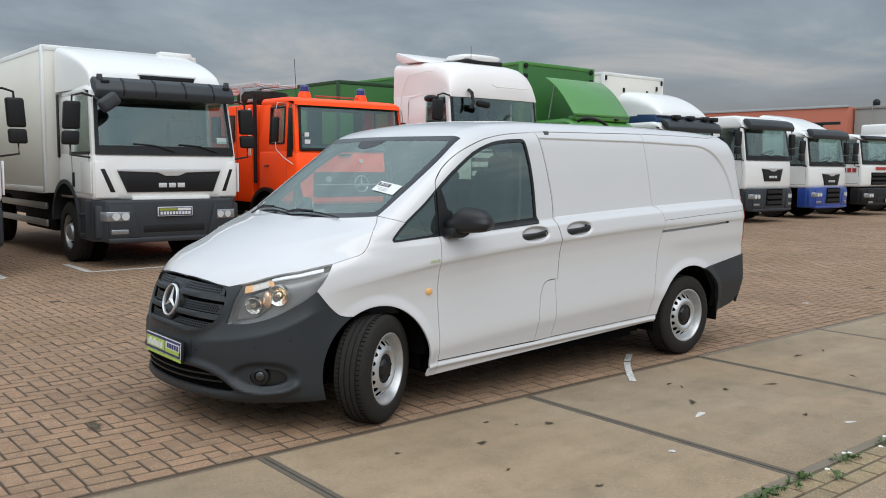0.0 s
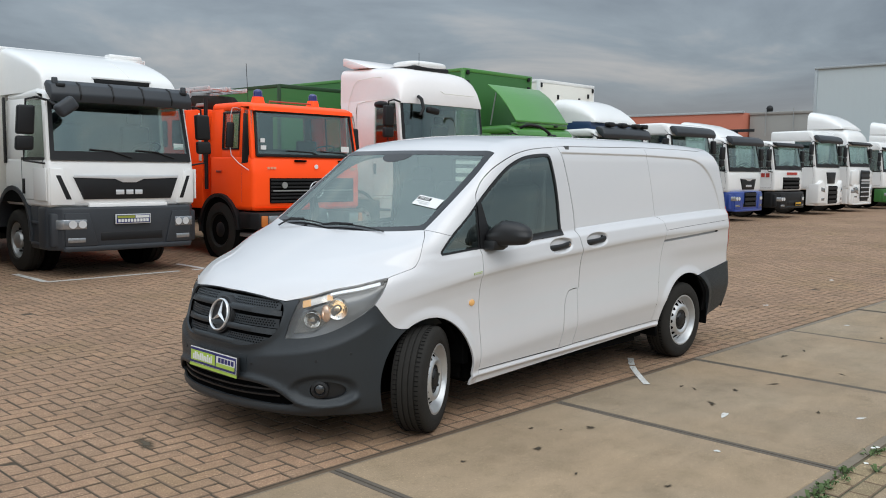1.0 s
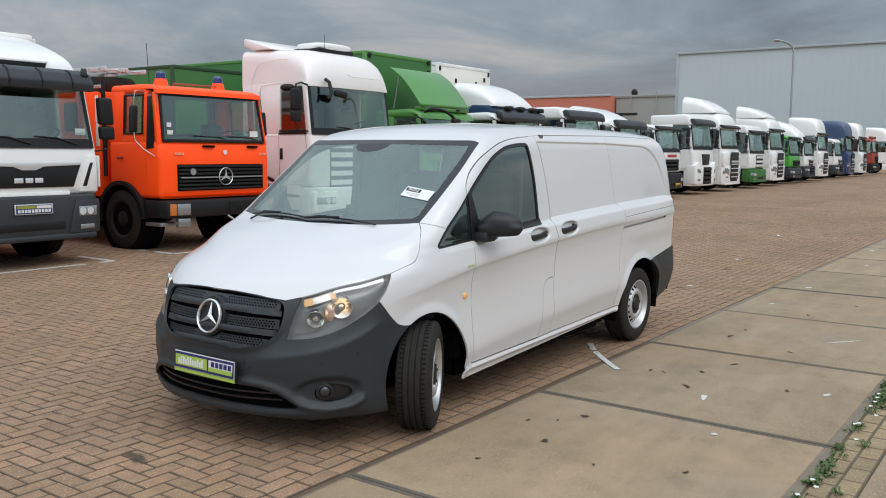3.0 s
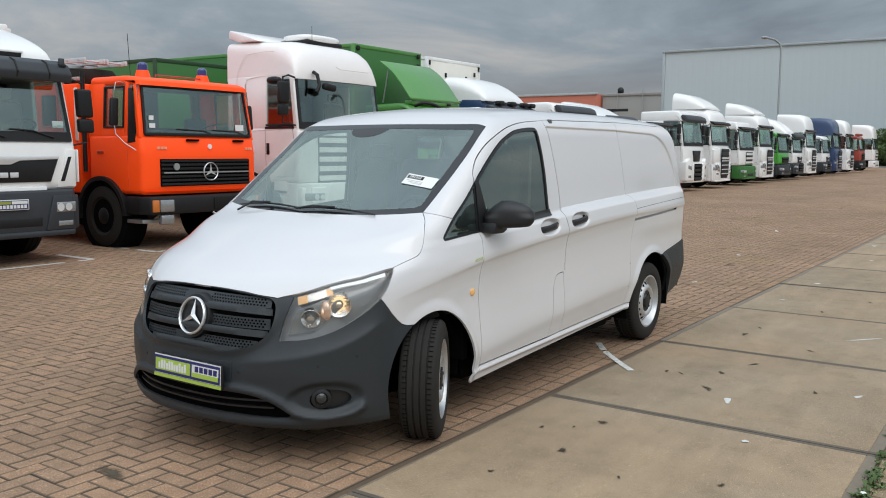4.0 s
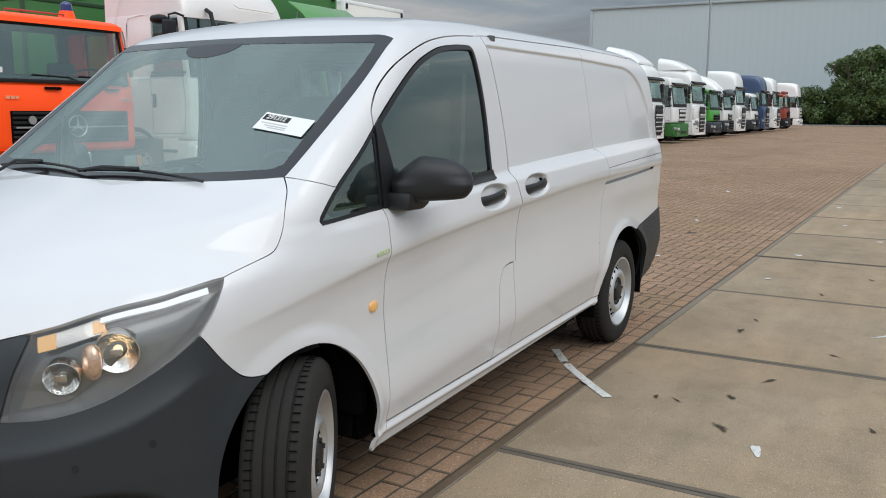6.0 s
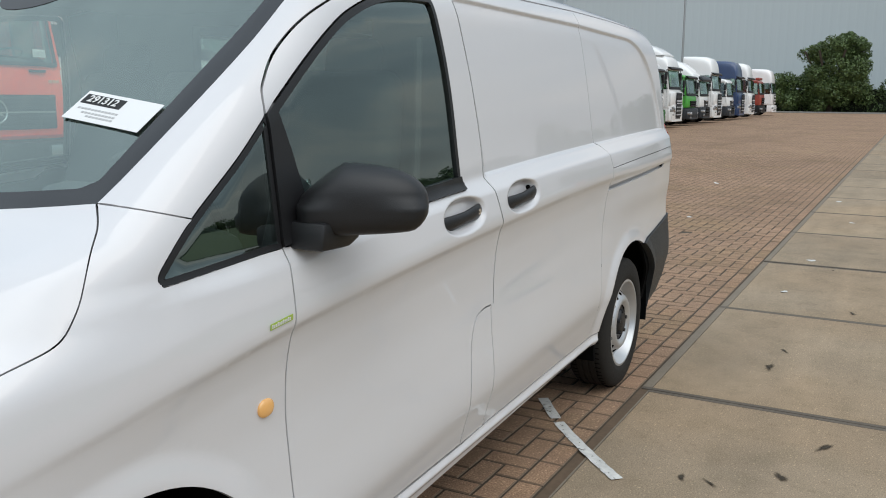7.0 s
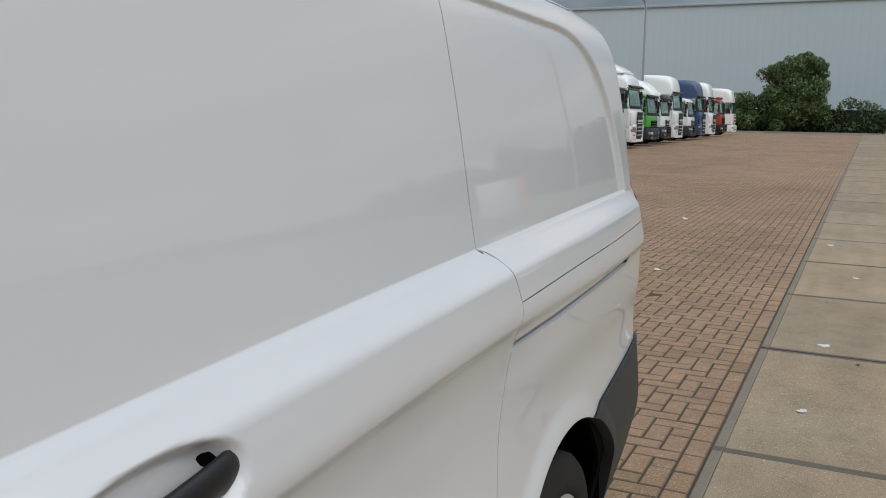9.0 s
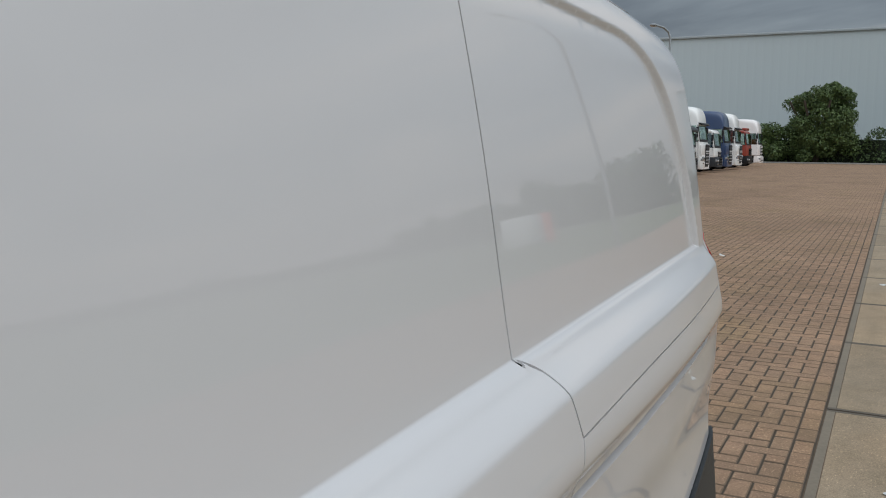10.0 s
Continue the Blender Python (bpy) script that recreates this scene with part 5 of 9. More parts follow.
def door_handle(cx, cz, key):
    """Grip that bridges the pressed bowl."""
    c = on_side(np.array([cx - 0.13, cx + 0.0, cx + 0.12]), np.array([cz - 0.004, cz + 0.07, cz + 0.008]))
    w = -(side_width(np.array([cx]), np.array([cz + 0.07]))[0] + 0.016)
    bm = bmesh.new()
    pts = [(cx - 0.140, cz - 0.028, 0.018, 0.028), (cx - 0.128, cz - 0.027, 0.024, 0.018), (cx - 0.09, cz - 0.023, 0.026, 0.008), (cx - 0.04, cz - 0.016, 0.022, 0.001), (cx + 0.02, cz - 0.010, 0.020, -0.002),
           (cx + 0.065, cz - 0.004, 0.022, -0.003), (cx + 0.105, cz + 0.001, 0.024, -0.002), (cx + 0.119, cz + 0.003, 0.0225, 0.001), (cx + 0.128, cz + 0.0035, 0.018, 0.003), (cx + 0.133, cz + 0.004, 0.010, 0.006)]
    rings = []
    for x, z, h, dy in pts:
        rings.append([bm.verts.new((x, w + dy + 0.011 * math.cos(q) * -1, z + h * math.sin(q))) for q in np.linspace(0, 2 * math.pi, 21)[:-1]])
    for a, b in zip(rings, rings[1:]):
        for k in range(20):
            bm.faces.new((a[k], a[(k + 1) % 20], b[(k + 1) % 20], b[k]))
    bm.faces.new(rings[0])
    bm.faces.new(rings[-1][::-1])
    box(cx + 0.066, cx + 0.108, w + 0.004, w + 0.05, cz - 0.020, cz - 0.001, 0.006, bm)
    box(cx - 0.125, cx - 0.095, w + 0.012, w + 0.05, cz - 0.034, cz - 0.006, 0.006, bm)
    h = part("door_handle", bm, BLACK, VAN, "black plastic door handle", 60)
    if key:
        part("key_lock", cyl((cx + 0.103, w - 0.013, cz + 0.001), (cx + 0.103, w + 0.004, cz + 0.001), 0.010, n=20), CHROME, h)


door_handle(2.304, 1.085, True)
door_handle(2.750, 1.105, False)

# wipers on the base of the windscreen
for y0, y1, x0, x1 in ((-0.52, 0.06, 0.962, 0.928), (0.02, 0.62, 0.928, 1.005)):
    us = np.linspace(0, 1, 9)
    p = on_top(x0 + (x1 - x0) * us + 0.01 * np.sin(us * 3.14), y0 + (y1 - y0) * us)
    n_ = outward(p)
    wiper = part("wiper_blade", tube([tuple(q) for q in p + n_ * 0.012], 0.0055, 6), BLACK, VAN)
    piv = on_top(np.array([0.925]), np.array([y1 * 0.92]))[0]
    part("wiper_arm", tube([tuple(piv + (0, 0, 0.012)), tuple(p[6] + n_[6] * 0.026 + (-0.015, 0, 0)), tuple(p[4] + n_[4] * 0.022)], 0.0065, 6), BLACK, wiper)
sens = np.stack((1.63 - 0.085 * np.cos(np.linspace(-1.57, 1.57, 14)), 0.06 + 0.155 * np.sin(np.linspace(-1.57, 1.57, 14))), 1)
panel("sensor_cover", on_top, sens, mat("sensor_cover_black", (0.03, 0.03, 0.032), 0.4), VAN, step=0.03, gap=0, lift=-0.0018, flange=0.004)

# price card behind the windscreen
CARD = on_top(np.array([1.262]), np.array([-0.612]))[0]
cn = outward(CARD[None])[0]
right = Vector((0.05, -1, 0))
right = (right - right.dot(Vector(cn)) * Vector(cn)).normalized()
upv = Vector(cn).cross(right).normalized()
if upv.z < 0:
    upv = -upv
mcard = Matrix((( right.x, upv.x, cn[0], CARD[0]), (right.y, upv.y, cn[1], CARD[1]), (right.z, upv.z, cn[2], CARD[2]), (0, 0, 0, 1))) @ Matrix.Translation((0, 0, 0.0014)) @ Matrix.Rotation(radians(-4), 4, "Z")
card = tagged(part("price_card", moved(box(-0.105, 0.105, -0.047, 0.047, -0.0007, 0.0, 0), mcard), PAPER), "white stock card with a printed number on the windscreen", "card")
card.parent = None
card.matrix_world = VAN.matrix_world
part("number_panel", moved(box(-0.098, 0.012, 0.006, 0.036, 0.0, 0.001, 0), mcard), INK, card)
txt = bpy.data.curves.new("stock_number", "FONT")
txt.body, txt.size, txt.align_x, txt.align_y = "291312", 0.030, "CENTER", "CENTER"
txt.extrude, txt.offset = 0.0004, 0.0006
txt.materials.append(WHITE_PRINT)
number = new("stock_number", txt)
number.parent = card
number.matrix_basis = mcard @ Matrix.Translation((-0.043, 0.0205, 0.0022)) @ Matrix.Diagonal((0.92, 1, 1, 1))
bm = bmesh.new()
r_ = random.Random(8)
for row, y in enumerate((-0.012, -0.024, -0.034)):
    for k in range(12 - 2 * row):
        x = -0.09 + row * 0.02 + k * 0.0095
        box(x, x + 0.007, y, y + 0.005, 0, 0.0008, 0, bm)
part("small_print", moved(bm, mcard), mat("grey_print", (0.45, 0.45, 0.45), 0.6), card)

# cabin
part("cabin_floor", box(1.42, 2.5, -0.74, 0.74, 0.42, 0.48, 0.01), TRIM, VAN)
dash = prism([(0.98, 0.62), (0.95, 1.10), (1.03, 1.165), (1.30, 1.175), (1.47, 1.13), (1.52, 1.02), (1.46, 0.80), (1.40, 0.62)], "y", -0.78, 0.78, 0.03)
DASH = part("dashboard", dash, TRIM, VAN)
part("instrument_hood", prism([(1.36, 1.14), (1.38, 1.215), (1.46, 1.225), (1.54, 1.16), (1.52, 1.12)], "y", -0.58, -0.20, 0.015), TRIM, DASH)

def holed_wall(x0, x1, outer, hole):
    """An upright plate across the van with a window opening."""
    V = [(x, y, z) for x in (x0, x1) for y0, y1, z0, z1 in (outer, hole) for y, z in ((y0, z0), (y1, z0), (y1, z1), (y0, z1))]
    F = []
    for k in range(4):
        n = (k + 1) % 4
        F += [(k, n, 4 + n, 4 + k), (8 + n, 8 + k, 12 + k, 12 + n), (n, k, 8 + k, 8 + n), (4 + k, 4 + n, 12 + n, 12 + k)]
    return V, F


link_mesh("partition", *holed_wall(2.52, 2.56, (-0.78, 0.78, 0.45, 1.80), (-0.45, 0.37, 1.445, 1.70)), mat("partition_grey", (0.10, 0.105, 0.105), 0.7), VAN)
part("partition_pane", box(2.536, 2.541, -0.455, 0.375, 1.44, 1.705), glass("partition_glass", (0.88, 0.92, 0.90), (1, 1, 1), 0.05), VAN)
part("headliner", box(1.98, 2.50, -0.64, 0.64, 1.745, 1.765, 0.006), mat("headliner_grey", (0.22, 0.22, 0.21), 0.9), VAN)
wheel_m = Matrix.Translation((1.60, -0.40, 1.13)) @ Matrix.Rotation(radians(62), 4, "Y")
bm = bmesh.new()
tube([(0.185 * math.cos(a), 0.185 * math.sin(a), 0) for a in np.linspace(0, 2 * math.pi, 33)], 0.014, 8, bm)
blob(0, 0, -0.02, 0.075, 0.075, 0.03, 2.4, bm, 16)
for a in (0, math.pi, math.pi / 2):
    tube([(0.05 * math.cos(a), 0.05 * math.sin(a), -0.015), (0.18 * math.cos(a), 0.18 * math.sin(a), 0)], 0.013, 6, bm)
part("steering_wheel", moved(bm, wheel_m), BLACK, VAN)


def seat(y, width, rest=True):
    base = part("seat", box(1.72, 2.24, y - width / 2, y + width / 2, 0.80, 0.95, 0.05, segments=3), SEAT_CLOTH, VAN)
    part("seat_back", moved(box(-0.07, 0.07, y - width / 2, y + width / 2, 0, 0.64, 0.05, segments=3, taper=(0.8, 0.82)), Matrix.Translation((2.20, 0, 0.90)) @ Matrix.Rotation(radians(14), 4, "Y")), SEAT_CLOTH, base)
    if rest:
        part("headrest", moved(box(-0.045, 0.045, y - 0.10, y + 0.10, 0, 0.17, 0.04, segments=3), Matrix.Translation((2.36, 0, 1.46)) @ Matrix.Rotation(radians(10), 4, "Y")), SEAT_CLOTH, base)
    part("seat_box", box(1.76, 2.2, y - width / 2 + 0.04, y + width / 2 - 0.04, 0.48, 0.80, 0.02), TRIM, base)


seat(-0.47, 0.48)
seat(0.15, 0.44, False)
seat(0.58, 0.40)
part("seat_belt", tube([(2.30, -0.76, 1.62), (2.32, -0.745, 1.3), (2.30, -0.74, 0.95)], 0.012, 6), mat("seat_belt", (0.10, 0.10, 0.10), 0.8), VAN)
# near-black boxes; undertray and floor pan are added to darken the ground below
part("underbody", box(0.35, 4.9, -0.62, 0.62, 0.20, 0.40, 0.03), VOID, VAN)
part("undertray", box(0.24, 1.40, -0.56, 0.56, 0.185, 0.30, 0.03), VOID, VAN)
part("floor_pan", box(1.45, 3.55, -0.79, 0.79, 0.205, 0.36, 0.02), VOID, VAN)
# wells and arch liners are near-black: the shade inside is put into the colour
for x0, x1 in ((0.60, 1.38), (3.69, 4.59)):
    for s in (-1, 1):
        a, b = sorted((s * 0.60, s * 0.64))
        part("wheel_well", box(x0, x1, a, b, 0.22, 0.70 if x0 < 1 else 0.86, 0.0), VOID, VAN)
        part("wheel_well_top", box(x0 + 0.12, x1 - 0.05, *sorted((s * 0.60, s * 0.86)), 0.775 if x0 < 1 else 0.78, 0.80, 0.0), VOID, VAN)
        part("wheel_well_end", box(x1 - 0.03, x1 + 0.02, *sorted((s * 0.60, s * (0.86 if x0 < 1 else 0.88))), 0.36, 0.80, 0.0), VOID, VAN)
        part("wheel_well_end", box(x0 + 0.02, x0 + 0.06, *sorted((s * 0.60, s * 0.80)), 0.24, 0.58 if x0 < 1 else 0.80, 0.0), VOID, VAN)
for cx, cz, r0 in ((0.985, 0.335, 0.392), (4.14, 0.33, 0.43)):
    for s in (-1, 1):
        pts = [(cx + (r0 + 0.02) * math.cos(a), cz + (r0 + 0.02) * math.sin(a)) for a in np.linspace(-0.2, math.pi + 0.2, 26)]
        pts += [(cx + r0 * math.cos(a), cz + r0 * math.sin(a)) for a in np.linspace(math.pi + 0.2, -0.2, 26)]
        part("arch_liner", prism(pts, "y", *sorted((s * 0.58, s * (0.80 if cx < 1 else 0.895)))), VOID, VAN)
# near-black strip painted as the shade under the sill
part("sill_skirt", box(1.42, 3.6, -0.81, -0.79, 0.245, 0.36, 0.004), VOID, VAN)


RIM_DISH = curve([0.08, 0.090, 0.104, 0.116, 0.128, 0.150, 0.172, 0.187], [0.032, 0.027, 0.015, 0.012, 0.017, 0.038, 0.058, 0.062])


def road_wheel(parent, x, y, s, steer, radius=0.330, width=0.205, rim=0.213):
    """Tyre with grooved tread, pierced steel rim, hub cover. Outer face looks to -y before turning."""
    w = width / 2
    prof = [(rim - 0.006, -w + 0.022), (rim + 0.010, -w + 0.004), (rim + 0.035, -w - 0.001), (radius - 0.045, -w + 0.004), (radius - 0.018, -w + 0.012), (radius - 0.006, -w + 0.026)]
    edge = -w + 0.026
    for k in range(4):
        a = edge + (k + 0.72) * (2 * w - 0.052) / 4.6
        prof += [(radius - 0.001 if k else radius - 0.003, a), (radius - 0.009, a + 0.002), (radius - 0.009, a + 0.008), (radius - 0.001, a + 0.010)]
    prof += [(radius - 0.006, w - 0.026), (radius - 0.018, w - 0.012), (radius - 0.045, w - 0.004), (rim, w - 0.02)]
    at = Matrix.Translation((x, y, radius)) @ Matrix.Rotation(radians(steer), 4, "Z")
    if s > 0:
        at = at @ Matrix.Rotation(math.pi, 4, "Z")
    tyre_bm = lathe(prof, 64)
    root = part("wheel", moved(tyre_bm, at), RUBBER, parent, "black tyre on a silver steel rim")
    # tread cuts are flush bars with their shade put into the colour
    sipes = bmesh.new()
    for k in range(72):
        a = 2 * math.pi * k / 72
        for y0, y1 in ((-w + 0.03, -w + 0.055), (w - 0.055, w - 0.03)):
            m = Matrix.Rotation(a, 4, "Y")
            moved_box = bmesh.ops.create_cube(sipes, size=1.0)["verts"]
            for v in moved_box:
                v.co = m @ Vector((radius - 0.0005 + v.co.x * 0.002, (y0 + y1) / 2 + v.co.y * (y1 - y0), v.co.z * 0.004))
    tagged(part("tread_sipe", moved(sipes, at), VOID, root), kind="stuff")
    rb = lathe([(rim, -w + 0.03), (rim + 0.007, -w + 0.012), (rim + 0.006, -w + 0.007), (rim - 0.004, -w + 0.006), (rim - 0.010, -w + 0.014), (rim - 0.016, -w + 0.04), (rim - 0.03, -w + 0.062)], 56)
    part("rim", moved(rb, at), STEEL_RIM, root)
    R0, R1 = rim - 0.029, 0.088
    holes = []
    for k in range(16):
        a = 2 * math.pi * k / 16
        c = np.array((math.cos(a), math.sin(a))) * 0.154
        e1, e2 = np.array((math.cos(a), math.sin(a))), np.array((-math.sin(a), math.cos(a)))
        holes.append(np.array([c + e1 * 0.0165 * math.cos(q) + e2 * 0.0165 * math.sin(q) for q in np.linspace(0, 2 * math.pi, 13)[:-1]]))
    circ = lambda r: np.array([(r * math.cos(a), r * math.sin(a)) for a in np.linspace(0, 2 * math.pi, 57)[:-1]])
    uv, fs = fill(circ(R0), [circ(R1)] + holes, 0.011)
    rr = np.hypot(uv[:, 0], uv[:, 1])
    yy = -w + RIM_DISH(rr)
    vs = [tuple(at @ Vector((u, q, v))) for (u, v), q in zip(uv, yy)]
    disc = link_mesh("rim_disc", vs, [tuple(int(i) for i in f) for f in fs], STEEL_RIM, root)
    disc.data.polygons.foreach_set("use_smooth", [True] * len(disc.data.polygons))
    # near-black disc painted as the shade behind the rim holes
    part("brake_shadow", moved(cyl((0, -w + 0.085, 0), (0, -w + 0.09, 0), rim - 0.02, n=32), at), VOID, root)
    hub = lathe([(0.0005, -w + 0.012), (0.05, -w + 0.014), (0.062, -w + 0.022), (0.066, -w + 0.032), (0.090, -w + 0.034), (0.092, -w + 0.045)], 40)
    h = part("hub_cover", moved(hub, at), BLACK, root)
    for k in range(5):
        a = 2 * math.pi * k / 5 + 0.3
        part("wheel_bolt", moved(cyl((0.056 * math.cos(a), -w + 0.030, 0.056 * math.sin(a)), (0.056 * math.cos(a), -w + 0.010, 0.056 * math.sin(a)), 0.011, 0.009, 8), at), BLACK, h)
    return root


road_wheel(VAN, 0.985, -0.855, -1, 28, width=0.215)
road_wheel(VAN, 0.955, 0.815, 1, 28)
road_wheel(VAN, 4.125, -0.812, -1, 0)
road_wheel(VAN, 4.125, 0.812, 1, 0)
# ---- row of parked trucks ----
TRUCK_WHITE = mat("white_truck_paint", (0.87, 0.86, 0.84), 0.35, grain=0.02, stain=0.05, stain_scale=0.8, coat=0.6)
CREAM_BOX = mat("white_box_panel", (0.82, 0.79, 0.72), 0.5, grain=0.02, stain=0.07, stain_scale=0.6)
PINK_WHITE = mat("warm_white_truck_paint", (0.90, 0.855, 0.835), 0.35, grain=0.02, stain=0.04, coat=0.6)
# red above 1: extra brightness is put into the base colour
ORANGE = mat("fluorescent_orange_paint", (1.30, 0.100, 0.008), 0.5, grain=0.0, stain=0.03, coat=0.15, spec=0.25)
GREEN_PAINT = mat("green_truck_paint", (0.075, 0.26, 0.045), 0.38, grain=0.03, stain=0.06, coat=0.5)
GREEN_BOX = mat("green_box_panel", (0.036, 0.155, 0.030), 0.55, grain=0.04, stain=0.10, stain_scale=0.7)
BLUE_PAINT = mat("blue_truck_paint", (0.020, 0.060, 0.30), 0.35, grain=0.03, stain=0.05, coat=0.5)
NAVY_PAINT = mat("navy_truck_paint", (0.025, 0.055, 0.14), 0.35, grain=0.03, stain=0.05, coat=0.5)
RED_PAINT = mat("red_truck_paint", (0.32, 0.045, 0.025), 0.4, grain=0.03, stain=0.08, coat=0.4)
TRUCK_GREY = mat("grey_truck_plastic", (0.030, 0.034, 0.040), 0.5, grain=0.08, stain=0.12, bump=0.1, bump_scale=300)
TRUCK_BLACK = mat("black_truck_plastic", (0.011, 0.011, 0.012), 0.5, spec=0.35, grain=0.1, stain=0.15)
SILVER = mat("silver_trim", (0.72, 0.73, 0.74), 0.3, 0.25)
CHASSIS = mat("dirty_chassis", (0.016, 0.015, 0.014), 0.85, spec=0.2, grain=0.2, stain=0.25)
TRUCK_GLASS = glass("truck_cab_glass", (0.76, 0.84, 0.81), (0.86, 0.97, 0.95), 0.12)
CAB_TRIM = mat("truck_cab_trim", (0.045, 0.046, 0.048), 0.8, grain=0.1)
LAMP_GLASS = mat("lamp_lens", (0.36, 0.37, 0.38), 0.12, 0.6, grain=0.25, scale=30, stain=0.2, coat=0.8)
ALU = mat("dull_aluminium", (0.45, 0.46, 0.46), 0.42, 0.8, grain=0.08, stain=0.15)
BEACON = mat("blue_beacon", (0.012, 0.02, 0.16), 0.15, coat=0.8)
RED_PRINT = mat("red_print", (0.48, 0.05, 0.035), 0.5)
YELLOW_PLATE = mat("yellow_plate", (0.75, 0.42, 0.03), 0.5)
GROUP = "trucks parked in the row"


# how the front of the cab now being built is curved: half-width, sweep of the corners, waist height, narrowing above it
BEND = [1.2, 0.0, 1.7, 0.0]


def bend_cab(half, sweep, waist, narrow):
    BEND[:] = [half, sweep, waist, narrow]


def tpart(name, bm, material, parent, label="", angle=38):
    """A part of a cab, carried round the curve of its front."""
    half, sweep, waist, narrow = BEND
    xs = [v.co.x for v in bm.verts]
    if sweep and min(v.co.y for v in bm.verts) < 0.8:
        for k in (-0.92, -0.8, -0.6, -0.3, 0.3, 0.6, 0.8, 0.92):
            if min(xs) < k * half - 0.03 and max(xs) > k * half + 0.03:
                bmesh.ops.bisect_plane(bm, geom=bm.verts[:] + bm.edges[:] + bm.faces[:], plane_co=(k * half, 0, 0), plane_no=(1, 0, 0))
    for v in bm.verts:
        c = min(1.0, abs(v.co.x) / half)
        v.co.y += sweep * c ** 3.2 * min(1.0, max(0.0, (0.95 - v.co.y) / 0.95))
        v.co.x *= 1 - narrow * min(1.3, max(0.0, v.co.z - waist))
    return part(name, bm, material, parent, label, angle)


def dome(half, zb, prof, p=4.0, n=22):
    """A moulded shell: a rounded arch of half-width half * w and height z over zb at each (y, z, w), closed at both ends."""
    bm = bmesh.new()
    rings = []
    for y, z, w, *square in prof:
        ring = []
        e = square[0] if square else p
        for k in range(n + 1):
            a = math.pi * k / n
            c, q = math.cos(a), math.sin(a)
            ring.append(bm.verts.new((half * w * math.copysign(abs(c) ** (2 / e), c), y, zb + (z - zb) * abs(q) ** (2 / e))))
        rings.append(ring)
    for a, b in zip(rings, rings[1:]):
        for k in range(n):
            bm.faces.new((a[k], a[k + 1], b[k + 1], b[k]))
        bm.faces.new((a[n], a[0], b[0], b[n]))
    bm.faces.new(rings[0][::-1])
    bm.faces.new(rings[-1])
    bmesh.ops.recalc_face_normals(bm, faces=bm.faces[:])
    return bm


def truck_wheel(root, x, y, r=0.47, w=0.28, rim_mat=None, s=1):
    at = Matrix.Translation((x, y, r)) @ Matrix.Rotation(radians(90 if s > 0 else -90), 4, "Z")
    k = r * 0.56
    tyre = part("wheel", moved(lathe([(k, -w / 2 + 0.03), (k + 0.03, -w / 2), (r - 0.05, -w / 2 + 0.005), (r - 0.008, -w / 2 + 0.035), (r, -w * 0.2), (r - 0.012, -w * 0.17), (r - 0.012, -w * 0.12), (r, -w * 0.09),
                                      (r, w * 0.09), (r - 0.012, w * 0.12), (r - 0.012, w * 0.17), (r, w * 0.2), (r - 0.008, w / 2 - 0.035), (r - 0.05, w / 2 - 0.005), (k + 0.03, w / 2), (k, w / 2 - 0.03)], 40), at), RUBBER, root)
    rim = part("rim", moved(lathe([(k + 0.004, -w / 2 + 0.02), (k - 0.015, -w / 2 + 0.03), (k - 0.035, -w / 2 + 0.11), (r * 0.30, -w / 2 + 0.075), (r * 0.26, -w / 2 + 0.02), (r * 0.16, -w / 2 - 0.01), (0.001, -w / 2 - 0.012)], 32), at), rim_mat or ALU, tyre)
    for q in range(8):
        a = 2 * math.pi * q / 8
        part("wheel_nut", moved(cyl((r * 0.35 * math.cos(a), -w / 2 + 0.09, r * 0.35 * math.sin(a)), (r * 0.35 * math.cos(a), -w / 2 + 0.045, r * 0.35 * math.sin(a)), 0.018, n=6), at), CHASSIS, rim)
    return tyre


def truck_mirror(root, sx, h, zt, y=0.16, tall=0.40, out=0.27):
    x0, x1 = sorted((sx * (h + out - 0.13), sx * (h + out + 0.11)))
    top = tpart("mirror", box(x0, x1, y - 0.07, y + 0.05, zt - 0.10 - tall, zt - 0.10, 0.035, segments=3), TRUCK_BLACK, root)
    tpart("small_mirror", box(x0, x1, y - 0.06, y + 0.05, zt - 0.10 - tall - 0.22, zt - 0.12 - tall, 0.035, segments=3), TRUCK_BLACK, top)
    xm = (x0 + x1) / 2
    tpart("mirror_arm", tube([(sx * (h - 0.02), 0.12, zt - 0.02), (sx * (h + 0.12), y, zt + 0.02), (xm, y, zt - 0.02), (xm, y, zt - 0.15)], 0.018, 6), TRUCK_BLACK, top)
    tpart("lower_mirror_arm", tube([(xm, y, zt - tall - 0.30), (xm, y, zt - tall - 0.46), (sx * (h - 0.02), 0.10, zt - tall - 0.50)], 0.016, 6), TRUCK_BLACK, top)


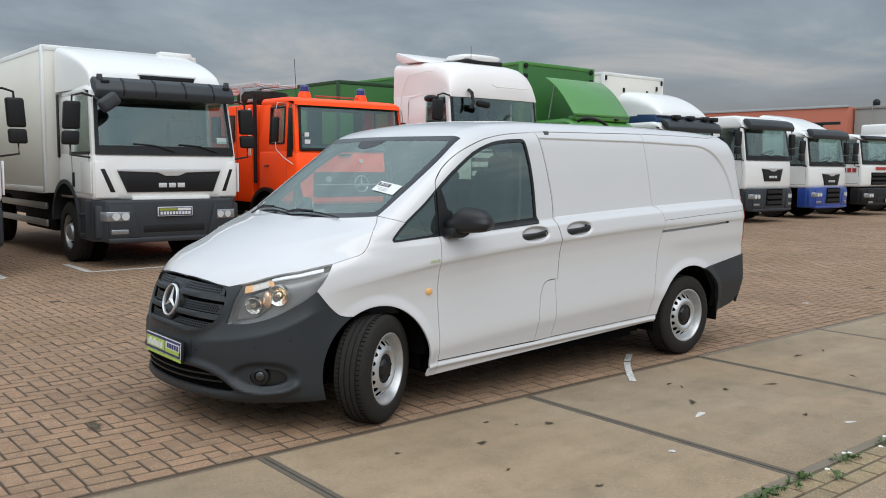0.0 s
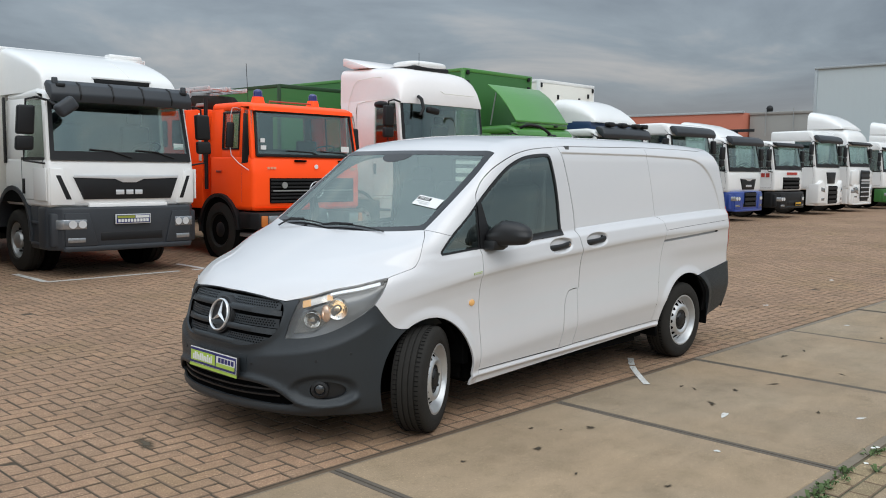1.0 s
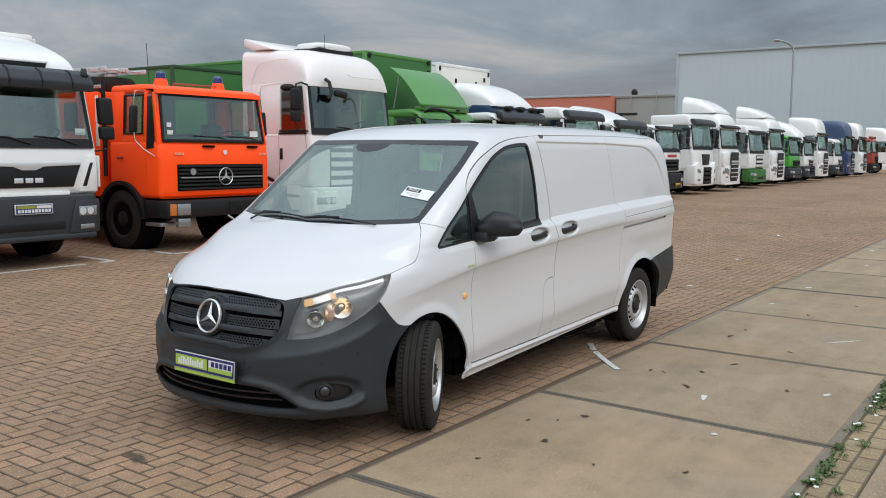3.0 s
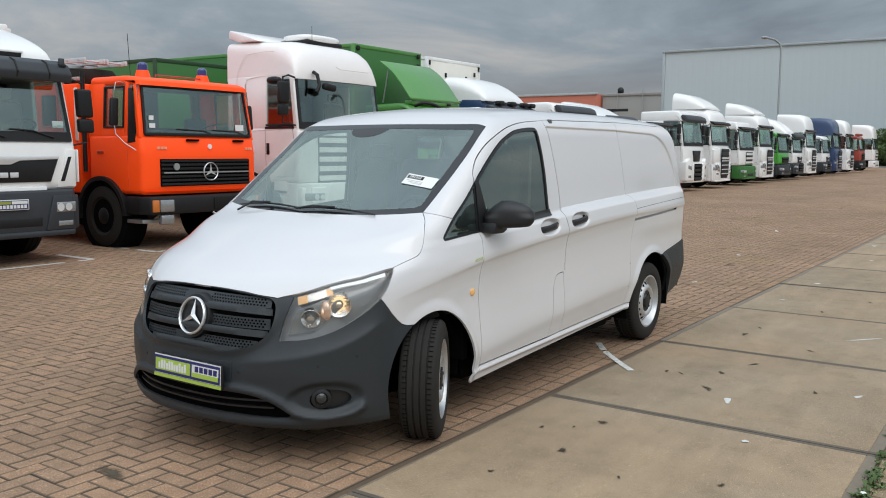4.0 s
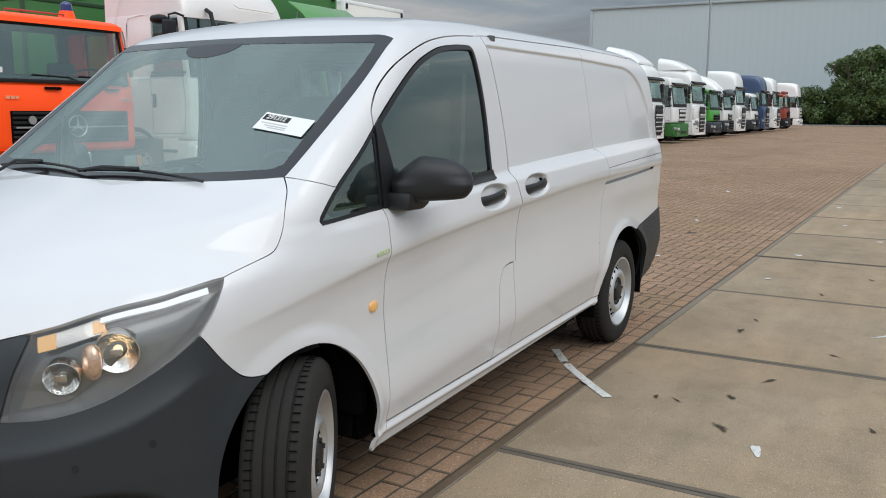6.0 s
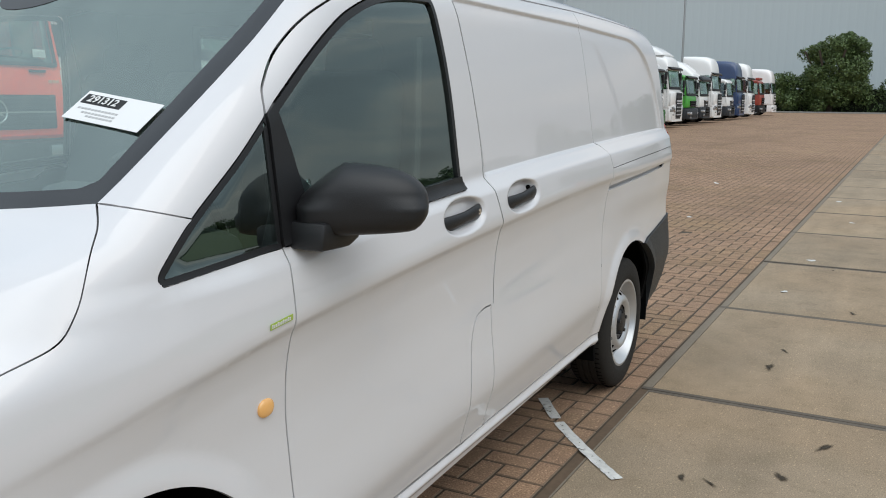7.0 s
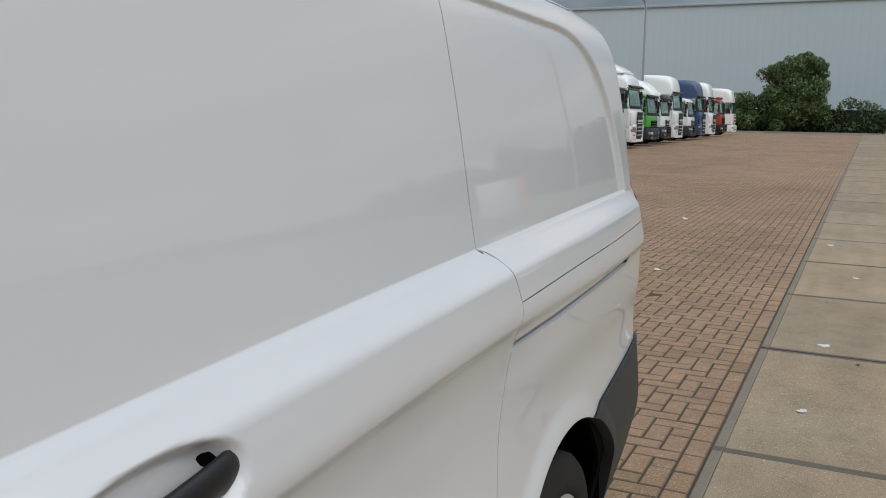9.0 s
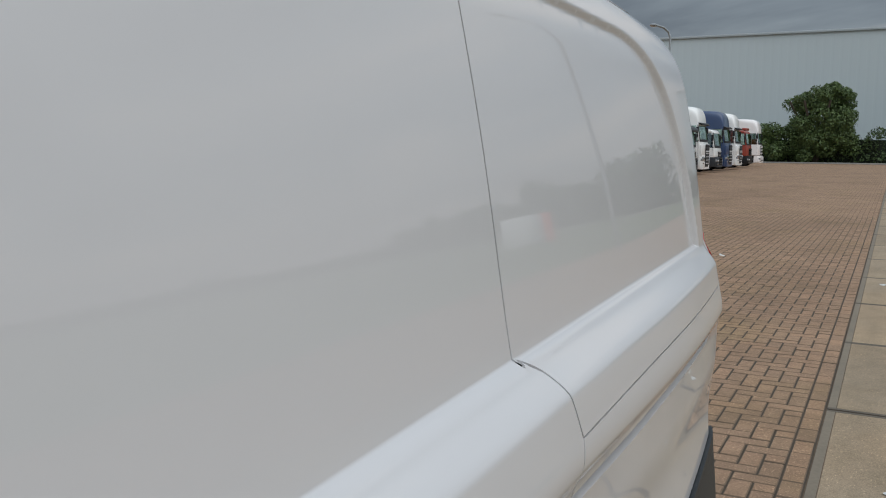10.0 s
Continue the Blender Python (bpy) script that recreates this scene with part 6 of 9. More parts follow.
def cab(root, W, D, zb, zs, zt, zr, paint, lean=0.16, kind="man", high=False, visor=None, detail=True, door_y=1.02, deep=False, mirrors=(-1, 1)):
    """A cab-over: solid lower half, pillars, roof, panes, a dark inside with seats."""
    h = W / 2
    low = tpart("cab_body", prism([(0.05, zb), (0.0, zb + 0.07), (0.0, zs - 0.42), (0.02, zs - 0.15), (0.055, zs), (D, zs), (D, zb)], "x", -h, h, 0.055, segments=3), paint, root)
    for sx in (-1, 1):
        a, b = sorted((sx * (h - 0.075), sx * (h - 0.012)))
        tpart("front_pillar", prism([(0.05, zs - 0.06), (0.155, zs - 0.06), (lean + 0.135, zt + 0.04), (lean + 0.03, zt + 0.04)], "x", a, b, 0.012), paint, low)
        tpart("rear_pillar", box(a, b, door_y, D - 0.004, zs - 0.04, zt + 0.04, 0.012), paint, low)
    tpart("rear_wall", box(-h + 0.07, h - 0.07, D - 0.06, D - 0.006, zs - 0.04, zt + 0.04), CAB_TRIM, low)
    if high:
        H = zr - zt
        shell = dome(h - 0.012, zt - 0.03, [(lean - 0.02, zt + 0.05, 0.985), (lean + 0.015, zt + 0.30 * H, 0.985), (lean + 0.07, zt + 0.55 * H, 0.982), (lean + 0.16, zt + 0.75 * H, 0.98),
                                            (lean + 0.30, zt + 0.89 * H, 0.98), (lean + 0.55, zt + 0.97 * H, 0.985, 6), (D * 0.65, zr, 0.99, 8), (D, zr, 1.0, 12)], 5.0, 30)
        tpart("cab_roof", shell, paint, root, angle=50)
    else:
        prof = [(lean - 0.02, zt), (lean, zt + 0.06), (lean + 0.12, zr - 0.05), (lean + 0.35, zr), (D, zr - 0.03), (D, zt)]
        tpart("cab_roof", prism(prof, "x", -h + 0.01, h - 0.01, 0.075, segments=3), paint, root)
    ws = tpart("windscreen", prism([(0.030, zs - 0.01), (lean + 0.012, zt + 0.01), (lean + 0.022, zt + 0.01), (0.040, zs - 0.01)], "x", -h + 0.06, h - 0.06), TRUCK_GLASS, root)
    ws.visible_shadow = False
    bm = bmesh.new()
    slope = (lean - 0.03) / (zt - zs)
    prism([(0.022, zs - 0.03), (0.022 + slope * 0.13, zs + 0.10), (0.045 + slope * 0.13, zs + 0.10), (0.05, zs - 0.03)], "x", -h + 0.06, h - 0.06, 0, bm)
    for sx in (-1, 1):
        a, b = sorted((sx * (h - 0.105), sx * (h - 0.055)))
        prism([(0.022, zs - 0.03), (lean + 0.004, zt), (lean + 0.03, zt), (0.05, zs - 0.03)], "x", a, b, 0, bm)
    tpart("windscreen_seal", bm, TRUCK_BLACK, ws)
    for sx in (-1, 1):
        a, b = sorted((sx * (h - 0.040), sx * (h - 0.034)))
        sw = tpart("side_window", prism([(0.15, zs), (lean + 0.13, zt), (door_y, zt), (door_y, zs)], "x", a, b), TRUCK_GLASS, root)
        sw.visible_shadow = False
        a, b = sorted((sx * h, sx * (h + 0.008)))
        bm = bmesh.new()
        prism([(0.14, zs - 0.03), (door_y + 0.02, zs - 0.03), (door_y + 0.02, zs + 0.01), (0.15, zs + 0.01)], "x", *sorted((sx * (h - 0.02), sx * (h + 0.006))), 0, bm)
        tpart("door_trim", bm, TRUCK_BLACK, low)
        tpart("door_handle", box(*sorted((sx * (h - 0.01), sx * (h + 0.02))), door_y - 0.10, door_y - 0.02, zs - 0.52, zs - 0.30, 0.012), TRUCK_BLACK, low)
        seam = [(sx * (h + 0.001), 0.17, zs - 0.03), (sx * (h + 0.001), 0.12, zs - 0.35), (sx * (h + 0.001), 0.14, zb + 0.12), (sx * (h + 0.001), door_y, zb + 0.10), (sx * (h + 0.001), door_y + 0.02, zs)]
        tpart("door_seam", tube(seam, 0.0045, 4), CAB_TRIM, low)
    tpart("cab_floor", box(-h + 0.09, h - 0.09, 0.07, D - 0.07, zs - 0.02, zs + 0.012), CAB_TRIM, root)
    if detail:
        tpart("dashboard", box(-h + 0.10, h - 0.10, 0.10, 0.42, zs, zs + 0.10, 0.03), CAB_TRIM, root)
        for sx in (-1, 1):
            st_ = tpart("seat", box(sx * 0.55 - 0.24, sx * 0.55 + 0.24, 0.80, 0.93, zs, zs + 0.52, 0.05), CAB_TRIM, root)
            tpart("headrest", box(sx * 0.55 - 0.13, sx * 0.55 + 0.13, 0.84, 0.92, zs + 0.55, zs + 0.72, 0.03), CAB_TRIM, st_)
        m = Matrix.Translation((0.55, 0.52, zs + 0.16)) @ Matrix.Rotation(radians(-28), 4, "X")
        tpart("steering_wheel", moved(tube([(0.22 * math.cos(a), 0.22 * math.sin(a), 0) for a in np.linspace(0, 2 * math.pi, 25)], 0.016, 6), m), TRUCK_BLACK, root)
        for x0 in (-0.25, 0.45):
            p0 = (x0 + 0.32, 0.02, zs + 0.02)
            tpart("wiper", tube([p0, (x0 + 0.02, 0.022 + slope * 0.10, zs + 0.11), (x0 - 0.30, 0.024 + slope * 0.12, zs + 0.13)], 0.011, 5), TRUCK_BLACK, ws)
    for sx in mirrors:
        truck_mirror(root, sx, h, zt)
    if visor and not deep:
        tpart("sun_visor", prism([(lean - 0.20, zt - 0.02), (lean - 0.23, zt + 0.04), (lean - 0.14, zt + 0.13), (lean + 0.03, zt + 0.15), (lean - 0.01, zt + 0.08), (lean - 0.17, zt)], "x", -h + 0.03, h - 0.03, 0.015), visor, root)
    elif visor:
        tpart("sun_visor", prism([(lean - 0.24, zt - 0.05), (lean - 0.27, zt + 0.07), (lean - 0.20, zt + 0.20), (lean - 0.02, zt + 0.27), (lean + 0.06, zt + 0.22), (lean - 0.02, zt + 0.10), (lean - 0.20, zt - 0.02)], "x", -h + 0.015, h - 0.015, 0.025, segments=3), visor, root)
    return low


def plates(root, z, material=WHITE_PRINT, y=-0.115, x=0.0):
    pl = tpart("number_plate", box(x - 0.27, x + 0.27, y, y + 0.02, z, z + 0.14, 0.005), SILVER if material is WHITE_PRINT else TRUCK_BLACK, root)
    tpart("plate_face", box(x - 0.255, x + 0.255, y - 0.004, y, z + 0.012, z + 0.128), BLUE_PRINT if material is WHITE_PRINT else material, pl)
    if material is WHITE_PRINT:
        tpart("plate_band", box(x - 0.245, x + 0.02, y - 0.007, y - 0.003, z + 0.082, z + 0.120), mat("olive_print", (0.30, 0.33, 0.05), 0.5), pl)
        tpart("plate_panel", box(x + 0.03, x + 0.245, y - 0.007, y - 0.003, z + 0.082, z + 0.120), WHITE_PRINT, pl)
    for k in range(10):
        tpart("plate_bar", box(x - 0.235 + k * 0.048, x - 0.20 + k * 0.048, y - 0.008, y - 0.003, z + 0.025, z + 0.070), WHITE_PRINT if material is WHITE_PRINT else INK, pl)


def bumper(root, W, z0, z1, material, depth=0.10, lamp_z=None, lamp_mat=None, inset=True):
    h = W / 2 - 0.01
    b = tpart("bumper", prism([(-h, 0.42), (-h, 0.10), (-h + 0.16, -depth), (h - 0.16, -depth), (h, 0.10), (h, 0.42)], "z", z0, z1, 0.035, segments=3), material, root)
    lz = lamp_z or z1 - 0.30
    for sx in (-1, 1):
        hl_ = tpart("headlamp", prism([(sx * (h - 0.46), -depth - 0.030), (sx * (h - 0.15), -depth - 0.030), (sx * (h - 0.05), 0.01), (sx * (h - 0.05), 0.06), (sx * (h - 0.46), 0.04)], "z", lz, lz + 0.14, 0.012), LAMP_GLASS, b)
        tpart("fog_lamp", box(*sorted((sx * (h - 0.44), sx * (h - 0.20))), -depth - 0.030, 0.02, lz - 0.19, lz - 0.12, 0.01), LAMP_GLASS, b)
    for sx in (-1, 1):
        tpart("lamp_pod", prism([(sx * (h - 0.60), z0 + 0.05), (sx * (h - 0.02), z0 + 0.05), (sx * (h - 0.02), z1 - 0.08), (sx * (h - 0.52), z1 - 0.08)], "y", -depth * 0.35, 0.2, 0.03), material, b)
        tpart("lamp_pod_face", prism([(sx * (h - 0.62), z0 + 0.06), (sx * (h - 0.17), z0 + 0.06), (sx * (h - 0.17), z1 - 0.08), (sx * (h - 0.50), z1 - 0.08)], "y", -depth - 0.022, -depth + 0.03, 0.012), material, b)
        for dx in (0.40, 0.27):
            tpart("lamp_bowl", cyl((sx * (h - dx), -depth - 0.020, lz + 0.07), (sx * (h - dx), -depth - 0.036, lz + 0.07), 0.048, 0.055, 18), SILVER, b)
    if inset:
        tpart("bumper_opening", box(-0.48, 0.48, -depth - 0.006, 0.02, z0 + 0.12, z0 + 0.25, 0.02), TRUCK_BLACK, b)
        tpart("bumper_lip", box(-h + 0.16, h - 0.16, -depth - 0.03, 0.1, z0 - 0.02, z0 + 0.06, 0.025), material, b)
    return b


def steps(root, W, y0, y1, material, z=(0.45, 0.75)):
    for sx in (-1, 1):
        s_ = part("step_well", box(*sorted((sx * (W / 2 - 0.14), sx * (W / 2 - 0.005))), y0, y1, 0.40, 1.02, 0.03), material, root)
        for zz in z:
            part("step", box(*sorted((sx * (W / 2 - 0.05), sx * (W / 2 + 0.012))), y0 + 0.03, y1 - 0.03, zz, zz + 0.05, 0.01), TRUCK_GREY, s_)


def mudguard(root, W, wy, r, material, z_mid, fill_above=None):
    for sx in (-1, 1):
        pts = [(wy + (r + 0.11) * math.cos(a), z_mid + (r + 0.11) * math.sin(a)) for a in np.linspace(0.05, math.pi + 0.15, 16)]
        pts += [(wy + (r + 0.045) * math.cos(a), z_mid + (r + 0.045) * math.sin(a)) for a in np.linspace(math.pi + 0.15, 0.05, 16)]
        part("mudguard", prism(pts, "x", *sorted((sx * (W / 2 - 0.36), sx * (W / 2 + 0.012)))), material, root)
        if fill_above:
            # near-black fill on the cab's side, painted as the shade inside the arch
            ring_ = [(wy + (r + 0.05) * math.cos(a), z_mid + (r + 0.05) * math.sin(a)) for a in np.linspace(0.0, math.pi, 25)]
            ring_ = [p for p in ring_ if p[1] > fill_above]
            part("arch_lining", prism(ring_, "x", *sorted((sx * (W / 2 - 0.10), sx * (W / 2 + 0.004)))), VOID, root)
        # near-black disc stands for the shade behind the wheel
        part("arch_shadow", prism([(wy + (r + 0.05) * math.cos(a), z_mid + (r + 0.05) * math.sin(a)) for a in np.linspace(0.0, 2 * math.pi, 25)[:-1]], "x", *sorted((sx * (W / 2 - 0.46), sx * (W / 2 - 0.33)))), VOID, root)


def rear_chassis(root, L, wy, wheels, r=0.47, rail_z=0.95):
    # sump, axle, gearbox and side tanks: plain blocks added to deepen the shade below
    part("engine_sump", box(-0.62, 0.62, 0.35, 2.3, 0.34, rail_z - 0.1, 0.05), CHASSIS, root)
    part("axle_beam", box(-0.95, 0.95, wy - 0.09, wy + 0.09, 0.40, 0.56, 0.03), CHASSIS, root)
    part("gearbox", box(-0.40, 0.40, 2.3, L - 0.6, 0.48, rail_z - 0.2, 0.05), CHASSIS, root)
    for sx in (-1, 1):
        part("side_tank", box(*sorted((sx * 0.50, sx * 1.08)), 2.3, 4.0, 0.42, rail_z - 0.02, 0.06), CHASSIS, root)
    part("frame_rail", box(-0.45, 0.45, 0.6, L, rail_z - 0.22, rail_z, 0.01), CHASSIS, root)
    for y in wheels:
        for sx in (-1, 1):
            truck_wheel(root, sx * 1.00, y, r, 0.30, s=sx)


def box_body(root, x0, x1, y0, y1, z0, z1, material, trim=None, name="cargo_box"):
    b = part(name, box(x0, x1, y0, y1, z0, z1, 0.02), material, root)
    t_ = trim or material
    for xa in (x0, x1):
        part("corner_post", box(xa - 0.025, xa + 0.025, y0 - 0.012, y0 + 0.10, z0, z1 + 0.01, 0.015), t_, b)
    part("top_rail", box(x0 - 0.01, x1 + 0.01, y0 - 0.012, y0 + 0.06, z1 - 0.08, z1 + 0.012, 0.015), t_, b)
    for xa in (x0, x1):
        part("side_rail", box(xa - 0.012, xa + 0.012, y0 + 0.1, y1, z1 - 0.07, z1 + 0.012, 0.01), t_, b)
        part("lower_rail", box(xa - 0.012, xa + 0.012, y0 + 0.1, y1, z0 - 0.01, z0 + 0.09, 0.01), t_, b)
    return b


def side_guard(root, W, y0, y1):
    for sx in (-1, 1):
        for z in (0.50, 0.78):
            part("side_guard", box(*sorted((sx * (W / 2 - 0.06), sx * (W / 2 - 0.02))), y0, y1, z, z + 0.11, 0.01), ALU, root)


def slatted(root, name, x0, x1, z0, z1, y, n, material, backing=TRUCK_BLACK, thick=0.6):
    g = tpart(name, box(x0, x1, y - 0.004, y + 0.03, z0, z1, 0.01), backing, root)
    step = (z1 - z0) / n
    for k in range(n):
        tpart("louvre", box(x0 + 0.012, x1 - 0.012, y - 0.022, y, z0 + step * (k + 0.5 - thick / 2), z0 + step * (k + 0.5 + thick / 2), 0.004, segments=1), material, g)
    return g


def man_front(root, W, zs, z0=1.12, z1=1.44, half=0.80, full=True):
    """Dark trapezoid grille under a chrome wing, slanted vents beside it."""
    g = tpart("grille", prism([(-half, z1), (half, z1), (half - 0.13, z0), (-half + 0.13, z0)], "y", -0.022, 0.02, 0.008), TRUCK_BLACK, root)
    tpart("grille_wing", prism([(-half, z1 - 0.012), (-half, z1 + 0.03), (half, z1 + 0.03), (half, z1 - 0.012), (0.22, z1 - 0.03), (0.10, z1 - 0.08), (-0.10, z1 - 0.08), (-0.22, z1 - 0.03)], "y", -0.034, -0.010, 0.006), SILVER, g)
    zc = (z0 + z1) / 2 - 0.06
    s_ = 0.9
    for dx, w_ in ((-0.148, 0.125), (0.0, 0.11), (0.14, 0.115)):
        tpart("brand_mark", box(dx - w_ / 2, dx + w_ / 2, -0.034, -0.02, zc - 0.034, zc + 0.034, 0.006), SILVER, g)
    if full:
        for sx in (-1, 1):
            tpart("corner_vent", prism([(sx * 1.03, z1 + 0.02), (sx * 0.97, z1 + 0.02), (sx * 0.83, z0), (sx * 0.90, z0)], "y", -0.010, 0.02, 0.004), TRUCK_BLACK, g)
            tpart("corner_panel", prism([(sx * 1.10, z1 + 0.12), (sx * 0.94, z1 + 0.12), (sx * 0.78, z0 - 0.08), (sx * 1.10, z0 - 0.08)], "y", -0.006, 0.05, 0.01), MATS["white_truck_paint"], g)


def man_rigid(xc, y, lower, with_box, label, spoiler=True, bump_mat=None):
    root = thing("truck", (xc, y, 0), label, "truck", GROUP)
    W = 2.26
    bend_cab(1.13, 0.10, 1.70, 0.045)
    cab(root, W, 1.72, 1.00, 1.70, 2.52, 2.70, TRUCK_WHITE, 0.20, visor=TRUCK_GREY, deep=True)
    man_front(root, W, 1.70)
    bm_ = bump_mat or TRUCK_GREY
    bumper(root, W + 0.04, 0.40, 1.01, bm_, 0.09, 0.70)
    tpart("front_panel", box(-0.60, 0.60, -0.03, 0.05, 0.95, 1.06, 0.01), TRUCK_WHITE, root)
    plates(root, 0.76, y=-0.125)
    steps(root, W, 0.42, 0.78, bm_)
    mudguard(root, W + 0.02, 1.40, 0.58, TRUCK_GREY, 0.60, 0.985)
    for sx in (-1, 1):
        truck_wheel(root, sx * 0.97, 1.40, s=sx)
    tpart("kerb_mirror", moved(box(-0.14, 0.14, -0.08, 0.08, -0.10, 0.10, 0.05, segments=3), Matrix.Translation((-1.0, -0.26, 2.40)) @ Matrix.Rotation(radians(-38), 4, "Y")), TRUCK_GREY, root)
    tpart("kerb_mirror_arm", tube([(-1.08, 0.10, 2.50), (-1.10, -0.12, 2.44), (-1.04, -0.22, 2.40)], 0.02, 6), TRUCK_BLACK, root)
    tpart("price_card", box(0.80, 0.98, 0.085, 0.088, 1.86, 1.95), PAPER, root)
    for sx in (-0.72, -0.24, 0.24, 0.72):
        tpart("visor_rib", prism([(-0.045, 2.50), (-0.078, 2.59), (-0.005, 2.735), (0.10, 2.78), (0.10, 2.60)], "x", sx - 0.012, sx + 0.012, 0.003), TRUCK_BLACK, root)
    for sx in (-0.98, 0.98):
        tpart("marker_lamp", box(sx - 0.06, sx + 0.06, -0.03, 0.05, 2.69, 2.735, 0.01), TRUCK_BLACK, root)
    if spoiler:
        sp = part("roof_spoiler", dome(1.10, 2.64, [(0.46, 2.72, 0.93), (0.48, 2.86, 0.935), (0.56, 2.95, 0.94), (0.70, 3.03, 0.95), (0.90, 3.115, 0.96), (1.15, 3.20, 0.975), (1.45, 3.285, 0.99), (1.78, 3.365, 1.0), (1.90, 3.37, 1.0)], 14.0, 44), TRUCK_WHITE, root, angle=50)
        part("spoiler_gap", box(-0.28, 0.60, 0.47, 0.60, 2.80, 2.89, 0.02), TRUCK_BLACK, sp)
        part("spoiler_lip", box(-0.30, 0.62, 0.455, 0.55, 2.875, 2.905, 0.01), TRUCK_WHITE, sp)
        part("spoiler_strut", tube([(0.66, 0.30, 2.70), (0.66, 0.60, 2.86)], 0.02, 6), TRUCK_BLACK, sp)
        part("spoiler_seam", tube([(0.30, 0.48, 2.86), (0.30, 0.56, 2.95), (0.30, 0.70, 3.03), (0.30, 0.90, 3.115), (0.30, 1.15, 3.20)], 0.005, 4), CREAM_BOX, sp)
        part("rear_deflector", box(0.55, 1.12, 1.72, 1.93, 3.30, 3.42, 0.03), TRUCK_WHITE, sp)
    if with_box:
        box_body(root, -1.26, 1.26, 1.95, 8.5, 1.06, 3.38, CREAM_BOX, TRUCK_WHITE)
        side_guard(root, 2.4, 2.3, 5.2)
        part("fuel_tank", box(-1.12, -0.55, 2.3, 3.3, 0.45, 0.98, 0.06), CHASSIS, root)
        rear_chassis(root, 8.4, 1.4, (5.9,))
    else:
        rear_chassis(root, 6.5, 1.4, (5.2,))
    for sx in (-1, 1):
        part("corner_flap", box(*sorted((sx * 1.14, sx * 1.16)), 0.10, 0.55, 1.10, 1.56, 0.01), TRUCK_WHITE, root)
        # black strip stands in for the thin dark gap behind the door
        part("wind_flap", box(*sorted((sx * 1.125, sx * 1.15)), 1.60, 1.70, 1.62, 2.60, 0.02), TRUCK_BLACK, root)
        part("visor_horn", prism([(0.10, 2.70), (0.12, 2.82), (0.17, 2.82), (0.20, 2.70)], "x", sx * 0.98 - 0.035, sx * 0.98 + 0.035, 0.01), TRUCK_GREY, root)
    return root


def line_y(x):
    return 12.0 + 0.022 * (x - 4.0)


man_rigid(0.80, line_y(0.8), None, True, "white box truck with grey bumper parked in the row")
man_rigid(4.265, 11.99, None, True, "white box truck with grey visor and bumper, big roof spoiler")


